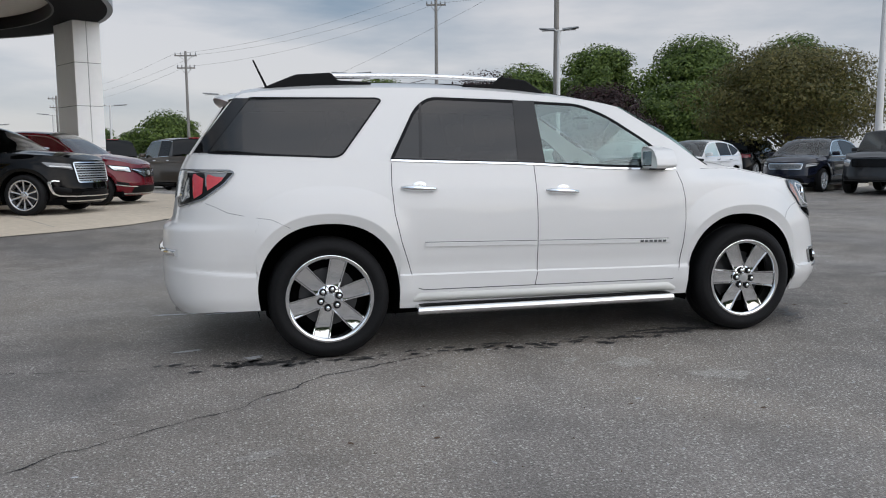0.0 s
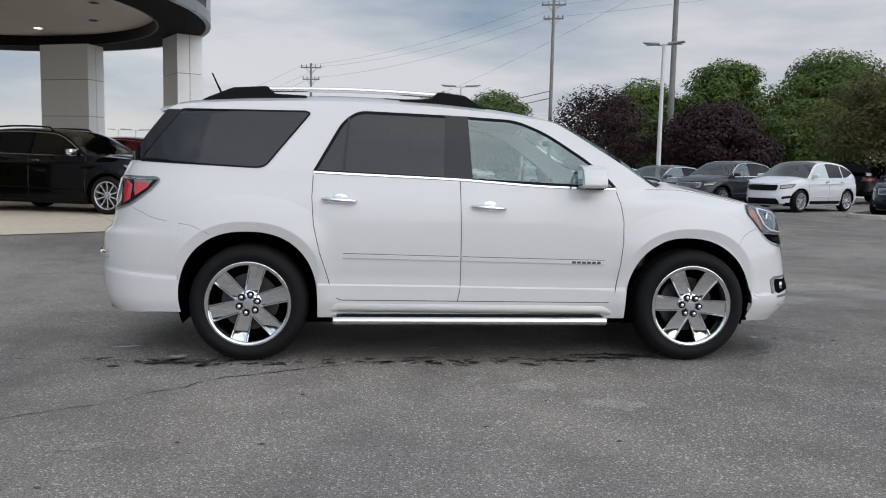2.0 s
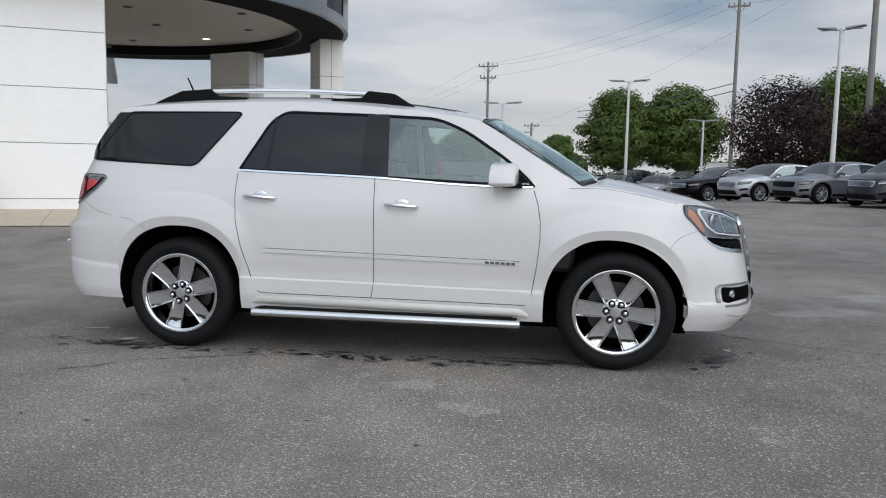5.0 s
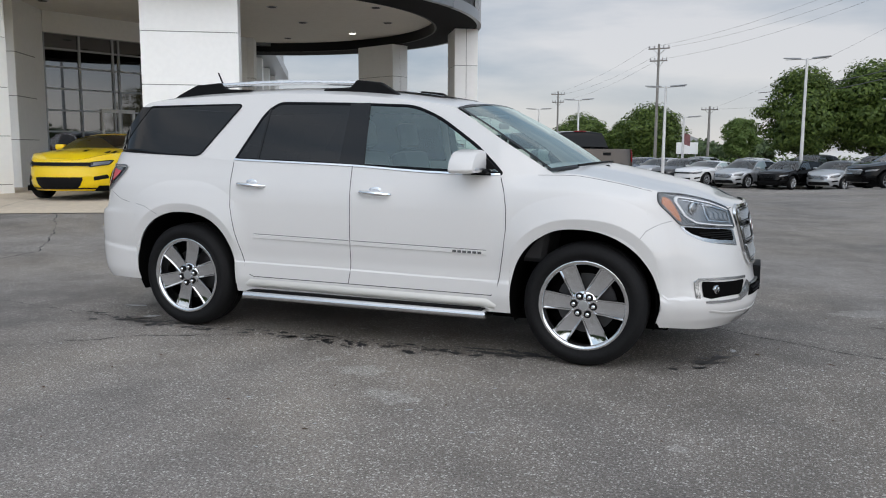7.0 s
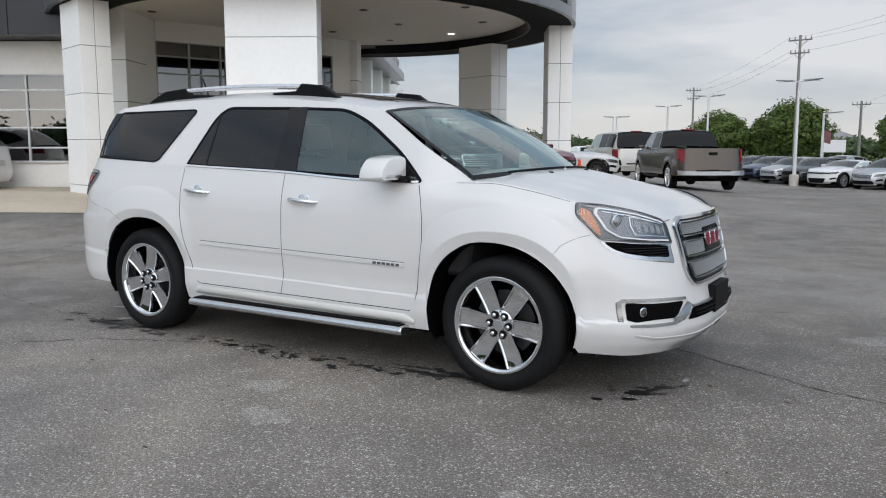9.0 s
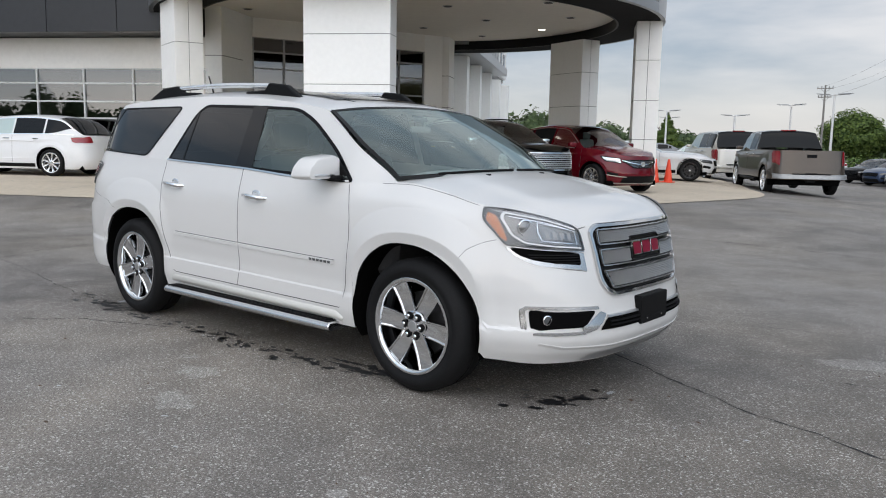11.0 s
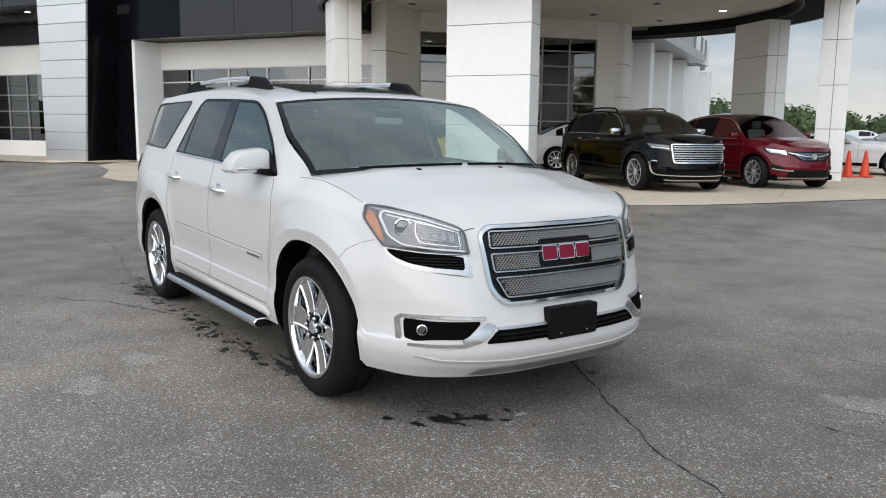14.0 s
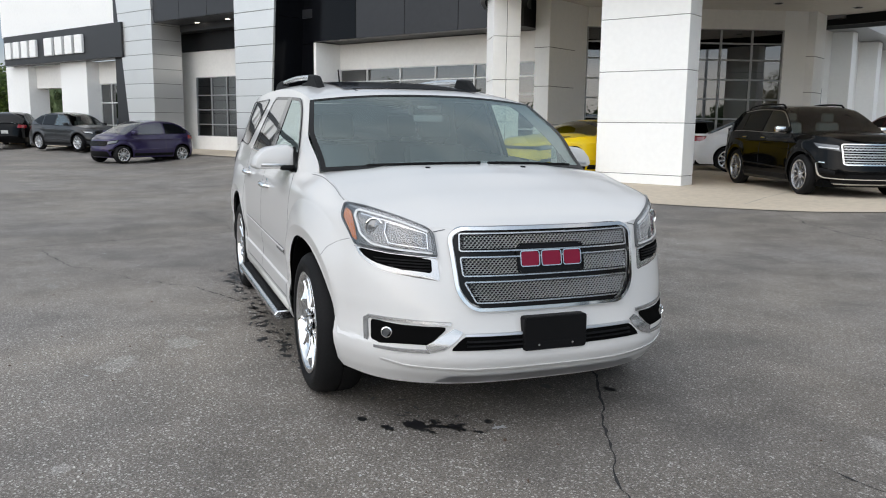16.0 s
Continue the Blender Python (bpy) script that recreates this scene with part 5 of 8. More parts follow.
def seat_parts(car, x, y, colour):
    s = thing("seat", "", "")
    s.parent = car
    s.matrix_basis = pose(x, y, 0.62)
    part("cushion", box(-0.25, 0.27, -0.26, 0.26, 0, 0.16, 0.05, 2), colour, s, smooth=40)
    bm = box(-0.10, 0.06, -0.25, 0.25, 0.0, 0.62, 0.05, 2)
    moved(bm, pose(-0.24, 0, 0.10, 0, -14, 0))
    part("backrest", bm, colour, s, smooth=40)
    bm = box(-0.05, 0.05, -0.13, 0.13, 0.0, 0.20, 0.04, 2)
    moved(bm, pose(-0.40, 0, 0.74, 0, -10, 0))
    part("headrest", bm, colour, s, smooth=40)
    return s


def build_hero_inside(car):
    part("cabin_floor", join(box(-2.2, 1.9, -0.46, 0.46, 0.52, 0.60), box(-1.0, 1.0, -0.86, 0.86, 0.515, 0.598)), M["carpet"], car)
    part("luggage_trim", box(-2.2, -1.35, -0.80, 0.80, 0.92, 1.12, 0.04), M["carpet"], car)
    bm = prism([(0.92, 0.62), (1.22, 0.62), (1.30, 1.19), (0.98, 1.20), (0.84, 1.12)], -0.84, 0.84, "y", 0.03)
    part("dashboard", bm, M["dash"], car, smooth=40)
    part("console", box(0.0, 0.95, -0.13, 0.13, 0.60, 0.92, 0.03), M["dash"], car)
    for x, y in ((0.12, -0.40), (0.12, 0.40), (-0.80, -0.42), (-0.80, 0.42)):
        seat_parts(car, x, y, M["seat"])
    # door cards
    for sg in (-1, 1):
        V = [(x, sg * (hero.half(x, z) - 0.06), z) for z in (0.60, 0.9, 1.14) for x in np.linspace(-0.98, 0.9, 24)]
        mk("door_card", V, grid_faces(3, 24), M["dash"], car, smooth=60)
    bm = bmesh.new()
    n, k = 28, 8
    V = [((0.19 + 0.016 * math.cos(b)) * math.cos(a), (0.19 + 0.016 * math.cos(b)) * math.sin(a), 0.016 * math.sin(b)) for a in np.linspace(0, 2 * math.pi, n, False) for b in np.linspace(0, 2 * math.pi, k, False)]
    F = [[i * k + j, ((i + 1) % n) * k + j, ((i + 1) % n) * k + (j + 1) % k, i * k + (j + 1) % k] for i in range(n) for j in range(k)]
    bm.free()
    wheel = raw(V, F)
    bar = box(-0.18, 0.18, -0.03, 0.03, -0.01, 0.02, 0.008)
    hub = box(-0.06, 0.06, -0.06, 0.06, -0.02, 0.025, 0.015)
    part("steering_wheel", moved(join(wheel, bar, hub), pose(0.72, 0.40, 1.06, 0, -64, 0) @ pose(0, 0, 0, 0, 0, 90)), M["dash"], car, smooth=50)
    V = [(x, y, roof_at(x, y) - 0.05) for x in np.linspace(-1.9, 0.52, 10) for y in np.linspace(-0.62, 0.62, 7)]
    mk("headliner", V, [f[::-1] for f in grid_faces(10, 7)], M["liner"], car, smooth=180)
    part("inner_mirror", box(0.66, 0.685, -0.105, 0.105, 1.495, 1.54, 0.012, 2), M["liner"], car, smooth=40)


build_hero()


# ---- the dealership ----
ZP = 0.27          # level of the paved apron
CX, CY, RC = -3.5, 17.9, 7.32   # centre and radius of the round canopy, on the site axes


def slab_panels(parent, c0, u, half, n, thick, joints, material, gap=0.012, name="panel", split=False, lean=(0.0, 0.0)):
    """A clad pier: c0 the middle of its outer face, u along the face, n inwards; one box for each course, all round."""
    u, n = Vector((*u, 0)).normalized(), Vector((*n, 0)).normalized()
    rot = Matrix((u, n, Vector((0, 0, 1)))).transposed().to_4x4()
    base = Matrix.Translation((c0[0], c0[1], 0)) @ rot
    core = box(-half + 0.015, half - 0.015, 0.015, thick - 0.015, joints[0], joints[-1])
    for v in core.verts:
        v.co.x += (v.co.z - 3.0) * (lean[0] if v.co.x < 0 else lean[1])
    part("core", moved(core, base), M["joint"], parent)
    for z0, z1 in zip(joints, joints[1:]):
        for a, b in (((0, thick / 2 - gap / 2), (thick / 2 + gap / 2, thick)) if split else ((0, thick),)):
            bm = box(-half, half, a, b, z0 + gap / 2, z1 - gap / 2, 0.006)
            for v in bm.verts:
                v.co.x += (v.co.z - 3.0) * (lean[0] if v.co.x < 0 else lean[1])
            part(name, moved(bm, base), material, parent)


def pane_wall(parent, name, p0, p1, xs, zs, mull=0.055, depth=0.09, mullion=None, label="", back=0.7):
    """A glazed wall from p0 to p1 (plan points); xs and zs are the lines of its bars, as metres along and up."""
    d = Vector((p1[0] - p0[0], p1[1] - p0[1], 0))
    length = d.length
    d.normalize()
    rot = Matrix((d, Vector((-d.y, d.x, 0)), Vector((0, 0, 1)))).transposed().to_4x4()
    base = Matrix.Translation((p0[0], p0[1], 0)) @ rot
    win = new(name)
    win.parent = parent
    win.matrix_basis = base
    if label:
        tagged(win, label)
    mm = mullion or M["mullion"]
    for x in xs:
        part("mullion", box(x - mull / 2, x + mull / 2, -0.02, depth, zs[0], zs[-1], 0.006), mm, win)
    for z in zs:
        for a, b in zip(xs, xs[1:]):
            part("transom", box(a + mull / 2, b - mull / 2, -0.012, depth - 0.01, z - mull * 0.4, z + mull * 0.4), mm, win)
    for a, b in zip(xs, xs[1:]):
        for z0, z1 in zip(zs, zs[1:]):
            bm = box(a, b, 0.03, 0.036, z0, z1)
            part("pane", bm, M["wglass"], win)
    return win


def build_dealership():
    b = thing("dealership_building", "long white and black car showroom with tall glazed bays", "building", SITE)
    W, P = M["wall"], M["stucco"]
    # glazed bay with its white surround
    part("wall", box(-17.56, -17.43, 14.8, 16.2, ZP - 0.3, 4.24, 0.01), P, b, "white jamb wall of the glazed bay")
    part("wall", box(-17.45, -8.9, 15.96, 16.2, 3.37, 4.24), W, b, "cream header wall over the windows")
    part("wall", box(-17.45, -8.9, 15.96, 16.2, ZP - 0.3, 0.94), W, b, "low white wall under the windows")
    part("sill", box(-17.45, -8.9, 15.90, 15.98, 0.94, 0.99, 0.008), M["mullion"], b)
    pane_wall(b, "window", (-17.45, 16.0), (-8.9, 16.0), [0.0, 1.33, 2.9, 4.45, 6.05, 7.3, 8.5], [0.98, 1.36, 1.91, 2.40, 2.93, 3.36], label="showroom window with white bars")
    # dark fascia over the bay, in panels
    x = -17.5
    for k in range(4):
        for z0, z1 in ((4.24, 6.1), (6.1, 8.2)):
            part("fascia_panel", box(x + 0.008, x + 2.137, 14.70, 15.0, z0 + 0.008, z1 - 0.008, 0.006), M["darkmetal"] if k else M["glossblack"], b)
        x += 2.145
    part("fascia_core", box(-17.5, -8.95, 14.75, 16.3, 4.26, 8.15), M["blackband"], b)
    # glossy black cladding behind the pylon and up to the bay
    for z0, z1 in ((ZP - 0.3, 2.75), (2.75, 5.1), (5.1, 8.4)):
        bm = box(-20.3, -18.40, 13.70, 15.10, z0 + 0.004, z1 - 0.004, 0.006)
        for v in bm.verts:
            if v.co.x > -19:
                v.co.x += 0.075 * (v.co.z - 3.0)
        part("black_panel", bm, M["glossblack"], b, "tall glossy black cladding")
    for z0, z1 in ((ZP - 0.3, 4.22), (4.22, 8.4)):
        part("black_panel", box(-18.75, -17.57, 14.95, 15.4, z0 + 0.006, z1 - 0.006, 0.006), M["glossblack"], b, "tall glossy black cladding")
    # two light pylons clad in short courses
    for x0, x1, deep, lean in ((-20.42, -18.36, 0.09, (0.0, 0.075)), (-28.04, -25.84, 1.35, (-0.134, 0.0))):
        py = new("pylon")
        py.parent = b
        tagged(py, "light grey metal pylon in short panel courses")
        zs = [ZP - 0.2 + 0.58 * i for i in range(15)]
        slab_panels(py, ((x0 + x1) / 2, 13.6), (1, 0), (x1 - x0) / 2, (0, 1), deep, zs, M["silverpanel"], 0.018, lean=lean)
    # recessed wall between the pylons
    part("wall", box(-26.9, -19.85, 15.6, 15.9, 3.30, 4.36), W, b)
    part("wall", box(-26.9, -19.85, 15.6, 15.9, ZP - 0.3, 0.86), W, b)
    part("wall", box(-26.9, -25.86, 15.6, 15.9, 0.86, 3.30), W, b)
    pane_wall(b, "window", (-25.86, 15.62), (-19.85, 15.62), [0.0, 1.05, 2.1, 3.4, 4.7, 6.0], [0.86, 1.35, 1.95, 2.55, 3.29], mullion=M["darkmull"], label="dark showroom window with grey bars")
    part("black_band", box(-26.9, -19.85, 15.5, 15.9, 4.36, 5.36), M["blackband"], b)
    part("overhang_slab", box(-25.84, -20.4, 13.75, 15.9, 5.36, 5.5), M["darkmetal"], b)
    for k in range(3):
        x = -25.84 + k * 1.815
        part("fascia_panel", box(x + 0.008, x + 1.805, 13.7, 13.9, 5.38, 8.4, 0.006), M["darkmetal"], b)
    for x in (-24.3, -22.3):
        part("downlight", lathe_disc(x, 14.7, 5.355, 0.09), M["lampglow"], b)
    # far wing with its name band
    part("black_panel", box(-29.0, -27.7, 13.75, 14.6, ZP - 0.3, 9.0, 0.01), M["darkmetal"], b, "dark cladding strip beside the pylon")
    part("wall", box(-40.2, -28.0, 13.8, 16.5, 5.55, 9.0, 0.01), P, b, "white upper wall of the far wing")
    band_ = part("name_band", box(-39.3, -28.0, 13.5, 14.2, 4.10, 5.52, 0.01), M["darkmetal"], b, "dark name band with white raised bars")
    for x0, x1 in ((-38.9, -38.28), (-38.0, -37.38), (-37.1, -36.48), (-36.2, -35.58), (-34.7, -33.95), (-33.65, -32.98), (-32.7, -32.05), (-31.78, -31.12)):
        part("letter_bar", box(x0, x1, 13.36, 13.5, 4.40, 5.20, 0.02), M["stucco"], band_)
    for x0, x1 in ((-40.2, -37.7), (-34.3, -31.85)):
        part("wall", box(x0, x1, 13.9, 14.9, ZP - 0.3, 4.1, 0.01), P, b)
    part("wall", box(-37.7, -34.3, 14.3, 14.9, 3.0, 4.1), W, b)
    part("wall", box(-31.85, -28.0, 14.5, 14.9, 3.12, 4.1), W, b)
    pane_wall(b, "window", (-31.85, 14.55), (-28.0, 14.55), [0.0, 0.95, 1.9, 2.9, 3.85], [ZP, 1.25, 2.25, 3.1], label="glazed doors of the far wing")
    # angled entrance under the canopy
    part("wall", box(-8.92, -8.42, 15.6, 17.75, ZP - 0.3, 5.06, 0.01), P, b, "white return wall beside the entrance")
    for z in (1.5, 2.6, 3.7):
        part("wall_joint", box(-8.93, -8.41, 15.592, 17.0, z - 0.008, z + 0.008), M["joint"], b)
    p0, p1 = Vector((-8.42, 17.75)), Vector((-3.9, 21.95))
    d = (p1 - p0).normalized()
    L = (p1 - p0).length
    pane_wall(b, "window", p0, p1, [0, L * 0.165, L * 0.33, L * 0.36, L * 0.52, L * 0.68, L * 0.84, L], [ZP, 1.05, 1.75, 2.35, 2.95, 3.55, 4.05, 4.48], mull=0.06, mullion=M["darkmull"], label="tall glazed entrance wall with grey bars")
    n = Vector((-d.y, d.x))
    part("wall", prism([tuple(p0 - n * 0.03), tuple(p1 - n * 0.03), tuple(p1 + n * 0.3), tuple(p0 + n * 0.3)], 4.48, 5.06), W, b)
    part("door_frame", prism([tuple(p0 + d * 1.60 - n * 0.05), tuple(p0 + d * 2.65 - n * 0.05), tuple(p0 + d * 2.65 + n * 0.05), tuple(p0 + d * 1.60 + n * 0.05)], 2.33, 2.43), M["mullion"], b)
    for q in (1.60, 2.12, 2.58):
        part("door_post", prism([tuple(p0 + d * q - n * 0.05), tuple(p0 + d * (q + 0.07) - n * 0.05), tuple(p0 + d * (q + 0.07) + n * 0.05), tuple(p0 + d * q + n * 0.05)], ZP, 2.4), M["mullion"], b)
    q1 = p1 + d * 0.75
    part("wall", prism([tuple(p1 - n * 0.02), tuple(q1 - n * 0.02), tuple(q1 + n * 0.3), tuple(p1 + n * 0.3)], ZP - 0.3, 5.06), P, b)
    # wing that runs back from the entrance
    part("wall", box(-4.5, -3.1, 22.5, 23.6, ZP - 0.3, 5.06, 0.01), P, b, "white corner pier with panel joints")
    for z in (1.5, 2.6, 3.7):
        part("wall_joint", box(-4.51, -3.09, 22.493, 23.6, z - 0.008, z + 0.008), M["joint"], b)
    part("wall", box(-5.2, -3.9, 23.6, 46.0, ZP - 0.3, 5.3), W, b, "white side wing")
    part("wall", box(-5.0, -3.4, 34.0, 46.0, 5.3, 7.2), P, b)
    for y in (27.6, 31.8, 36.0, 40.5, 45.4):
        part("pier", box(-3.9, -3.2, y, y + 0.7, ZP - 0.3, 4.94, 0.01), P, b)
    fb = part("name_band", box(-4.2, -2.6, 23.7, 38.5, 4.95, 5.35, 0.01), M["greymetal"], b, "grey eave with raised letters along the side wing")
    for k in range(8):
        part("letter_bar", box(-2.75, -2.67, 27.6 + k * 0.95, 28.2 + k * 0.95, 5.352, 6.0, 0.01), M["darkmull"], fb)
    for y in (24.6, 29.2, 33.4):
        # flat dark sheet on the wall stands in for an unlit room
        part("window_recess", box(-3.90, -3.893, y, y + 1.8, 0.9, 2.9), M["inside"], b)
        pane_wall(b, "window", (-3.83, y), (-3.83, y + 1.8), [0, 0.6, 1.2, 1.8], [0.9, 1.4, 1.9, 2.4, 2.9], mullion=M["darkmull"])
    for y in (38.2, 39.8, 42.4, 44.0):
        part("window", box(-3.42, -3.38, y, y + 0.8, 5.6, 6.7), M["glossblack"], b)
    # rooms behind the glass, their dimness put into a near-black colour, and the roof
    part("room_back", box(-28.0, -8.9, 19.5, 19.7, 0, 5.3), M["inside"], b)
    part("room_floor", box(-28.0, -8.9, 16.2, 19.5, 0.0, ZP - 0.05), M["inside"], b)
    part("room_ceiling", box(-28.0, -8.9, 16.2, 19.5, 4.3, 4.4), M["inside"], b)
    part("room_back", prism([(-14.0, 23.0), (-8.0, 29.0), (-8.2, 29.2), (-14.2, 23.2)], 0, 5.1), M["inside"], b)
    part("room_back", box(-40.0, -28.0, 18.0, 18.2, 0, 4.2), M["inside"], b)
    part("roof", prism([(-28.0, 14.9), (-8.0, 14.9), (-8.0, 18.2), (-3.6, 22.6), (-3.6, 46), (-28, 46)], 5.1, 5.4), M["darkmetal"], b)
    return b


def lathe_disc(x, y, z, r, n=16):
    V = [(x + r * math.cos(t), y + r * math.sin(t), z) for t in np.linspace(0, 2 * math.pi, n, False)]
    V += [(a, b, z - 0.012) for a, b, _ in V]
    return raw(V, [list(range(n)), list(range(2 * n - 1, n - 1, -1))] + [[i, (i + 1) % n, n + (i + 1) % n, n + i] for i in range(n)])


def build_canopy():
    c = thing("entrance_canopy", "round entrance canopy with grey metal fascia on white piers", "canopy", SITE)

    def ring(a0, a1, r0, r1, z0, z1, n=4):
        A = [radians(a0 + (a1 - a0) * k / n) for k in range(n + 1)]
        V = [(CX + r * math.cos(a), CY + r * math.sin(a), z) for a in A for r, z in ((r0, z0), (r1, z0), (r1, z1), (r0, z1))]
        F = [[i * 4 + k, i * 4 + (k + 1) % 4, (i + 1) * 4 + (k + 1) % 4, (i + 1) * 4 + k] for i in range(n) for k in range(4)]
        F += [[3, 2, 1, 0], [n * 4 + k for k in range(4)]]
        bm = raw(V, F)
        bmesh.ops.recalc_face_normals(bm, faces=bm.faces)
        return bm
    for k in range(20):
        a = -180 + k * 18
        if -36 <= a < -18:
            continue
        for z0, z1 in ((4.76, 5.55), (5.55, 6.35), (6.35, 7.2)):
            part("fascia_panel", ring(a + 0.08, a + 17.92, RC - 0.12, RC, z0 + 0.006, z1 - 0.006), M["greymetal"], c, smooth=20)
    # one bay of the fascia stands open and shows its steel
    part("fascia_panel", ring(-36, -18, RC - 0.12, RC, 4.76, 5.02), M["greymetal"], c, smooth=20)
    part("fascia_panel", ring(-36, -18, RC - 0.12, RC, 5.75, 7.2), M["greymetal"], c, smooth=20)
    for a in (-33, -27, -21):
        p = [(CX + r * math.cos(radians(a + e)), CY + r * math.sin(radians(a + e)), z) for r, e, z in ((RC - 0.2, 0, 5.0), (RC - 0.2, 4, 5.8), (RC - 0.9, 2, 5.8), (RC - 0.2, 0, 5.0))]
        part("truss_bar", tube(p, 0.035, 6), M["steel"], c)
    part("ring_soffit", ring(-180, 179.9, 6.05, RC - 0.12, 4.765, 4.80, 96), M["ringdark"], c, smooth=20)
    part("ring_band", ring(-180, 179.9, 6.0, 6.05, 4.755, 5.07, 96), M["blackband"], c, "black inner band of the ring", smooth=20)
    part("soffit", ring(-180, 179.9, 0.02, 6.02, 5.06, 5.12, 96), M["soffit"], c, "beige flat soffit with recessed lamps", smooth=20)
    part("deck", ring(-180, 179.9, 0.02, RC - 0.1, 7.0, 7.1, 64), M["darkmetal"], c)
    part("inner_wall", ring(-180, 179.9, RC - 0.16, RC - 0.14, 4.8, 7.0, 64), M["blackband"], c)
    for r, n, o in ((2.3, 5, 20), (4.7, 11, 5)):
        for k in range(n):
            a = radians(o + 360 * k / n)
            x, y = CX + r * math.cos(a), CY + r * math.sin(a)
            if y - x < 25.4:
                dl = part("downlight", lathe_disc(x, y, 5.058, 0.15), M["satin"], c)
                part("lamp", lathe_disc(x, y, 5.047, 0.11), M["lampglow"] if (k + n) % 4 == 0 else M["blackband"], dl)
    joints = [ZP - 0.3, 0.48, 1.56, 2.63, 3.72, 4.77]

    def pier(angle, ro, half, thick, extra=0.0, split=True):
        a = radians(angle)
        out = (math.cos(a), math.sin(a))
        col = new("column")
        col.parent = c
        tagged(col, "square white clad pier with thin panel joints")
        slab_panels(col, (CX + ro * out[0] - out[1] * extra, CY + ro * out[1] + out[0] * extra), (-out[1], out[0]), half, (-out[0], -out[1]), thick, joints, M["stucco"], 0.014, split=split)
    pier(-90, 6.55, 0.99, 0.58, split=False)
    pier(-136.4, 7.1, 0.64, 0.70)
    pier(0, 7.2, 0.66, 0.68, -0.2)
    pier(39, 6.5, 0.86, 0.70)
    return c


def build_apron():
    pts = [(-13.2, 9.6), (-12.6, 8.9), (-11.6, 8.5), (-9, 8.45), (-6, 8.42)]
    pts += [(CX + (9.45 + 0.65 * min(1, (a + 90) / 25)) * math.cos(radians(a)), CY + (9.45 + 0.65 * min(1, (a + 90) / 25)) * math.sin(radians(a))) for a in np.linspace(-90, 4, 24)]
    pts += [(6.9, 22), (6.6, 30), (-2.5, 30), (-3.0, 23), (-8.0, 18.3), (-9, 15.9), (-17.3, 15.9), (-17.3, 13.6), (-16.2, 12.0), (-14.2, 10.6)]
    drape("apron", [tuple(site(*p)[:2]) for p in pts], 0.012, M["concrete"], "tan concrete apron under the canopy", "pavement")
    walk_ = [(-42, 13.1), (-17.3, 13.1), (-17.3, 15.9), (-42, 15.9)]
    drape("pavement", [tuple(site(*p)[:2]) for p in walk_], 0.03, M["concrete"], "concrete walk along the showroom front", "pavement")
    # saw-cut joints of the apron
    for k, (a, b2) in enumerate((((-12, 8.6), (-12, 15)), ((-9.3, 8.5), (-9.3, 15)), ((-6.6, 8.45), (-6.6, 17)), ((-3.5, 8.5), (-3.5, 20)), ((-0.4, 9.0), (-0.4, 24)), ((2.6, 10.6), (2.6, 28)), ((-13, 11.2), (4.2, 11.2)), ((-13, 14.0), (5.4, 14.0)), ((-8, 17.2), (5.9, 17.2)))):
        A, B = Vector(a), Vector(b2)
        nrm = Vector((-(B - A).y, (B - A).x)).normalized() * 0.006
        ob = drape("trim", [tuple(site(*p)[:2]) for p in (A - nrm, B - nrm, B + nrm, A + nrm)], 0.0155, M["joint"], "saw-cut joint in the concrete", "joint", 1.0)


build_dealership()
build_canopy()
build_apron()


# ---- parked cars ----
M["carglass"] = mat("dark_car_window", (0.006, 0.007, 0.008), 0.03, var=0.1, spec=0.18)
M["carscreen"] = glass("car_windscreen", (0.72, 0.80, 0.78), 0.07)
M["darkred"] = mat("dark_red_tail_lamp", (0.24, 0.010, 0.016), 0.15, coat=0.8, var=0.2, scale=20)
M["alloy"] = mat("alloy_wheel", (0.70, 0.71, 0.72), 0.22, 0.85, var=0.05)
M["greyalloy"] = mat("machined_grey_alloy", (0.55, 0.55, 0.56), 0.22, 0.9, var=0.08)
M["darkalloy"] = mat("dark_alloy", (0.05, 0.05, 0.052), 0.3, 0.6, var=0.05)
PAINT = {
    "black": paint("black_paint", (0.0015, 0.0015, 0.0018), 0.0, 0.10, 0.14),
    "red": paint("dark_red_metallic", (0.120, 0.004, 0.010), 0.15, 0.25, 0.8),
    "yellow": paint("yellow_paint", (0.80, 0.55, 0.005), 0.0, 0.28),
    "white": paint("white_paint", (0.74, 0.745, 0.75), 0.0, 0.3),
    "purple": paint("dark_violet_metallic", (0.030, 0.023, 0.072), 0.3, 0.28),
    "bronze": paint("brown_bronze_metallic", (0.075, 0.06, 0.048), 0.5, 0.32),
    "navy": paint("navy_metallic", (0.006, 0.008, 0.018), 0.0, 0.25, 0.7),
    "grey": paint("grey_metallic", (0.15, 0.16, 0.175), 0.3, 0.3),
    "dgrey": paint("dark_grey_metallic", (0.028, 0.030, 0.033), 0.1, 0.3, 0.7),
    "silver": paint("silver_metallic", (0.46, 0.475, 0.49), 0.6, 0.3),
    "blue": paint("blue_metallic", (0.03, 0.05, 0.10), 0.4, 0.3),
    "champagne": paint("pearl_champagne", (0.66, 0.645, 0.60), 0.2, 0.3),
}
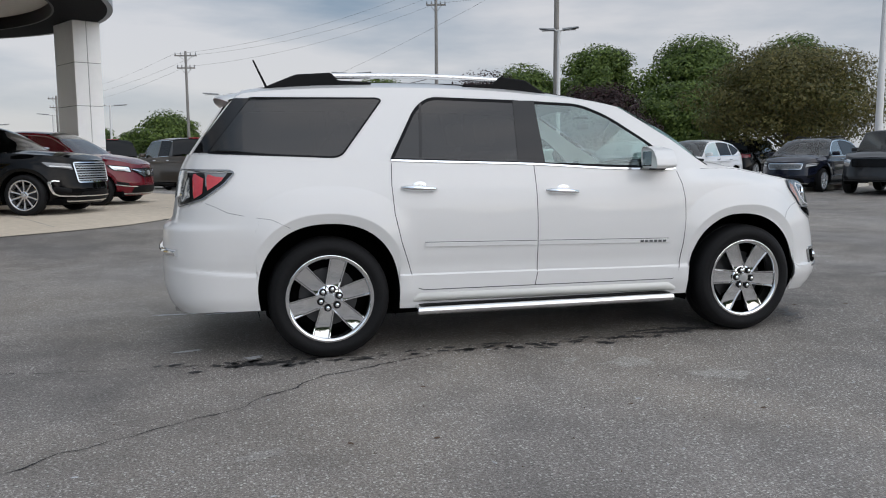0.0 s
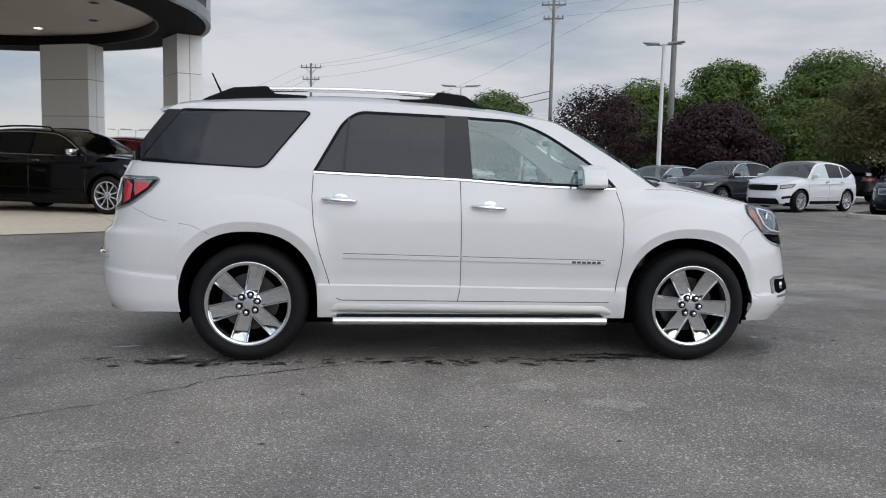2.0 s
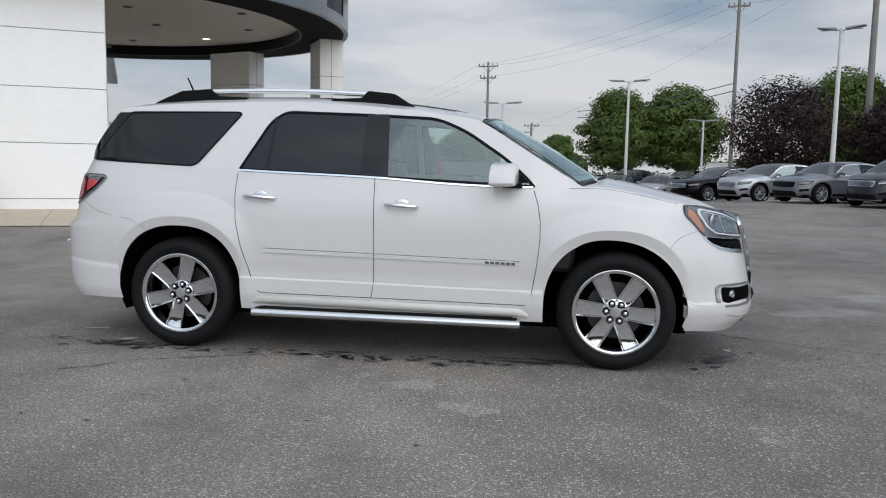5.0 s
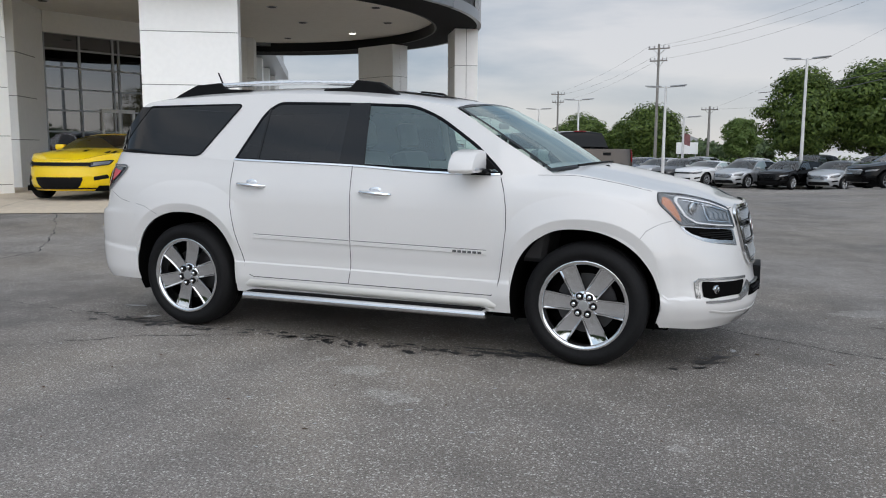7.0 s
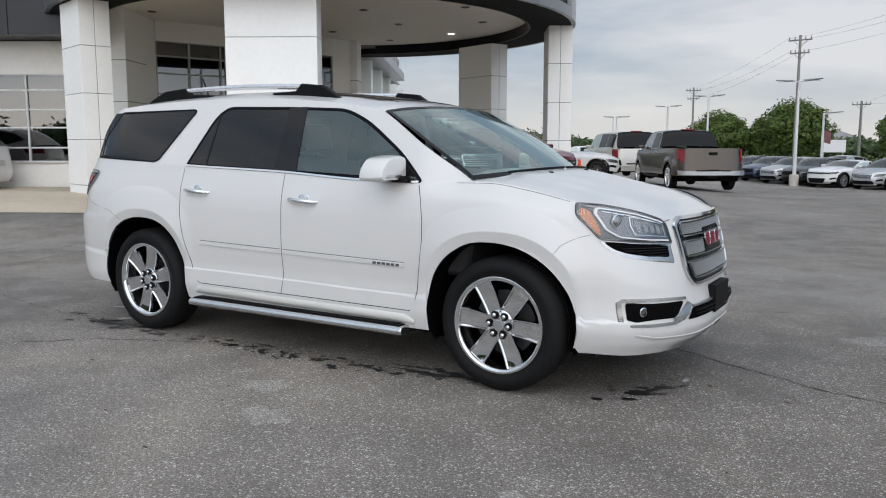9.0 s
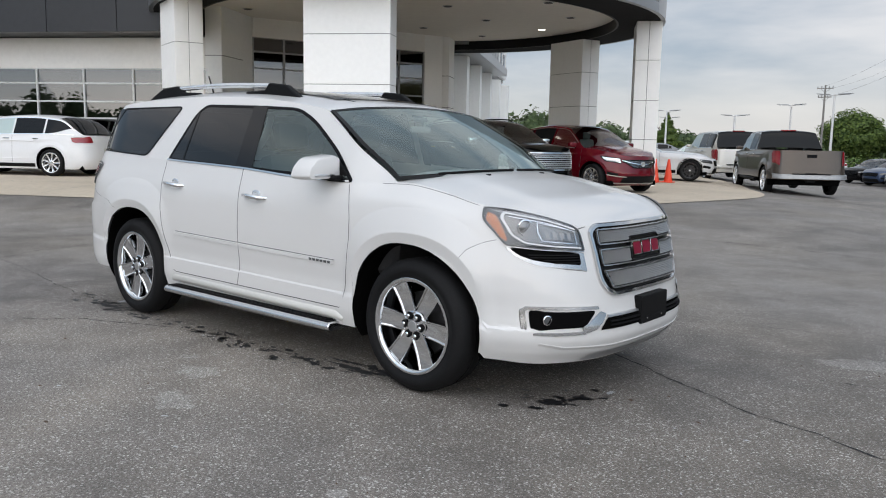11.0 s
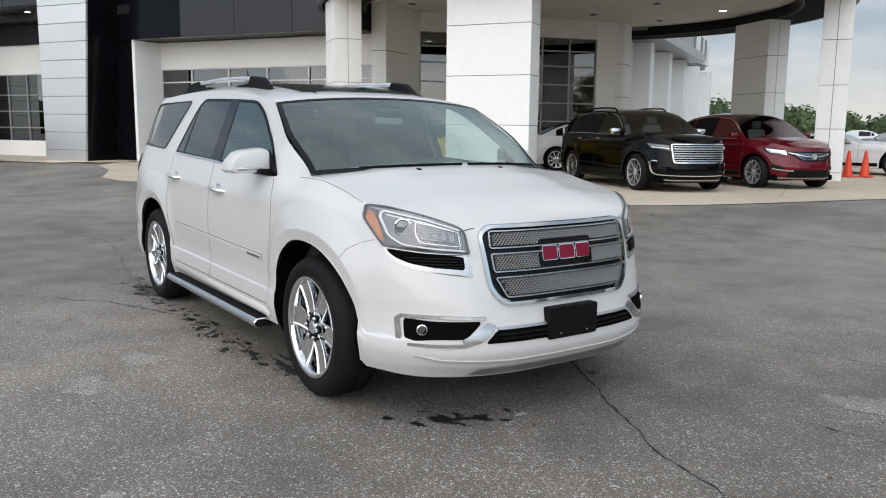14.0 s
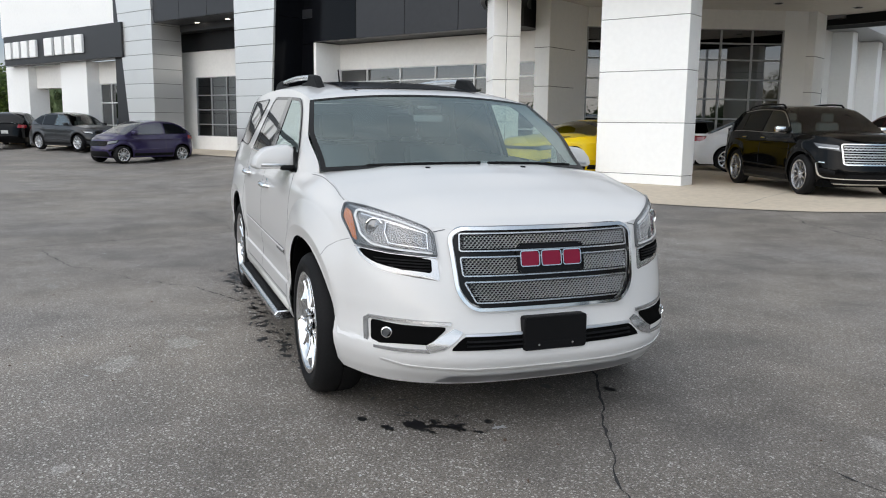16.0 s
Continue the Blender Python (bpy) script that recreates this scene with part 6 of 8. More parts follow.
# kind: length, width, height, wheelbase, tyre radius, belt, bonnet, cowl x, roof front x, roof rear x, tail x, tail height
KINDS = {
    "suv": dict(L=4.92, W=1.92, H=1.67, wb=2.86, R=0.37, belt=1.12, hood=1.07, cowl=1.04, rf=0.14, rr=-1.60, tail=-2.32, tz=1.12),
    "crossover": dict(L=4.36, W=1.81, H=1.62, wb=2.60, R=0.345, belt=1.05, hood=0.97, cowl=1.0, rf=0.12, rr=-1.18, tail=-2.02, tz=1.08),
    "big_suv": dict(L=5.20, W=2.03, H=1.88, wb=3.02, R=0.40, belt=1.22, hood=1.16, cowl=0.98, rf=0.40, rr=-2.20, tail=-2.50, tz=1.20),
    "sedan": dict(L=4.85, W=1.84, H=1.45, wb=2.80, R=0.335, belt=0.96, hood=0.86, cowl=0.98, rf=0.18, rr=-0.95, tail=-1.90, tz=1.03),
    "coupe": dict(L=4.78, W=1.90, H=1.35, wb=2.81, R=0.36, belt=0.98, hood=0.90, cowl=0.72, rf=0.0, rr=-0.75, tail=-1.75, tz=1.02),
    "sports": dict(L=4.50, W=1.90, H=1.24, wb=2.71, R=0.345, belt=0.90, hood=0.80, cowl=0.45, rf=-0.2, rr=-0.70, tail=-1.95, tz=0.98),
    "hatch": dict(L=3.64, W=1.60, H=1.48, wb=2.385, R=0.30, belt=0.98, hood=0.90, cowl=1.10, rf=0.18, rr=-0.92, tail=-1.68, tz=1.02),
    "boxy": dict(L=4.30, W=1.85, H=1.80, wb=2.55, R=0.39, belt=1.16, hood=1.10, cowl=0.70, rf=0.45, rr=-1.85, tail=-1.95, tz=1.16),
    "pickup": dict(L=5.85, W=2.03, H=1.88, wb=3.65, R=0.405, belt=1.25, hood=1.18, cowl=1.35, rf=0.80, rr=-0.45, tail=-0.72, tz=1.28),
}
SHELLS, WHEELS = {}, {}


def shell_for(kind):
    if kind in SHELLS:
        return SHELLS[kind]
    k = KINDS[kind]
    F = k["wb"] / 2 + (k["L"] - k["wb"]) * 0.46
    B = -k["wb"] / 2 - (k["L"] - k["wb"]) * 0.54
    w, belt, hood, H, R = k["W"] / 2, k["belt"], k["hood"], k["H"], k["R"]
    boxy = kind in ("boxy", "pickup", "big_suv")
    zb = belt + 0.03
    S = ParkedShell(
        width=[(0.16, w * 0.92), (0.28, w * 0.97), (0.45, w), (0.62, w * 1.0), (0.8, w * 0.99), (belt, w * 0.955), (zb + 0.2, w * 0.93)],
        front=[(0.16, F - 0.16), (0.3, F - 0.02), (0.45, F), (0.62, F - 0.02), (hood * 0.9, F - 0.07), (hood + 0.03, F - 0.14), (hood + 0.3, F - 0.45)],
        rear=[(0.16, B + 0.14), (0.3, B + 0.04), (0.48, B), (0.66, B + 0.02), (0.9, B + 0.05), (k["tz"] + 0.05, B + 0.10), (zb + 0.3, B + 0.2)],
        nf=3.4 if boxy else 2.5, nr=6 if boxy else 3.8, xf0=k["wb"] / 2 - 0.35, xr0=-k["wb"] / 2 + 0.1,
        wheels=((-k["wb"] / 2, R), (k["wb"] / 2, R)), arch=R + 0.055, sill=lambda x: {"pickup": 0.47, "big_suv": 0.34, "boxy": 0.36}.get(kind, 0.20),
        top=[(B, k["tz"]), (k["tail"] + 0.05, k["tz"]), (k["rr"] + 0.3, belt + 0.02), (k["cowl"] - 0.35, belt - 0.01), (k["cowl"] + 0.1, belt - 0.005), (k["wb"] / 2 + 0.2, hood + (belt - hood) * 0.35), (F - 0.35, hood - 0.02), (F - 0.1, hood - 0.10), (F, hood - 0.12)],
        cabin_top=[(k["tail"], k["tz"]), (k["rr"], H - (0.115 if kind in ("suv", "crossover") else 0.075)), ((k["rr"] + k["rf"]) / 2, H - 0.05), (k["rf"], H - 0.085), (k["cowl"], belt - 0.004)],
        lean=0.30 if boxy else 0.42, flare=0.02, tuck=0.06, tuck_x=k["cowl"])
    S.rise = S.arch
    SHELLS[kind] = (S, k, F, B)
    return SHELLS[kind]


def wheel_for(R, dark):
    key = (round(R, 3), dark)
    if key not in WHEELS:
        st = {"n": 9 if not dark else 10, "w0": 0.036 if not dark else 0.026, "w1": 0.055 if not dark else 0.036, "hub": 0.075, "turn": 12, "face": 0.8}
        WHEELS[key] = [wheel_parts(R, R * 0.735, 0.22, st, {0: M["alloy"], 1: M["greyalloy"], 2: M["darkalloy"]}[dark]), True]
    return WHEELS[key]


def parked_car(kind, color, x, y, heading, label, category="car", grille="chrome", rails=False, dark=0, name="parked_car", bright=True):
    S, k, F, B = shell_for(kind)
    car = thing(name, label, category, pose(x, y, ground_z(x, y) + 0.004, 0, 0, heading), group="parked cars")
    P = PAINT[color]
    V0, F0 = S.side_mesh(-1, 30 if math.hypot(x, y) < 32 else 14, 1)
    V1, F1 = [(a, -b, c) for a, b, c in V0], [f[::-1] for f in F0]
    n = len(V0)
    mk("body", V0 + V1, F0 + [[i + n for i in f] for f in F1], P, car, smooth=40)
    H, belt = k["H"], k["belt"]
    crown = curve([k["cowl"] - 0.2, k["wb"] / 2, F], [0.05, 0.045, 0.02])
    V, Fc = S.bonnet_mesh(k["cowl"] - 0.12, crown, 17)
    V = [(a, b, c + 0.014 * smooth01((k["W"] * 0.30 - abs(b)) / 0.07) * (1 - smooth01((a - F + 0.5) / 0.4))) for a, b, c in V]
    mk("bonnet", V, Fc, P, car, smooth=60)
    pick = kind == "pickup"
    # rear deck behind the cabin
    cols = [c for c in S.columns(1) if c[0] != "f"]
    V, rows = [], 0
    for c in cols:
        x0, _ = S.at(c, 0.62)
        zt = S.top(x0)
        px, py = S.at(c, zt)
        if px > k["tail"] + 0.15:
            break
        for q in np.linspace(-1, 1, 9):
            V.append((px, py * q, zt + (-0.42 if pick and abs(q) < 0.95 and px > B + 0.16 else 0.0)))
        rows += 1
    if rows > 1:
        mk("truck_bed" if pick else "rear_deck", V, grid_faces(rows, 9), P, car, smooth=40)
    for sg in (-1, 1):
        V, Fc = S.cabin_side(sg, k["tail"], k["cowl"], (), 48, 8)
        mk("cabin_side", V, Fc, P, car, smooth=50)
        # side windows
        a, b = k["tail"] + (0.22 if kind not in ("sedan", "coupe", "sports") else 0.45), k["cowl"] - 0.26
        mid = [a]
        if kind in ("coupe", "sports", "hatch"):
            mid += [a + (b - a) * 0.42]
        elif kind == "pickup":
            mid += [a + (b - a) * 0.46]
        elif kind in ("suv", "crossover", "big_suv"):
            mid += [a + (b - a) * 0.30, a + (b - a) * 0.63]
        else:
            mid += [a + (b - a) * 0.12, a + (b - a) * 0.52]
        mid.append(b)
        for x0, x1 in zip(mid, mid[1:]):
            V = []
            for xx in np.linspace(x0 + 0.028, x1 - 0.028, 12):
                z0, z1 = S.top(xx) + 0.02, S.cab(xx) - 0.05
                if kind in ("suv", "crossover"):
                    z0 += 0.16 * smooth01((mid[1] - xx) / (mid[1] - a)) ** 1.5
                z1 = max(z1, z0 + 0.004)
                for t in np.linspace(0, 1, 5):
                    z = z0 + (z1 - z0) * t
                    V.append((xx, sg * (S.cab_y(xx, z) + 0.006), z))
            Fc = grid_faces(12, 5)
            mk("side_window", V, [f[::-1] for f in Fc] if sg > 0 else Fc, M["carscreen"] if x1 == b else M["carglass"], car, smooth=180)
        line = [(xx, S.top(xx) + 0.008) for xx in np.linspace(a, b, 20)]
        V, Fc = band(line, 0.016, lambda u, v, l=0, sg=sg: (u, sg * (S.cab_y(u, v) + 0.004 + l), v), False, 0.008)
        mk("belt_strip", V, Fc, M["chrome"] if bright else M["trimblack"], car)
        if bright:
            line = [(xx, S.cab(xx) - 0.036) for xx in np.linspace(a, b, 24)]
            V, Fc = band(line, 0.022 if rails else 0.014, lambda u, v, l=0, sg=sg: (u, sg * (S.cab_y(u, v) + 0.004 + l), v), False, 0.008)
            mk("window_trim", V, Fc, M["chrome"], car)
        # a long shoulder crease and a lower body line
        for z0, z1 in ((belt - 0.17, belt - 0.14), (0.50, 0.46)):
            V, Fc = band([(xx, z0 + (z1 - z0) * t) for t, xx in ((q, -k["wb"] / 2 + k["R"] + 0.12 + q * (k["wb"] - 2 * k["R"] - 0.24)) for q in np.linspace(0, 1, 12))], 0.03, lambda u, v, l=0, sg=sg: (u, sg * (S.half(u, v) + l), v), False, 0.007)
            mk("side_crease", V, Fc, P, car, smooth=70)
        # mirror, handles, sill
        bm = box(-0.07, 0.07, -0.10, 0.10, -0.06, 0.06, 0.03, 2)
        moved(bm, pose(k["cowl"] - 0.30, sg * (k["W"] / 2 + 0.06), belt + 0.07))
        part("door_mirror", bm, M["chrome"] if rails and color == "black" else P, car, smooth=50)
        for hx in (mid[-2] + 0.16, mid[-2] - 0.72):
            if hx > a:
                yy = S.half(hx, belt - 0.10)
                part("door_handle", box(hx - 0.09, hx + 0.09, min(sg * yy, sg * (yy + 0.03)), max(sg * yy, sg * (yy + 0.03)), belt - 0.115, belt - 0.085, 0.008), M["chrome"] if bright else P, car)
        V, Fc = band([(xx, 0.30) for xx in np.linspace(-k["wb"] / 2 + k["R"] + 0.1, k["wb"] / 2 - k["R"] - 0.1, 10)], 0.10, lambda u, v, l=0, sg=sg: (u, sg * (S.half(u, v) + l), v), False, 0.012)
        if kind not in ("pickup", "big_suv", "boxy"):
            mk("sill_trim", V, Fc, M["plastic"], car)
        for xx in (mid[-2], k["cowl"] - 0.06):
            V, Fc = band([(xx, z) for z in np.linspace(0.34, belt - 0.01, 8)], 0.008, lambda u, v, l=0, sg=sg: (u, sg * (S.half(u, v) + 0.002 + l), v), False, 0.001)
            mk("shut_line", V, Fc, M["seam"], car)
        if rails:
            pts = [(xx, sg * (S.cab_y(xx, S.cab(xx)) - 0.10), S.cab(xx) + 0.075) for xx in np.linspace(k["rr"] + 0.1, k["rf"] - 0.2, 8)]
            pts = [(pts[0][0] - 0.08, pts[0][1], pts[0][2] - 0.05)] + pts + [(pts[-1][0] + 0.08, pts[-1][1], pts[-1][2] - 0.05)]
            part("roof_rail", tube(pts, 0.018, 6), M["plastic"], car, smooth=60)
    # windscreen, roof, rear window as one swept skin
    cr = curve([k["tail"], k["rr"], k["rf"], k["cowl"]], [0.03, 0.055, 0.055, 0.045])
    for nm, x0, x1, mt, nx in (("rear_window", k["tail"] + 0.02, k["rr"] + 0.02, M["carglass"], 10), ("roof", k["rr"], k["rf"] + 0.02, P, 18), ("windscreen", k["rf"], k["cowl"], M["carscreen"], 14)):
        V, Fc = S.roof_mesh(x0, x1, cr, 15, nx)
        mk(nm, V, Fc, mt, car, smooth=60)

    def nose_on(u, v, lift=0.0):
        t = math.acos(min(max(abs(u) / S.W(v), 0), 1) ** (S.nf / 2))
        xx = S.xf0 + (S.XF(v) - S.xf0) * math.sin(t) ** (2 / S.nf)
        return (xx + lift, u + math.copysign(lift * math.cos(t), u), v)

    def tail_on(u, v, lift=0.0):
        t = math.acos(min(max(abs(u) / S.W(v), 0), 1) ** (S.nr / 2))
        xx = S.xr0 - (S.xr0 - S.XR(v)) * math.sin(t) ** (2 / S.nr)
        return (xx - lift, u + math.copysign(lift * math.cos(t), u), v)
    hz, w = k["hood"] - 0.13, k["W"] / 2
    # face: grille with bars, lower intake, lamps
    gw, g0, g1 = (0.54, hz - 0.35, hz + 0.005) if kind == "suv" and grille == "chrome" else (0.50, hz - 0.28, hz - 0.01) if kind in ("suv", "big_suv", "pickup") else (0.46, hz - 0.17, hz - 0.01)
    if kind == "coupe":
        gw, g0, g1 = 0.60, hz - 0.075, hz - 0.02
    if kind == "boxy":
        gw, g0, g1 = 0.52, hz - 0.22, hz - 0.01
    winged = kind == "crossover" and color == "red"
    poly = rounded([(-gw, g0), (gw, g0), (gw + 0.03, g1), (-gw - 0.03, g1)], 0.04, 3)
    if winged:
        g0, g1 = hz - 0.23, hz - 0.05
        poly = rounded([(-0.26, g0), (0.26, g0), (0.52, g1 - 0.03), (0.50, g1), (-0.50, g1), (-0.52, g1 - 0.03)], 0.02, 3)
    V, Fc = sheet(poly, lambda u, v: nose_on(u, v, 0.008), 6, 14)
    g = mk("grille", V, Fc, M["trimblack"], car, smooth=180)
    gm = {"chrome": M["dimchrome"], "black": M["trimblack"], "body": P}[grille]
    V, Fc = band(densify(poly, 0.06, True), 0.028 if grille == "chrome" else 0.015, lambda u, v, l=0: nose_on(u, v, 0.006 + l), True, 0.018)
    mk("grille_frame", V, Fc, gm if grille != "body" else M["trimblack"], g, smooth=50)
    if kind == "boxy":
        for q in np.linspace(-0.4, 0.4, 7):
            V, Fc = band([(q, z) for z in np.linspace(g0 + 0.02, g1 - 0.02, 5)], 0.05, lambda u, v, l=0: nose_on(u, v, 0.008 + l), False, 0.012)
            mk("grille_bar", V, Fc, gm, g, smooth=50)
    elif winged:
        # two bright wings that meet at a round emblem, and a bright bar under the lower intake
        for sg in (-1, 1):
            V, Fc = band([(sg * (0.07 + 0.46 * q), g0 + 0.085 + 0.085 * q ** 1.6) for q in np.linspace(0, 1, 9)], 0.018, lambda u, v, l=0: nose_on(u, v, 0.010 + l), False, 0.010)
            mk("grille_wing", V, Fc, M["chrome"], g, smooth=50)
            V, Fc = band([(sg * q, 0.40 + 0.05 * ((q - 0.45) / 0.33) ** 2) for q in np.linspace(0.45, 0.78, 7)], 0.022, lambda u, v, l=0: nose_on(u, v, 0.010 + l), False, 0.008)
            mk("bumper_trim", V, Fc, M["chrome"], car, smooth=50)
        part("emblem", moved(lathe([(0.058, 0.01), (0.06, -0.012), (0.05, -0.018), (0.042, -0.010), (0.0, -0.012)], 20), Matrix.Translation(nose_on(0, g0 + 0.085, 0.012)) @ pose(0, 0, 0, 0, 0, 90)), M["satin"], g, smooth=50)
        for z in np.linspace(g0, g1, 9)[1:-1]:
            half = 0.27 + 0.22 * (z - g0) / (g1 - g0)
            V, Fc = band([(q, z) for q in np.linspace(-half, half, 12)], 0.006, lambda u, v, l=0: nose_on(u, v, 0.006 + l), False, 0.008)
            mk("grille_bar", V, Fc, M["greyalloy"], g, smooth=50)
    else:
        for z in np.linspace(g0, g1, 9 if kind == "suv" else 6)[1:-1]:
            V, Fc = band([(q, z) for q in np.linspace(-gw, gw, 12)], 0.018, lambda u, v, l=0: nose_on(u, v, 0.008 + l), False, 0.010)
            mk("grille_bar", V, Fc, M["meshmetal"] if grille == "chrome" else M["plastic"], g, smooth=50)
    lw, l1 = (0.50, 0.47) if kind == "coupe" else (0.50, 0.42)
    lb = 0.40 if kind == "coupe" else 0.56
    V, Fc = sheet(rounded([(-lb, 0.26), (lb, 0.26), (lw, l1), (-lw, l1)], 0.03), lambda u, v: nose_on(u, v, 0.008), 5, 14)
    if kind not in ("pickup", "big_suv", "boxy"):
        mk("lower_intake", V, Fc, M["plastic"], car, smooth=180)
    zc = 0.40 if kind in ("pickup", "big_suv", "boxy") else 0.245
    V, Fc = band([(q, zc) for q in np.linspace(-0.7, 0.7, 14)], 0.03, lambda u, v, l=0: nose_on(u, v, l), False, 0.016)
    mk("chin_strip", V, Fc, M["chrome"] if (bright and grille == "chrome") else M["satin"] if color == "red" else M["plastic"], car, smooth=50)
    for sg in (-1, 1):
        if kind == "boxy":
            c = Vector(nose_on(sg * 0.66, hz - 0.11, 0.01))
            hl = part("head_lamp", moved(lathe([(0.10, 0.02), (0.10, -0.02), (0.09, -0.025), (0.0, -0.035)], 20), Matrix.Translation(c) @ pose(0, 0, 0, 0, 0, 90)), M["lampsilver"], car, smooth=50)
        else:
            lo = 0.10 if kind in ("coupe", "sports", "sedan") else 0.13
            pl = rounded([(w * 0.60, hz - lo), (w * 0.86, hz - lo * 0.6), (w * 0.90, hz + 0.03), (w * 0.62, hz - 0.01)], 0.02, 3)
            V, Fc = sheet(pl, lambda u, v: nose_on(sg * u, v, 0.010), 6, 10, flip=sg < 0)
            hl = mk("head_lamp", V, Fc, M["lampsilver"] if winged else M["lampdark"], car, smooth=180)
            V, Fc = band(densify(pl, 0.05, True), 0.014, lambda u, v, l=0: nose_on(sg * u, v, 0.006 + l), True, 0.010)
            mk("lamp_rim", V, Fc, M["trimblack"], hl, smooth=50)
            V, Fc = band([(q, hz - lo * 0.62 + 0.12 * (q - w * 0.62)) for q in np.linspace(w * 0.63, w * 0.85, 6)], 0.022, lambda u, v, l=0: nose_on(sg * u, v, 0.012 + l), False, 0.006)
            mk("light_strip", V, Fc, M["drl"] if kind in ("suv", "crossover") else M["lampdark"], hl, smooth=50)
        V, Fc = sheet(rounded([(w * 0.66, 0.40), (w * 0.86, 0.42), (w * 0.86, 0.52), (w * 0.68, 0.50)], 0.02, 3), lambda u, v: nose_on(sg * u, v, 0.008), 4, 6, flip=sg < 0)
        mk("fog_pocket", V, Fc, M["plastic"], car, smooth=180)
        tz = k["tz"]
        if kind in ("pickup", "big_suv"):
            pl = [(w * 0.80, tz - 0.42), (w * 0.955, tz - 0.40), (w * 0.945, tz - 0.02), (w * 0.80, tz - 0.02)]
        else:
            pl = [(w * 0.55, tz - 0.20), (w * 0.93, tz - 0.20), (w * 0.92, tz - 0.04), (w * 0.60, tz - 0.03)]
        V, Fc = sheet(rounded(pl, 0.02, 3), lambda u, v: tail_on(sg * u, v, 0.012), 6, 10, flip=sg > 0)
        mk("tail_lamp", V, Fc, M["darkred"], car, smooth=180)
        V, Fc = band([(xx, tz - 0.12) for xx in np.linspace(B + 0.17, B + 0.42, 6)], 0.13, lambda u, v, l=0: (u, sg * (S.half(u, v) + l), v), False, 0.01)
        mk("tail_lamp", V, Fc, M["darkred"], car, smooth=180)
    xb = tail_on(0, 0.55)[0]
    if pick or kind == "big_suv":
        V, Fc = band([(q, 0.555) for q in np.linspace(-w * 0.94, w * 0.94, 19)], 0.15 if pick else 0.08, lambda u, v, l=0: tail_on(u, v, -0.05 + l), False, 0.10)
        mk("rear_bumper", V, Fc, M["steel"] if pick else P, car, smooth=40)
        part("bumper_step", box(B - 0.055, B + 0.1, -w * 0.5, w * 0.5, 0.612, 0.645, 0.008), M["plastic"], car)
        part("rear_axle", tube([(S.wheels[-1][0], -w * 0.8, k["R"]), (S.wheels[-1][0], w * 0.8, k["R"])], 0.07, 10), M["well"], car, smooth=60)
        # near-black box added for the shade and running gear below the tail
        part("under_tray", box(B + 0.16, B + 0.9, -w * 0.80, w * 0.80, 0.31, 0.60, 0.02), M["well"], car)
    part("licence_plate", box(xb - 0.02, xb + 0.01, -0.15, 0.15, 0.62 if not pick else 0.56, 0.77 if not pick else 0.66, 0.005), M["line"] if not pick else M["plastic"], car, "pale blank plate")
    if pick:
        V, Fc = sheet(rounded([(-w * 0.76, 0.76), (w * 0.76, 0.76), (w * 0.76, 1.26), (-w * 0.76, 1.26)], 0.03), lambda u, v: tail_on(u, v, 0.010), 8, 14, flip=True)
        tg = mk("tailgate", V, Fc, P, car, "bronze tailgate with a dark handle", smooth=180)
        part("tailgate_handle", box(tail_on(0, 1.12)[0] - 0.03, tail_on(0, 1.12)[0], -0.13, 0.13, 1.08, 1.17, 0.01), M["plastic"], tg)
    low = 0.22 if kind in ("pickup", "big_suv", "boxy") else 0.0
    part("underbody", box(B + 0.25, F - 0.3, -w * 0.84, w * 0.84, 0.19 + low, 0.30 + low), M["well"], car)
    if pick:
        part("hitch", box(B + 0.02, B + 0.3, -0.12, 0.12, 0.40, 0.52, 0.01), M["plastic"], car)
        for sg in (-1, 1):
            part("side_step", tube([(-0.9, sg * (w - 0.02), 0.40), (1.0, sg * (w - 0.02), 0.40)], 0.045, 8), M["plastic"], car, smooth=60)
    for cx, cz in S.wheels:
        for sg in (-1, 1):
            bm = lathe([(S.arch + 0.004, 0.45), (S.arch + 0.001, w * 0.97)], 20, a0=-15, a1=195)
            for v in bm.verts:
                v.co = (cx + v.co.x, sg * min(v.co.y, S.half(cx + v.co.x, cz + v.co.z) - 0.005), cz + v.co.z)
            part("wheel_liner", bm, M["well"], car)
            base, first = wheel_for(k["R"], dark)
            m = pose(cx, sg * (w - 0.125), k["R"], 0, 15 * sg + 31 * cx, 0 if sg < 0 else 180)
            set_wheel(car, base, m, first)
            WHEELS[(round(k["R"], 3), dark)][1] = False
    # arch lips and lower valance in dark plastic on the taller kinds
    if kind in ("suv", "crossover", "boxy") and color != "white":
        for cx, cz in S.wheels:
            for sg in (-1, 1):
                arc = [(cx + (S.arch + 0.018) * math.cos(a), cz + (S.arch + 0.018) * math.sin(a)) for a in np.linspace(-0.25, math.pi + 0.25, 22)]
                V, Fc = band(arc, 0.035, lambda u, v, l=0, sg=sg: (u, sg * (S.half(u, v) + l), v), False, 0.006)
                mk("arch_lip", V, Fc, P if color in ("black", "silver", "red") else M["plastic"], car, smooth=40)
    if kind == "suv" and grille == "chrome":
        V, Fc = [], []
        for i, z in enumerate(np.arange(g0 + 0.02, g1 - 0.01, 0.033)):
            for q in np.arange(-gw + 0.03 + (0.03 if i % 2 else 0), gw - 0.02, 0.06):
                n0 = len(V)
                V += [nose_on(q - 0.019, z, 0.014), nose_on(q, z - 0.006, 0.022), nose_on(q + 0.019, z, 0.014), nose_on(q, z + 0.006, 0.022)]
                Fc.append([n0, n0 + 1, n0 + 2, n0 + 3])
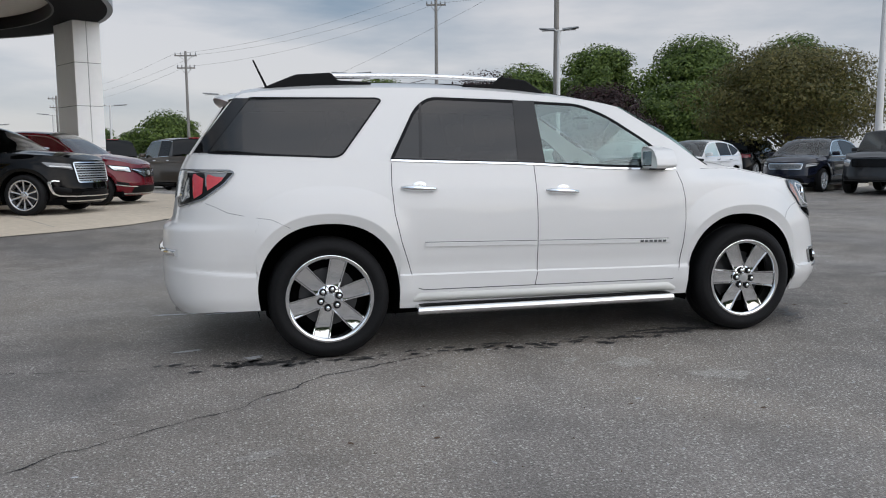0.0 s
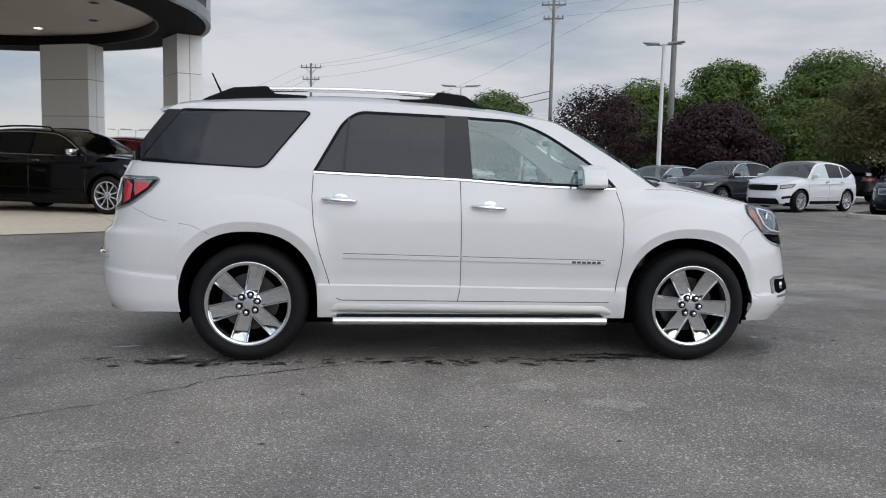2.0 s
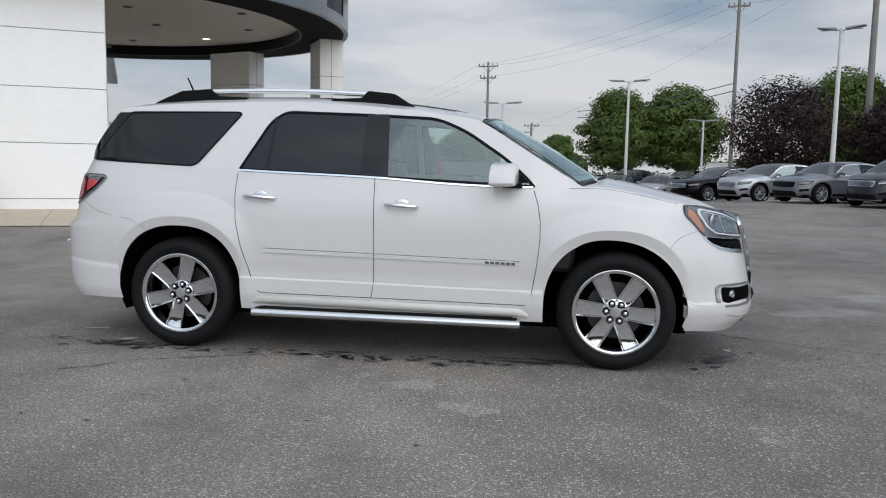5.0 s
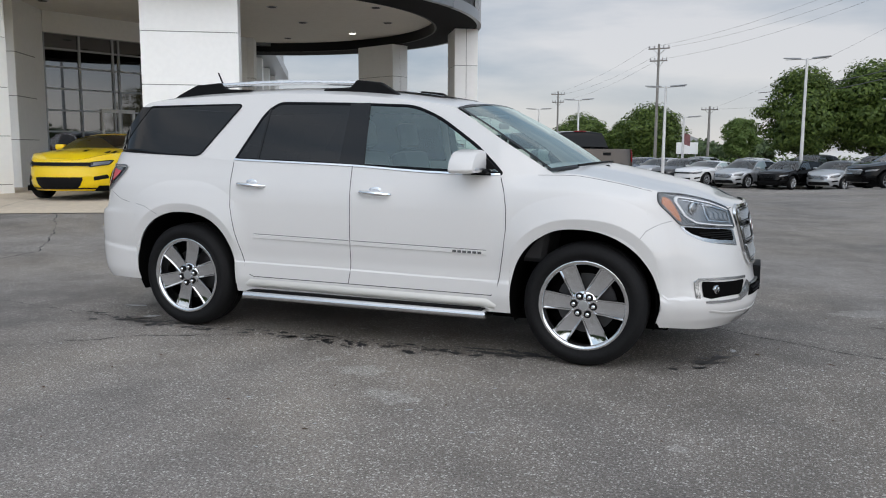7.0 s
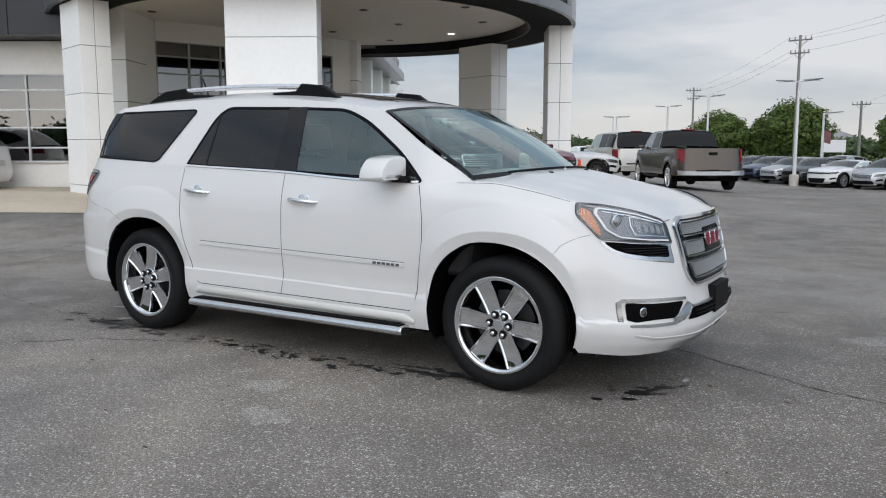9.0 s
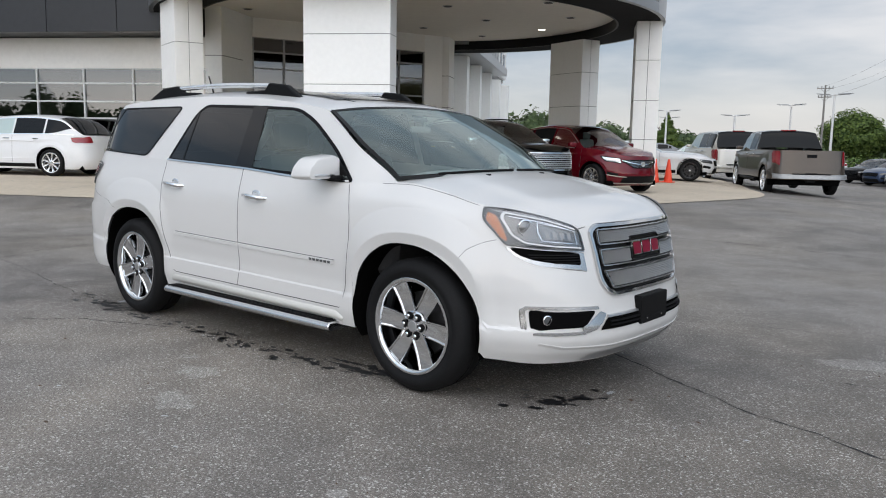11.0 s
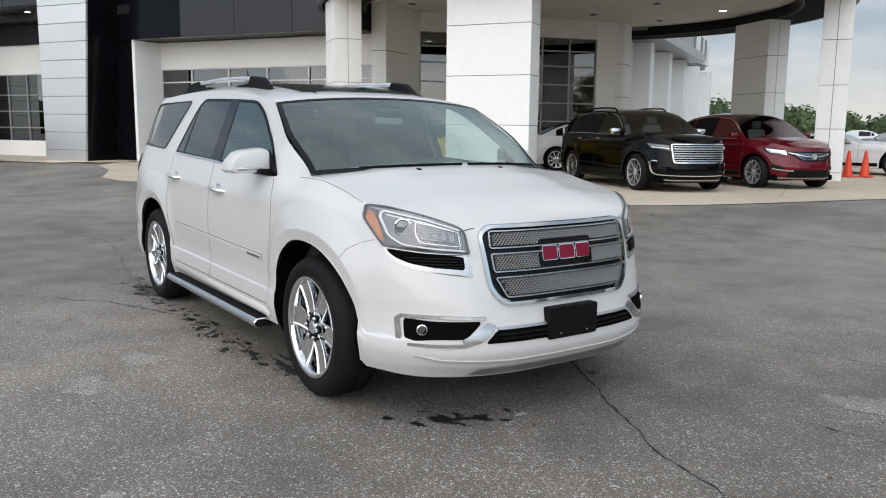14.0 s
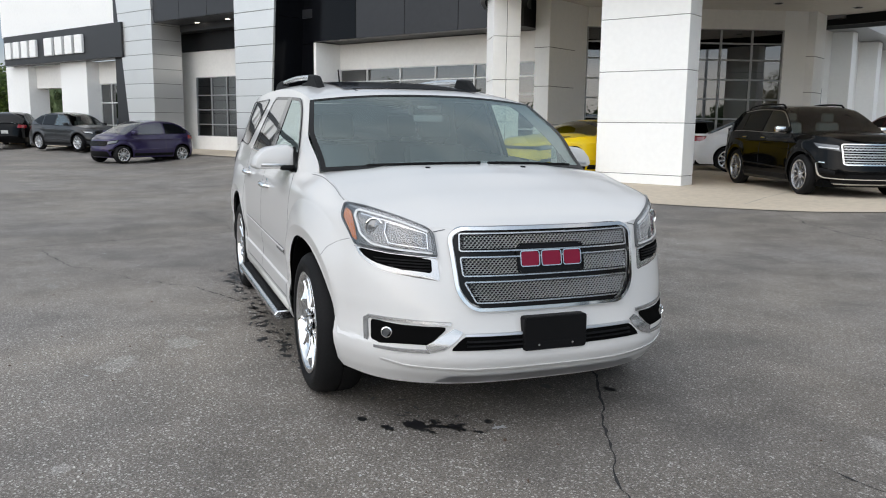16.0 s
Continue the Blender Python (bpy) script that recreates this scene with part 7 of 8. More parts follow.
        tagged(mk("grille_mesh", V, Fc, M["meshmetal"], g), "bright diamond mesh", kind="stuff")
        for sg in (-1, 1):
            V, Fc = band(densify([(w * 0.795, 0.615), (w * 0.845, 0.625), (w * 0.875, 0.60), (w * 0.87, 0.48), (w * 0.845, 0.39), (w * 0.79, 0.350), (w * 0.6, 0.338), (0.0, 0.332)], 0.05), 0.022, lambda u, v, l=0, sg=sg: nose_on(sg * u, v, 0.004 + l), False, 0.012)
            mk("bumper_trim", V, Fc, M["chrome"], car, smooth=50)
    if kind == "coupe" and color == "yellow":
        # black hood blades, bonnet vents and corner gills
        for sg in (-1, 1):
            for x0, x1, y0, y1 in ((F - 0.62, F - 0.95, 0.70, 0.62), (F - 0.70, F - 1.05, 0.79, 0.70), (F - 0.55, F - 0.80, 0.28, 0.24)):
                V = []
                for t in np.linspace(0, 1, 6):
                    xx = x0 + (x1 - x0) * t
                    ye = S.half(xx, S.top(xx))
                    for q in (-0.045, 0.045):
                        yy = y0 + (y1 - y0) * t + q * (1 - 0.5 * t)
                        V.append((xx, sg * yy, S.top(xx) + 0.010 + crown(xx) * (1 - min(yy / ye, 1) ** 2.4) + 0.014 * smooth01((k["W"] * 0.30 - yy) / 0.07)))
                mk("bonnet_vent" if y0 < 0.5 else "hood_stripe", V, grid_faces(6, 2), M["trimblack"], car, smooth=60)
    if kind not in ("sports", "coupe"):
        for sg in (-1, 1):
            bm = join(moved(box(-0.07, 0.05, -0.23, 0.23, 0.0, 0.36, 0.04), pose(0, 0, 0, 0, -12, 0)), box(-0.12, -0.03, -0.12, 0.12, 0.36, 0.54, 0.03))
            part("front_seat", moved(bm, pose(k["cowl"] - 1.15, sg * w * 0.40, belt - 0.14)), M["seat"], car, smooth=40)
        part("dashboard", box(k["cowl"] - 0.62, k["cowl"] - 0.16, -w * 0.78, w * 0.78, belt - 0.22, belt - 0.05, 0.05, 2), M["dash"], car, smooth=40)
    if kind in ("pickup", "big_suv"):
        xx = k["rr"] - 0.02
        part("brake_light", box(xx - 0.03, xx + 0.03, -0.22, 0.22, S.cab(k["rr"]) + 0.045, S.cab(k["rr"]) + 0.085, 0.01), M["darkred"], car, "red high brake light")
    part("inner_block", box(k["tail"] + 0.3, k["cowl"] - 0.1, -w * 0.7, w * 0.7, 0.3, belt - 0.05), M["well"], car)
    return car


# cars on and near the apron
parked_car("suv", "black", -6.78, 10.88, -18, "glossy black suv with a chrome mesh grille on the apron", rails=True, dark=1)
parked_car("crossover", "red", -5.95, 13.65, -17, "dark red crossover parked beside the black suv", grille="black")
parked_car("coupe", "yellow", -10.85, 8.1, -74, "bright yellow sports coupe under the canopy", grille="black", dark=2, bright=False)
parked_car("sedan", "white", -12.0, 14.95, 55, "white saloon seen under the canopy", grille="body", bright=False)
parked_car("sports", "white", -7.6, 20.95, 22, "low white sports car beyond the canopy pier", grille="black", dark=2, bright=False)
parked_car("suv", "white", -19.35, 5.65, 210, "white three-row suv in front of the glazed bay")
parked_car("hatch", "purple", -25.2, -1.75, -56, "small dark violet hatchback on the forecourt", grille="black", bright=False)
parked_car("crossover", "dgrey", -33.2, -4.4, 40, "dark crossover near the far wing", grille="black", bright=False)
parked_car("crossover", "black", -38.6, -7.4, 175, "black crossover seen from behind at the far wing", grille="black", bright=False)
# the drive lane
parked_car("pickup", "bronze", -3.54, 21.86, 122, "bronze crew-cab pickup truck with a chrome rear bumper", category="pickup truck")
parked_car("big_suv", "champagne", -7.75, 27.65, 127, "pearl white full-size suv beside the pickup")
# rows in the lot
parked_car("crossover", "white", 13.3, 18.7, 209, "white small crossover in the east row", grille="black")
parked_car("crossover", "dgrey", 11.93, 21.2, 209, "dark grey crossover in the east row")
parked_car("sedan", "grey", 10.5, 23.8, 209, "grey saloon in the east row", grille="black")
parked_car("sedan", "silver", 9.1, 26.4, 209, "silver saloon in the east row")
parked_car("sedan", "black", 7.7, 29.0, 209, "black saloon in the east row")
parked_car("crossover", "navy", 15.4, 15.4, 210, "navy suv with a chrome slotted grille", rails=True)
parked_car("boxy", "dgrey", 16.3, 13.0, 210, "dark boxy compact four-by-four", grille="black", bright=False)
parked_car("boxy", "black", 17.6, 10.5, 210, "black upright four-by-four with a slotted grille", grille="chrome", bright=False)
parked_car("boxy", "black", 21.4, 27.0, 30, "black four-by-four behind the tree", grille="black", bright=False)
far = [("coupe", "black", 8.9, 39.9, "black sports coupe in the far row"), ("sedan", "silver", 6.3, 39.3, "silver saloon in the far row"), ("sedan", "black", 4.0, 39.2, "black saloon in the far row"), ("sedan", "silver", 1.9, 39.6, "silver saloon near the lane"), ("coupe", "white", -0.2, 40.6, "white coupe near the lane"), ("sedan", "dgrey", -1.65, 42.3, "dark grey saloon in the far row"), ("sedan", "silver", -3.05, 44.0, "pale saloon in the far row"), ("sedan", "blue", -4.6, 46.2, "blue saloon in the far row"), ("sedan", "black", -6.2, 48.6, "black saloon at the row's end"), ("suv", "dgrey", 5.5, 50.5, "dark suv behind the far row"), ("sedan", "white", 1.8, 49.0, "white saloon behind the far row"), ("suv", "black", 9.5, 52.0, "black suv behind the far row"), ("sedan", "silver", -1.6, 53.0, "silver saloon behind the far row")]
for kd, co, x, y, lb in far:
    parked_car(kd, co, x, y, 239, lb, grille="chrome" if co == "silver" else "black", bright=co == "silver")
for kd, co, x, y in (("sedan", "white", -12.0, 55.0), ("suv", "red", -15.5, 55.0), ("sedan", "silver", -18.5, 56.0), ("suv", "white", -21.5, 57.0), ("sedan", "grey", -25.0, 58.0), ("sedan", "white", -28.0, 59.0)):
    parked_car(kd, co, x, y, 205, "distant parked car in the back lot", grille="black", bright=False)


# ---- trees, poles, wires, small things ----
def leaf_cloud(lobes, count, size, rng, hollow=0.55, droop=0.0, middle=None):
    """Small leaf clumps strewn through ellipsoid lobes, denser towards their skins; each a bent pair of triangles."""
    vol = np.array([l[3] * l[4] * l[5] for l in lobes]) ** 0.8
    pick = rng.choice(len(lobes), count, p=vol / vol.sum())
    d = rng.normal(size=(count, 3))
    d /= np.linalg.norm(d, axis=1)[:, None]
    r = (hollow + (1 - hollow) * rng.random(count)) ** 0.7
    r *= 1 + 0.10 * rng.normal(size=count)
    L = np.array([l[:6] for l in lobes])[pick]
    P = L[:, :3] + d * r[:, None] * L[:, 3:]
    P[:, 2] -= droop * np.abs(d[:, 0])
    s = size * (0.65 + 0.95 * rng.random(count))
    a = rng.normal(size=(count, 3)) * 0.5 + d + np.array((0, 0, 0.25))
    if middle is not None:
        out = P - np.array(middle)
        a += 0.8 * out / (np.linalg.norm(out, axis=1)[:, None] + 1e-9)
    a /= np.linalg.norm(a, axis=1)[:, None]
    b = np.cross(a, rng.normal(size=(count, 3)))
    b /= np.linalg.norm(b, axis=1)[:, None] + 1e-9
    c = np.cross(a, b)
    V = np.stack([P - b * s[:, None], P + c * s[:, None] * 0.55 + a * s[:, None] * 0.15, P + b * s[:, None], P - c * s[:, None] * 0.55 + a * s[:, None] * 0.15], 1).reshape(-1, 3)
    F = np.arange(count * 4).reshape(-1, 4)
    return V, F


def fast_mesh(name, V, F, material, parent=None):
    me = bpy.data.meshes.new(name)
    me.vertices.add(len(V))
    me.vertices.foreach_set("co", np.asarray(V, np.float32).ravel())
    me.loops.add(F.size)
    me.loops.foreach_set("vertex_index", F.astype(np.int32).ravel())
    me.polygons.add(len(F))
    me.polygons.foreach_set("loop_start", np.arange(0, F.size, F.shape[1], dtype=np.int32))
    me.update(calc_edges=True)
    me.materials.append(material)
    ob = new(name, me)
    ob.parent = parent
    return ob


def tree(x, y, height, spread, trunk, leaf, label, seed, count=5000, size=0.16, shape="round", base=None):
    rng = np.random.default_rng(seed)
    z0 = ground_z(x, y)
    t = thing("tree", label, "tree", pose(x, y, z0 - 0.03))
    clear = base if base is not None else height * 0.2
    tips = []
    bms = [tube([(0, 0, 0), (rng.normal() * 0.05, rng.normal() * 0.05, clear * 0.6), (rng.normal() * 0.1, rng.normal() * 0.1, clear), (rng.normal() * 0.15, rng.normal() * 0.15, clear + (height - clear) * 0.55)], [trunk * 1.35, trunk, trunk * 0.8, trunk * 0.25], 8)]
    for k in range(9):
        a = 2 * math.pi * (k / 9 + rng.random() * 0.06)
        zb = clear * (0.75 + 0.45 * rng.random())
        q = 0.35 + 0.5 * rng.random()
        e = Vector((math.cos(a) * spread * q, math.sin(a) * spread * q, clear + (height - clear) * (0.25 + 0.5 * rng.random())))
        s = Vector((0, 0, zb))
        m = s.lerp(e, 0.5) + Vector((rng.normal() * 0.1, rng.normal() * 0.1, 0.12 * height * rng.random()))
        bms.append(tube([s, m, e], [trunk * 0.5, trunk * 0.3, trunk * 0.1], 6))
        tips.append(e)
    part("trunk", join(*bms), M["bark"], t, smooth=60)
    lobes = []
    ch = height - clear
    many = {"round": 84, "vase": 60, "flat": 96, "cone": 12}[shape]
    for k in range(many):
        u = (k + 0.5) / many
        a = k * 2.39996 + 0.5 * rng.random()
        if shape == "cone":
            rr = spread * (1 - u) * 0.55
            lobes.append((math.cos(a) * rr * 0.5, math.sin(a) * rr * 0.5, clear + ch * u, spread * (1.05 - u) * 0.75, spread * (1.05 - u) * 0.75, ch * 0.09))
            continue
        prof = {"round": math.sin(math.pi * (0.14 + 0.80 * u)) ** 0.7, "vase": 0.42 + 0.75 * math.sin(math.pi * (0.1 + 0.62 * u)) - 0.28, "flat": math.sin(math.pi * (0.22 + 0.70 * u)) ** 0.5}[shape]
        # most clumps sit on the outside of the crown, some fill its middle
        rr = spread * prof * ((0.62 + 0.34 * rng.random()) if k % 5 else 0.45 * rng.random())
        s = spread * (0.15 + 0.11 * rng.random()) * (1.0 if k % 5 else 1.7)
        lobes.append((math.cos(a) * rr * 0.88, math.sin(a) * rr * 0.88, clear + ch * (0.08 + 0.84 * u) + rng.normal() * 0.03 * ch, s * 1.15, s * 1.15, s * (0.55 if shape == "flat" else 0.72)))
    V, F = leaf_cloud(lobes, count, size, rng, 0.62, middle=(0, 0, clear + ch * 0.4))
    top = np.quantile(V[:, 2], 0.997)
    V[:, 2] = clear * 0.6 + (V[:, 2] - clear * 0.6) * (height - clear * 0.6) / (top - clear * 0.6)
    wide = np.quantile(np.hypot(V[:, 0], V[:, 1]), 0.985)
    V[:, :2] *= spread / wide
    ob = fast_mesh("crown", V, F, leaf, t)
    return t


tree(22.4, 25.6, 6.0, 4.5, 0.14, M["leaf_olive"], "broad olive-brown ornamental tree on an island", 11, 52000, 0.056, "flat", 1.6)
tree(12.7, 40.0, 6.7, 3.5, 0.12, M["leaf_plum"], "purple-leaved plum tree with an airy crown", 12, 17938, 0.071, "round", 1.0)
tree(18.7, 37.9, 5.6, 3.7, 0.12, M["leaf_plum"], "dense purple-leaved plum tree", 13, 29325, 0.076, "round", 0.9)
tree(25.4, 39.6, 5.9, 3.4, 0.13, M["leaf_green"], "bushy green tree in front of the low building", 14, 36000, 0.085, "round", 0.5)
tree(28.6, 58.4, 11.0, 4.9, 0.22, M["leaf_green"], "tall green shade tree behind the lot", 15, 46000, 0.108)
tree(36.2, 55.6, 11.6, 5.4, 0.22, M["leaf_green"], "tall green shade tree behind the lot", 16, 48000, 0.108)
tree(43.0, 52.0, 11.0, 5.0, 0.22, M["leaf_green"], "tall green shade tree behind the lot", 17, 34000, 0.118)
tree(22.6, 60.0, 9.5, 4.3, 0.2, M["leaf_green"], "green shade tree behind the plum trees", 18, 32000, 0.108)
tree(10.4, 63.0, 8.5, 3.9, 0.18, M["leaf_green"], "round dense green tree", 19, 25875, 0.116)
tree(5.4, 61.5, 8.0, 3.7, 0.18, M["leaf_green"], "round dense green tree", 20, 25875, 0.116)
tree(-8.7, 83.5, 6.7, 3.9, 0.18, M["leaf_green"], "round green tree beyond the lot", 22, 17250, 0.134)
tree(-18.5, 96.0, 6.2, 4.1, 0.2, M["leaf_green"], "round green tree beyond the lot", 23, 17250, 0.143)
tree(-14.0, 98.0, 5.0, 2.6, 0.2, M["leaf_green"], "round green tree beyond the lot", 24, 13800, 0.143)
tree(0.2, 94.0, 5.5, 2.3, 0.15, M["leaf_light"], "light green young tree", 25, 10348, 0.125)
tree(-28.6, 68.4, 4.4, 1.4, 0.16, M["leaf_green"], "dark pine with level boughs", 29, 8968, 0.116, "cone", 1.6)
tree(-63.0, -12.5, 5.0, 4.2, 0.18, M["leaf_green"], "green tree beyond the far wing", 30, 10348, 0.134)
tree(-62.0, -2.0, 5.5, 4.0, 0.18, M["leaf_light"], "green tree beyond the far wing", 31, 10348, 0.134)


def build_treeline():
    rng = np.random.default_rng(5)
    lobes = []
    for a in np.arange(-180, 180, 1.3):
        r = 118 + 26 * rng.random()
        h = (1.8 + 1.4 * rng.random()) if 72 < a < 112 else 3.4 + 2.6 * rng.random() + (3.0 if a < -20 else 0.0) + 1.3 * math.sin(a * 0.21) + 0.9 * math.sin(a * 0.53)
        x, y = r * math.cos(radians(a)), r * math.sin(radians(a))
        lobes.append((x, y, h * 0.42, 3.4, 3.4, max(h * 0.62, 1.2)))
        lobes.append((x * 1.03, y * 1.03, h * 0.30, 3.0, 3.0, max(h * 0.5, 1.2)))
    seen = [l for l in lobes if 10 < math.degrees(math.atan2(l[1], l[0])) % 360 < 200]
    rest = [l for l in lobes if l not in seen]
    V, F = leaf_cloud(seen, 200000, 0.36, rng, 0.45)
    V2, F2 = leaf_cloud(rest, 60000, 0.45, rng, 0.45)
    F = np.concatenate([F, F2 + len(V)])
    V = np.concatenate([V, V2])
    # dense inner masses behind the leaves
    grid = np.array([[i * 9 + j, i * 9 + j + 1, (i + 1) * 9 + j + 1, (i + 1) * 9 + j] for i in range(6) for j in range(8)])
    th, ph = np.meshgrid(np.linspace(0.02, math.pi - 0.02, 7), np.linspace(0, 2 * math.pi, 9), indexing="ij")
    ball = np.stack([np.sin(th) * np.cos(ph), np.sin(th) * np.sin(ph), np.cos(th)], -1).reshape(-1, 3)
    for l in lobes:
        F = np.concatenate([F, grid + len(V)])
        V = np.concatenate([V, np.array(l[:3]) + ball * np.array(l[3:]) * 0.74])
    V[:, 2] = np.maximum(V[:, 2], -0.4)
    ob = fast_mesh("treeline", V, F, M["leaf_far"])
    tagged(ob, "distant belt of hazy green trees round the lot", "trees", kind="stuff")
    # hedge at the back of the lot
    lobes = [(x, 66 + 0.12 * x + rng.random(), 0.4, 1.6, 1.2, 1.0) for x in np.arange(-30, 40, 1.7)]
    V, F = leaf_cloud(lobes, 18000, 0.14, rng, 0.35)
    V[:, 2] = np.maximum(V[:, 2] - 0.6, -0.7)
    tagged(fast_mesh("hedge", V, F, M["leaf_light"]), "low rough hedge at the back of the lot", "hedge", kind="stuff")


build_treeline()


def lot_lamp(x, y, top, heading, label="white car park lamp post with two flat heads", heads=2, r=0.075, arm=0.75):
    z0 = ground_z(x, y)
    p = thing("lamp_post", label, "lamp post", pose(x, y, z0, 0, 0, heading), group="lot lamps")
    h = top - z0
    part("base", lathe_z([(0.24, 0.0), (0.24, 0.55), (0.20, 0.6), (0.0, 0.6)], 14), M["kerb"], p, "round concrete base", smooth=40)
    part("post", tube([(0, 0, 0.55), (0, 0, h - 0.05)], [r * 1.25, r * 0.8], 10), M["pole"], p, smooth=60)
    for s in ((-1, 1) if heads == 2 else (1,)):
        part("arm", tube([(0, 0, h - 0.12), (s * arm * 0.5, 0, h - 0.06)], 0.03, 6), M["pole"], p)
        hd = part("lamp_head", prism([(s * arm * 0.35, h - 0.10), (s * (arm + 0.35), h - 0.015), (s * (arm + 0.35), h + 0.025), (s * arm * 0.35, h - 0.02)], -0.17, 0.17, "y", 0.01), M["steel"], p, "flat grey lamp head")
        part("lens", box(min(s * arm * 0.6, s * (arm + 0.25)), max(s * arm * 0.6, s * (arm + 0.25)), -0.12, 0.12, h - 0.085, h - 0.075), M["drl"], hd)
    return p


def lathe_z(profile, n):
    bm = lathe(profile, n)
    for v in bm.verts:
        v.co = (v.co.x, -v.co.z, v.co.y)
    bmesh.ops.recalc_face_normals(bm, faces=bm.faces)
    return bm


lot_lamp(10.47, 24.0, 6.25, -28, arm=0.42)
lot_lamp(4.4, 39.1, 5.95, -12)
lot_lamp(-2.5, 39.6, 4.75, -8)
lot_lamp(-10.2, 53.4, 4.95, 0)
lot_lamp(-15.6, 62.4, 4.75, 0)
lot_lamp(-26.5, 79.9, 4.6, 0)
lot_lamp(10.6, 52.7, 4.6, 0)
lot_lamp(19.7, 17.4, 7.4, -30, r=0.11)
lot_lamp(26.0, 33.0, 4.8, -30)
for x, y, t in ((-24.0, 58.0, 4.2), (-19.5, 61.0, 3.9), (-31.0, 74.0, 4.2)):
    lot_lamp(x, y, t, 10, "distant white lamp post in the back lot", 2)
fl = lot_lamp(-2.4, 50.0, 3.5, 0, "short white post with a striped flag", 1)
V = [(0.02 + 0.11 * i, 0.04 * math.sin(i * 1.3), 2.3 + 0.75 * j / 5 - 0.035 * i) for j in range(6) for i in range(5)]
M["flagred"] = mat("flag_cloth", (0.22, 0.10, 0.10), 0.8, var=0.4, scale=30)
mk("flag", V, grid_faces(6, 5), M["flagred"], fl, "small faded red striped flag", smooth=60)


def utility_pole(x, y, top, heading, r=0.15, arms=2, label="weathered timber utility pole with crossarms and insulators"):
    z0 = ground_z(x, y)
    p = thing("utility_pole", label, "utility pole", pose(x, y, z0, 0, 0, heading), group="utility poles")
    h = top - z0
    part("post", tube([(0, 0, 0), (0, 0, h)], [r * 1.2, r * 0.75], 10), M["timber"], p, smooth=60)
    for k in range(arms):
        z = h - 0.35 - k * 0.95
        w = 0.85 if k == 0 else 0.7
        arm = part("crossarm", box(-w, w, -0.05, 0.05, z - 0.05, z + 0.05, 0.01), M["timber"], p)
        for q in (-w * 0.92, -w * 0.45, w * 0.45, w * 0.92):
            part("insulator", lathe_z_at([(0.03, 0.0), (0.06, 0.05), (0.03, 0.1), (0.055, 0.15), (0.0, 0.2)], 8, q, 0, z + 0.06), M["steel"], arm, smooth=50)
        part("brace", join(tube([(-w * 0.6, 0.07, z), (0, 0.09, z - 0.5)], 0.02, 5), tube([(w * 0.6, 0.07, z), (0, 0.09, z - 0.5)], 0.02, 5)), M["steel"], arm)
    return p


def lathe_z_at(profile, n, x, y, z):
    return moved(lathe_z(profile, n), Matrix.Translation((x, y, z)))


utility_pole(12.1, 50.3, 13.2, -15, 0.13)
utility_pole(17.25, 40.65, 14.5, -20, 0.175, 1, "thick timber utility pole")
utility_pole(-5.5, 61.0, 9.6, -10, 0.115)
utility_pole(-20.9, 91.4, 8.2, 0, 0.12)
utility_pole(-2.8, 84.0, 5.8, 0, 0.14, 1)


def wire(points, sag, r=0.007):
    out = []
    for a, b in zip(points, points[1:]):
        a, b = Vector(a), Vector(b)
        for k in range(13):
            t = k / 12
            p = a.lerp(b, t)
            p.z -= sag * 4 * t * (1 - t)
            out.append(p)
    ob = part("power_line", tube(out, r, 5), M["wire"], None)
    return tagged(ob, "thin black overhead power line between poles", "cable", group="power lines")


for dx, dz in ((-0.9, 0.0), (0.9, 0.0), (0.0, -0.95)):
    wire([(-5.5 + dx, 61.0, 9.35 + dz), (12.1 + dx, 50.3, 12.95 + dz), (45.0, 32.0, 17.0 + dz)], 0.7)
    wire([(-5.5 + dx, 61.0, 9.35 + dz), (-20.9 + dx, 91.4, 7.9 + dz)  ], 0.5)
wire([(12.1, 50.3, 6.9), (2.0, 70.0, 6.2)], 0.3, 0.03)
wire([(12.1, 50.3, 6.4), (2.0, 70.0, 5.6)], 0.3, 0.03)
wire([(-2.8, 84.0, 5.5), (20.0, 80.0, 7.5)], 0.5)
wire([(17.25, 40.65, 13.0), (-2.8, 84.0, 5.5)], 0.8)


def traffic_cone(x, y):
    c = thing("traffic_cone", "orange plastic traffic cone beside the pier", "traffic cone", pose(x, y, ground_z(x, y) + 0.014), group="traffic cones")
    part("base", box(-0.17, 0.17, -0.17, 0.17, 0, 0.03, 0.008), M["cone"], c)
    part("body", lathe_z([(0.135, 0.03), (0.13, 0.05), (0.035, 0.70), (0.028, 0.71), (0.02, 0.705), (0.02, 0.66)], 20), M["cone"], c, smooth=50)


traffic_cone(-6.25, 18.6)
traffic_cone(-6.0, 19.0)


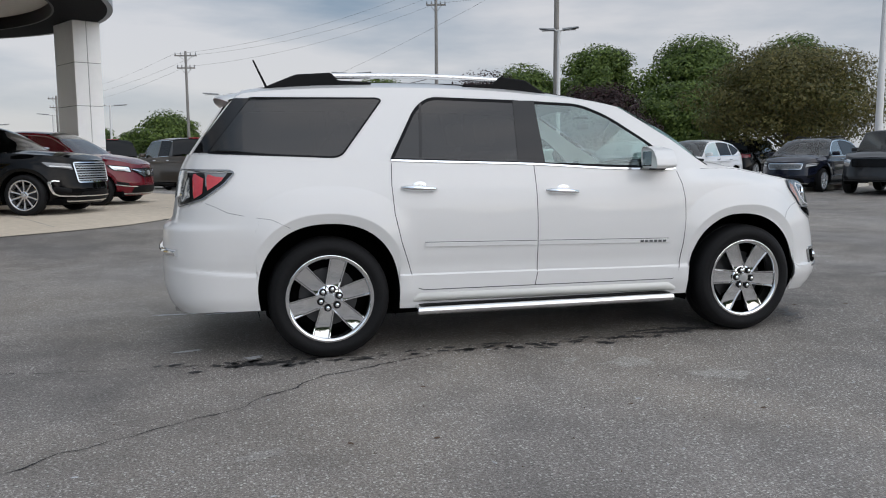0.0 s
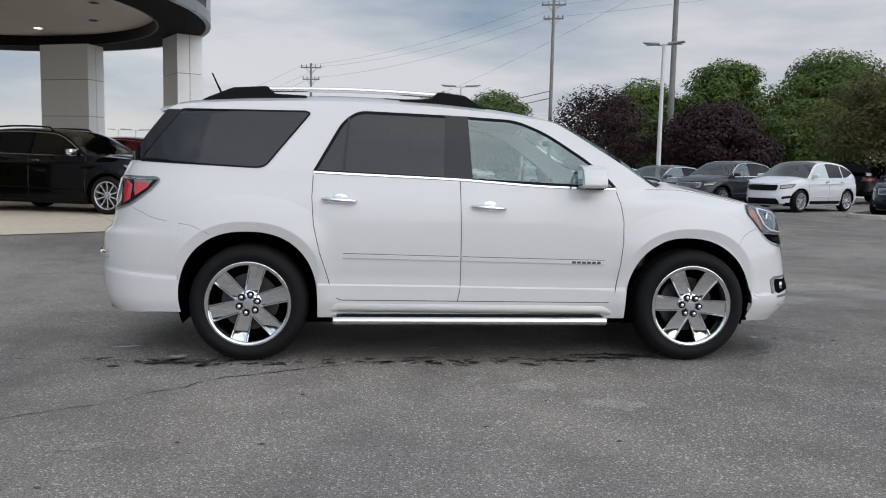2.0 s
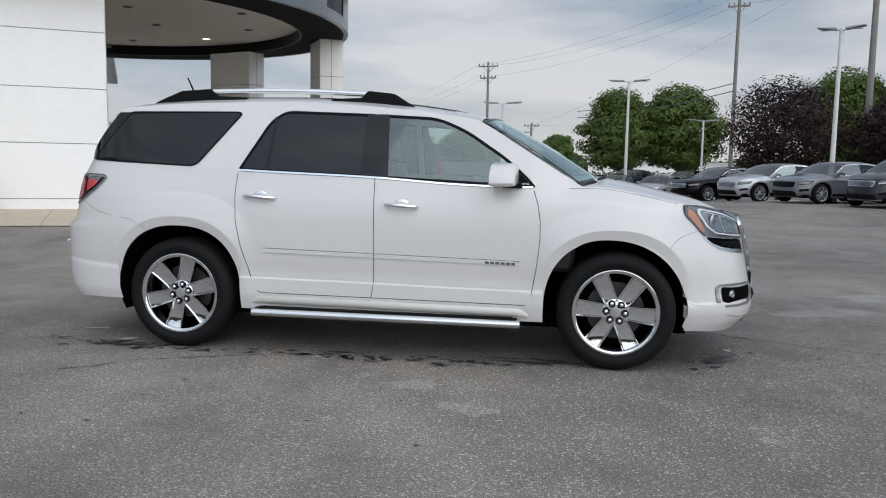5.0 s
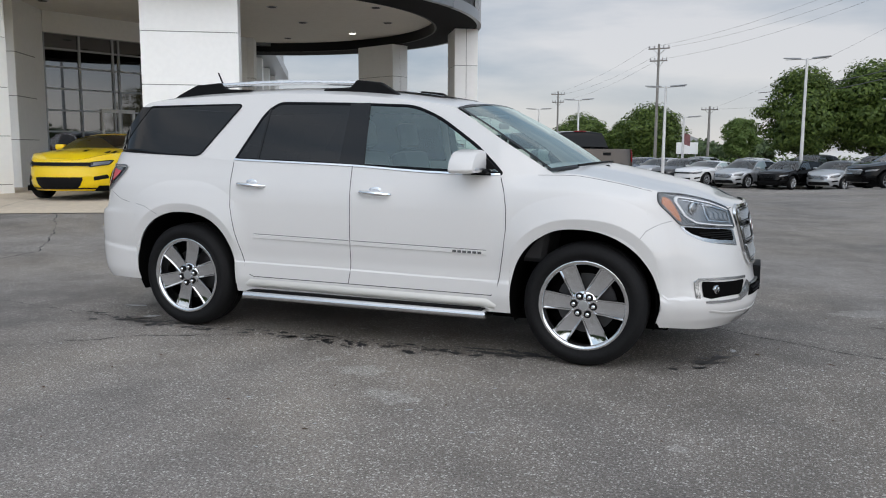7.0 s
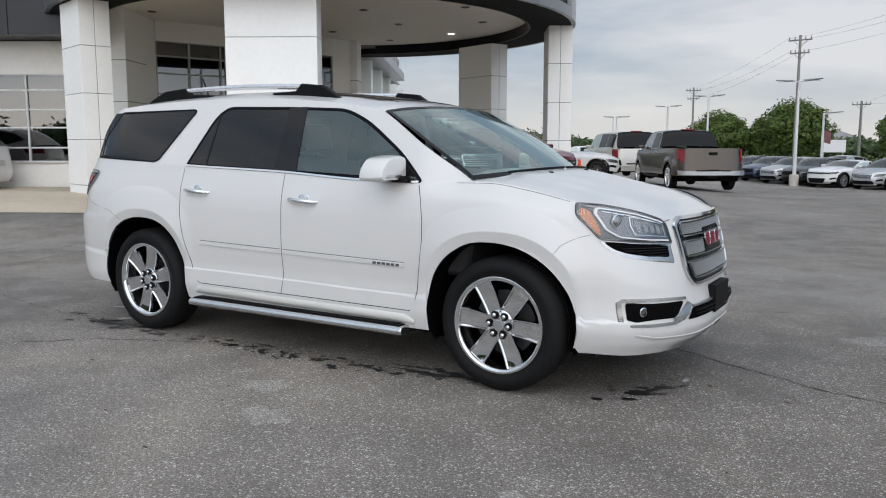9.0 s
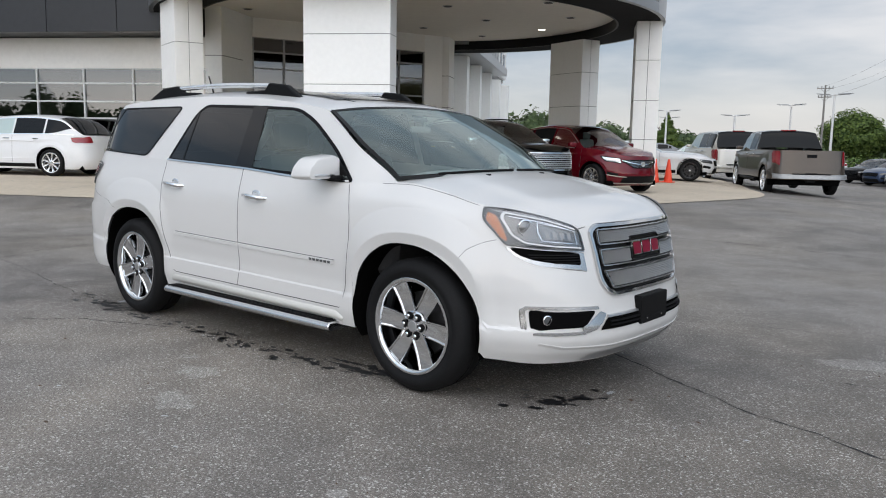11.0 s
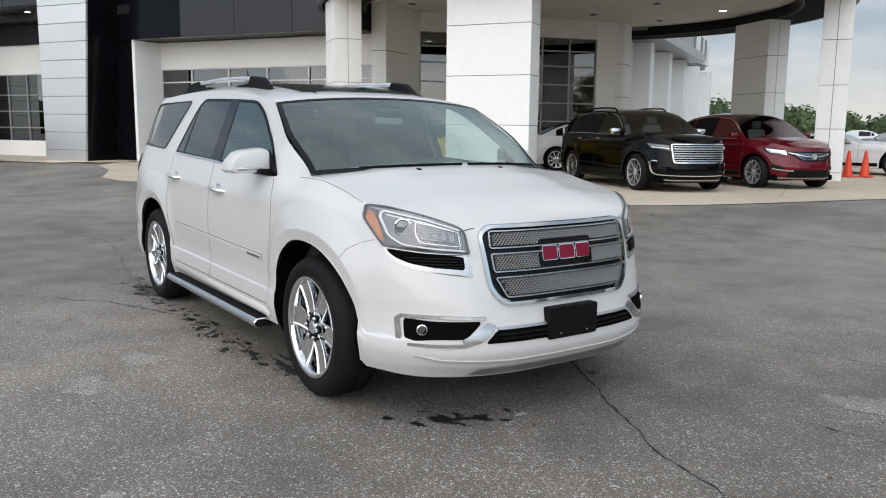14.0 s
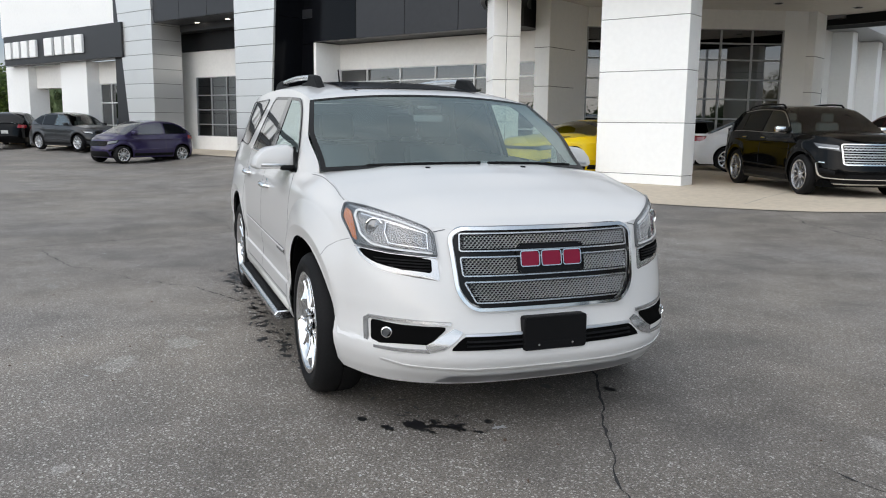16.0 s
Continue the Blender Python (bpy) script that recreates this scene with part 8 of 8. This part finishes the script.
def build_background():
    b = thing("distant_shop", "long low white building behind the lot", "building", pose(31.0, 43.5, -0.1, 0, 0, -32))
    part("wall", box(-9, 9, 0, 6, 0, 3.2, 0.03), M["stucco"], b)
    part("roof", box(-9.2, 9.2, -0.2, 6.2, 3.2, 3.4, 0.02), M["darkmull"], b)
    part("vent_tower", box(-5.6, -3.4, 1.0, 3.0, 3.4, 4.5, 0.02), M["stucco"], b)
    for x in (-6, -2, 2, 6):
        part("window", box(x - 0.9, x + 0.9, -0.03, 0.02, 1.0, 2.2), M["glossblack"], b)
    h = thing("distant_house", "far grey-roofed house among trees", "house", pose(-13.0, 170, 0, 0, 0, 10))
    part("wall", box(-5, 5, 0, 7, 0, 2.6), M["brick"], h)
    part("roof", prism([(-5.4, 2.6), (5.4, 2.6), (0, 4.6)], -0.4, 7.4, "y"), M["darkmull"], h)
    s = thing("white_sign_board", "blank white board on two posts", "sign", pose(-4.1, 74.0, ground_z(-4.1, 74), 0, 0, -5))
    part("board", box(-1.0, 1.0, -0.05, 0.05, 1.5, 2.6, 0.01), M["stucco"], s)
    for x in (-0.8, 0.8):
        part("post", box(x - 0.05, x + 0.05, -0.05, 0.05, 0, 1.5), M["steel"], s)
    wv = thing("far_sheds", "row of pale low sheds on the skyline", "building", pose(6.0, 100, -0.3, 0, 0, -3))
    part("wall", box(-2, 16, 0, 5, 0, 1.9), M["stucco"], wv)
    part("roof", box(-2.2, 16.2, -0.2, 5.2, 1.9, 2.1), M["silverpanel"], wv)


build_background()


# ---- marks on the asphalt ----
def ragged(cx, cy, rx, ry, turn, seed, n=26, rough=0.35):
    rng = np.random.default_rng(seed)
    ph = rng.random(4) * 6.28
    out = []
    for k in range(n):
        a = 2 * math.pi * k / n
        q = 1 + rough * (0.5 * math.sin(2 * a + ph[0]) + 0.35 * math.sin(5 * a + ph[1]) + 0.3 * math.sin(9 * a + ph[2])) + 0.12 * rng.normal()
        x, y = rx * q * math.cos(a), ry * q * math.sin(a)
        out.append((cx + x * math.cos(turn) - y * math.sin(turn), cy + x * math.sin(turn) + y * math.cos(turn)))
    return out


def crack_line(points, width, seed, lift=0.003):
    rng = np.random.default_rng(seed)
    pts = densify([tuple(p) for p in points], 0.06)
    left, right = [], []
    j = Vector((0, 0))
    for i, p in enumerate(pts):
        a, b = Vector(pts[max(i - 1, 0)]), Vector(pts[min(i + 1, len(pts) - 1)])
        nrm = Vector((-(b - a).y, (b - a).x)).normalized()
        j = j * 0.8 + Vector((rng.normal(), rng.normal())) * 0.011
        w = width * 0.85 * (0.15 + 1.0 * rng.random() ** 2)
        q = Vector(p) + j
        left.append(q + nrm * w)
        right.append(q - nrm * w)
    V = [(p.x, p.y, ground_z(p.x, p.y) + lift) for p in left] + [(p.x, p.y, ground_z(p.x, p.y) + lift) for p in right]
    n = len(left)
    ob = mk("crack", V, [[i, i + 1, n + i + 1, n + i] for i in range(n - 1)], M["crack"])
    return tagged(ob, "dark crack in the asphalt", "crack", kind="structure")


crack_line([(1.2, 0.95), (1.83, 0.65), (2.28, 0.43), (2.82, 0.15), (3.18, -0.04), (3.6, -0.15), (4.6, -0.5), (5.6, -1.2)], 0.011, 1)
crack_line([(-4.1, -4.2), (-4.4, -3.36), (-4.66, -2.67), (-4.95, -1.8), (-5.02, -1.2), (-5.4, -0.42), (-5.64, 0.0), (-5.62, 0.35), (-6.0, 1.2), (-6.1, 1.72), (-7.4, 3.2), (-9.2, 4.9)], 0.015, 2)
crack_line([(-5.2, 8.3), (-4.15, 7.62), (-3.0, 7.1), (-1.98, 6.94), (-0.76, 6.99), (0.9, 7.3), (3.5, 7.2)], 0.014, 3)
crack_line([(-4.2, -2.9), (-3.05, -2.52), (-2.54, -2.18), (-2.1, -1.91), (-1.58, -1.4), (-0.9, -1.1)], 0.008, 4)
crack_line([(-12.0, -3.0), (-8.0, -1.0), (-5.0, -0.6), (-2.6, -1.0), (-1.6, -0.95)], 0.006, 5)
crack_line([(3.2, 0.9), (5.2, 1.2), (8.0, 0.9), (12.0, 1.6)], 0.009, 6)
crack_line([(2.5, 2.2), (4.5, 2.6), (8.5, 3.2), (13.0, 3.6)], 0.007, 7)
for i, (x, y, a, b, t) in enumerate(((2.22, -0.60, 0.085, 0.04, 0.4), (2.31, -0.42, 0.06, 0.03, 0.2), (2.05, -0.83, 0.035, 0.02, 0.3), (2.29, -0.24, 0.03, 0.018, 0), (2.27, -0.50, 0.05, 0.02, 0.9), (2.05, 0.62, 0.05, 0.025, 0.5), (2.40, -0.34, 0.03, 0.014, 0.5), (1.9, 0.3, 0.05, 0.02, 0.2), (-5.2, -3.2, 0.05, 0.03, 0))):
    drape("stain", ragged(x, y, a, b, t, 40 + i), 0.0035, M["oil"], "dark oil drip on the asphalt", "stain", 0.3)
for i, (x, y, a, b, t) in enumerate(((0.95, -0.90, 0.15, 0.035, 0.03), (0.60, -0.98, 0.10, 0.022, -0.05), (1.15, -0.84, 0.10, 0.035, 0.1), (-0.38, -0.90, 0.10, 0.016, 0.05), (-1.9, -1.02, 0.14, 0.03, 0.02), (0.80, -0.82, 0.12, 0.02, 0.0))):
    drape("stain", ragged(x, y, a, b, t, 60 + i, 34, 0.8), 0.003, M["wet"], "dark damp streak on the asphalt beside the car", "stain", 0.3)
for i, (x, y, a, b, t) in enumerate(((0.29, -1.60, 0.16, 0.10, 0.1), (0.66, -2.0, 0.16, 0.11, -0.1), (-0.05, -1.45, 0.07, 0.04, 0), (-2.0, -2.6, 0.10, 0.05, 0.4), (2.2, -2.2, 0.06, 0.04, 0), (3.6, 1.6, 0.5, 0.2, 0.3), (4.6, 2.6, 0.7, 0.25, 0.2), (5.0, 0.8, 0.6, 0.2, -0.2))):
    drape("patch", ragged(x, y, a, b, t, 80 + i, 44, 0.3), 0.002, M["pale"], "pale worn patch of asphalt", "patch", 0.3)
M["suds"] = mat("dried_soap", (0.42, 0.43, 0.44), 0.5, var=0.3, scale=40)
for i, (x, y, a, b, t) in enumerate(((-2.0, -0.85, 0.07, 0.03, 0.2), (-2.42, -0.55, 0.09, 0.022, 0.1), (-2.2, 0.75, 0.10, 0.03, 0.1), (-2.6, 0.8, 0.12, 0.03, 0.0), (2.38, -0.22, 0.02, 0.03, 0.2))):
    drape("stain", ragged(x, y, a, b, t, 100 + i, 26, 0.6), 0.004, M["suds"], "pale dried wash-water splash", "stain", 0.3)


def scatter_blots(name, centre_line, spread, count, size, material, lift, label, category, seed, thick=0.0):
    """Many small ragged blots along a line, as one sheet of spots."""
    rng = np.random.default_rng(seed)
    V, F = [], []
    for _ in range(count):
        t = rng.random() * (len(centre_line) - 1)
        i = min(int(t), len(centre_line) - 2)
        p = Vector(centre_line[i]).lerp(Vector(centre_line[i + 1]), t - i)
        x, y = p.x + rng.normal() * spread[0], p.y + rng.normal() * spread[1]
        s = size * (0.3 + 1.2 * rng.random() ** 2)
        ring = ragged(x, y, s, s * (0.3 + 0.4 * rng.random()), rng.normal() * 0.5, int(rng.integers(1 << 30)), 11, 0.7)
        b = len(V)
        V += [(q[0], q[1], ground_z(*q) + lift) for q in ring] + [(x, y, ground_z(x, y) + lift + thick)]
        F += [[b + k, b + (k + 1) % 11, b + 11] for k in range(11)]
    tagged(mk(name, V, F, material), label, category, kind="stuff")


scatter_blots("damp_spots", [(-2.4, -0.95), (-1.7, -1.02), (-0.6, -1.0), (0.5, -0.98), (1.2, -0.86)], (0.12, 0.05), 170, 0.034, M["wet"], 0.0032, "scattered damp spots along the car's side", "stain", 201)
scatter_blots("drip_spots", [(1.9, -0.7), (2.25, -0.5), (2.4, -0.25)], (0.10, 0.06), 26, 0.028, M["oil"], 0.0038, "scattered oil drips by the front wheel", "stain", 202)
scatter_blots("debris", [(-4.0, -2.6), (-1.5, -2.4), (1.0, -2.3), (3.2, -2.0), (4.2, 0.6)], (0.9, 0.6), 46, 0.014, M["mulch"], 0.003, "small dry leaf bits and grit on the asphalt", "debris", 203, 0.006)
scatter_blots("pale_specks", [(-4.0, -2.6), (-1.5, -2.4), (1.0, -2.3), (3.2, -2.0), (4.4, 0.6)], (1.0, 0.6), 60, 0.011, M["suds"], 0.003, "pale grit and chips on the asphalt", "debris", 204, 0.005)
# painted bay lines and kerbed islands of the east lot
for k in range(6):
    c = Vector((12.2, 16.2)) + Vector((0.5, -0.866)) * (k * 2.75 - 1.0)
    u, w = Vector((0.866, 0.5)), Vector((-0.5, 0.866)) * 0.05
    drape("marking", [tuple(c - w), tuple(c + u * 5.2 - w), tuple(c + u * 5.2 + w), tuple(c + w)], 0.006, M["line"], "white painted bay line", "road marking", 1.0)


def island(outline, label):
    h = 0.13
    for nm, inset, z, mt in (("kerb", 0.0, h, M["kerb"]),):
        bm = bmesh.new()
        c = Vector((sum(p[0] for p in outline) / len(outline), sum(p[1] for p in outline) / len(outline)))
        V, n = [], len(outline)
        for p in outline:
            q = Vector(p)
            i = q + (c - q).normalized() * 0.16
            g = ground_z(q.x, q.y)
            V += [(q.x, q.y, g - 0.05), (q.x, q.y, g + h - 0.02), (q.x + (c - q).normalized().x * 0.02, q.y + (c - q).normalized().y * 0.02, g + h), (i.x, i.y, g + h), (i.x, i.y, g + h - 0.05)]
        F = [[k * 5 + j, ((k + 1) % n) * 5 + j, ((k + 1) % n) * 5 + j + 1, k * 5 + j + 1] for k in range(n) for j in range(4)]
        bm.free()
        tagged(mk("kerb", V, F, mt), "pale concrete kerb round a planting island", "kerb", kind="structure")
        V = [(p[0] + (c - Vector(p)).normalized().x * 0.15, p[1] + (c - Vector(p)).normalized().y * 0.15, ground_z(*p) + h - 0.03) for p in outline]
        tagged(mk("mulch_bed", V, [list(range(n))[::-1] if poly_area(outline) < 0 else list(range(n))], M["mulch"]), label, "planting bed", kind="structure")


def poly_area(p):
    return sum(p[i - 1][0] * p[i][1] - p[i][0] * p[i - 1][1] for i in range(len(p))) / 2


def lozenge(cx, cy, a, b, turn, n=24):
    t = radians(turn)
    out = []
    for k in range(n):
        q = 2 * math.pi * k / n
        x, y = a * math.copysign(abs(math.cos(q)) ** 0.6, math.cos(q)), b * math.copysign(abs(math.sin(q)) ** 0.6, math.sin(q))
        out.append((cx + x * math.cos(t) - y * math.sin(t), cy + x * math.sin(t) + y * math.cos(t)))
    return out


island(lozenge(16.3, 16.5, 4.0, 0.95, 30), "brown mulch bed in a kerbed island")
island(lozenge(9.6, 36.2, 3.2, 0.9, 0), "brown mulch bed in a kerbed island")
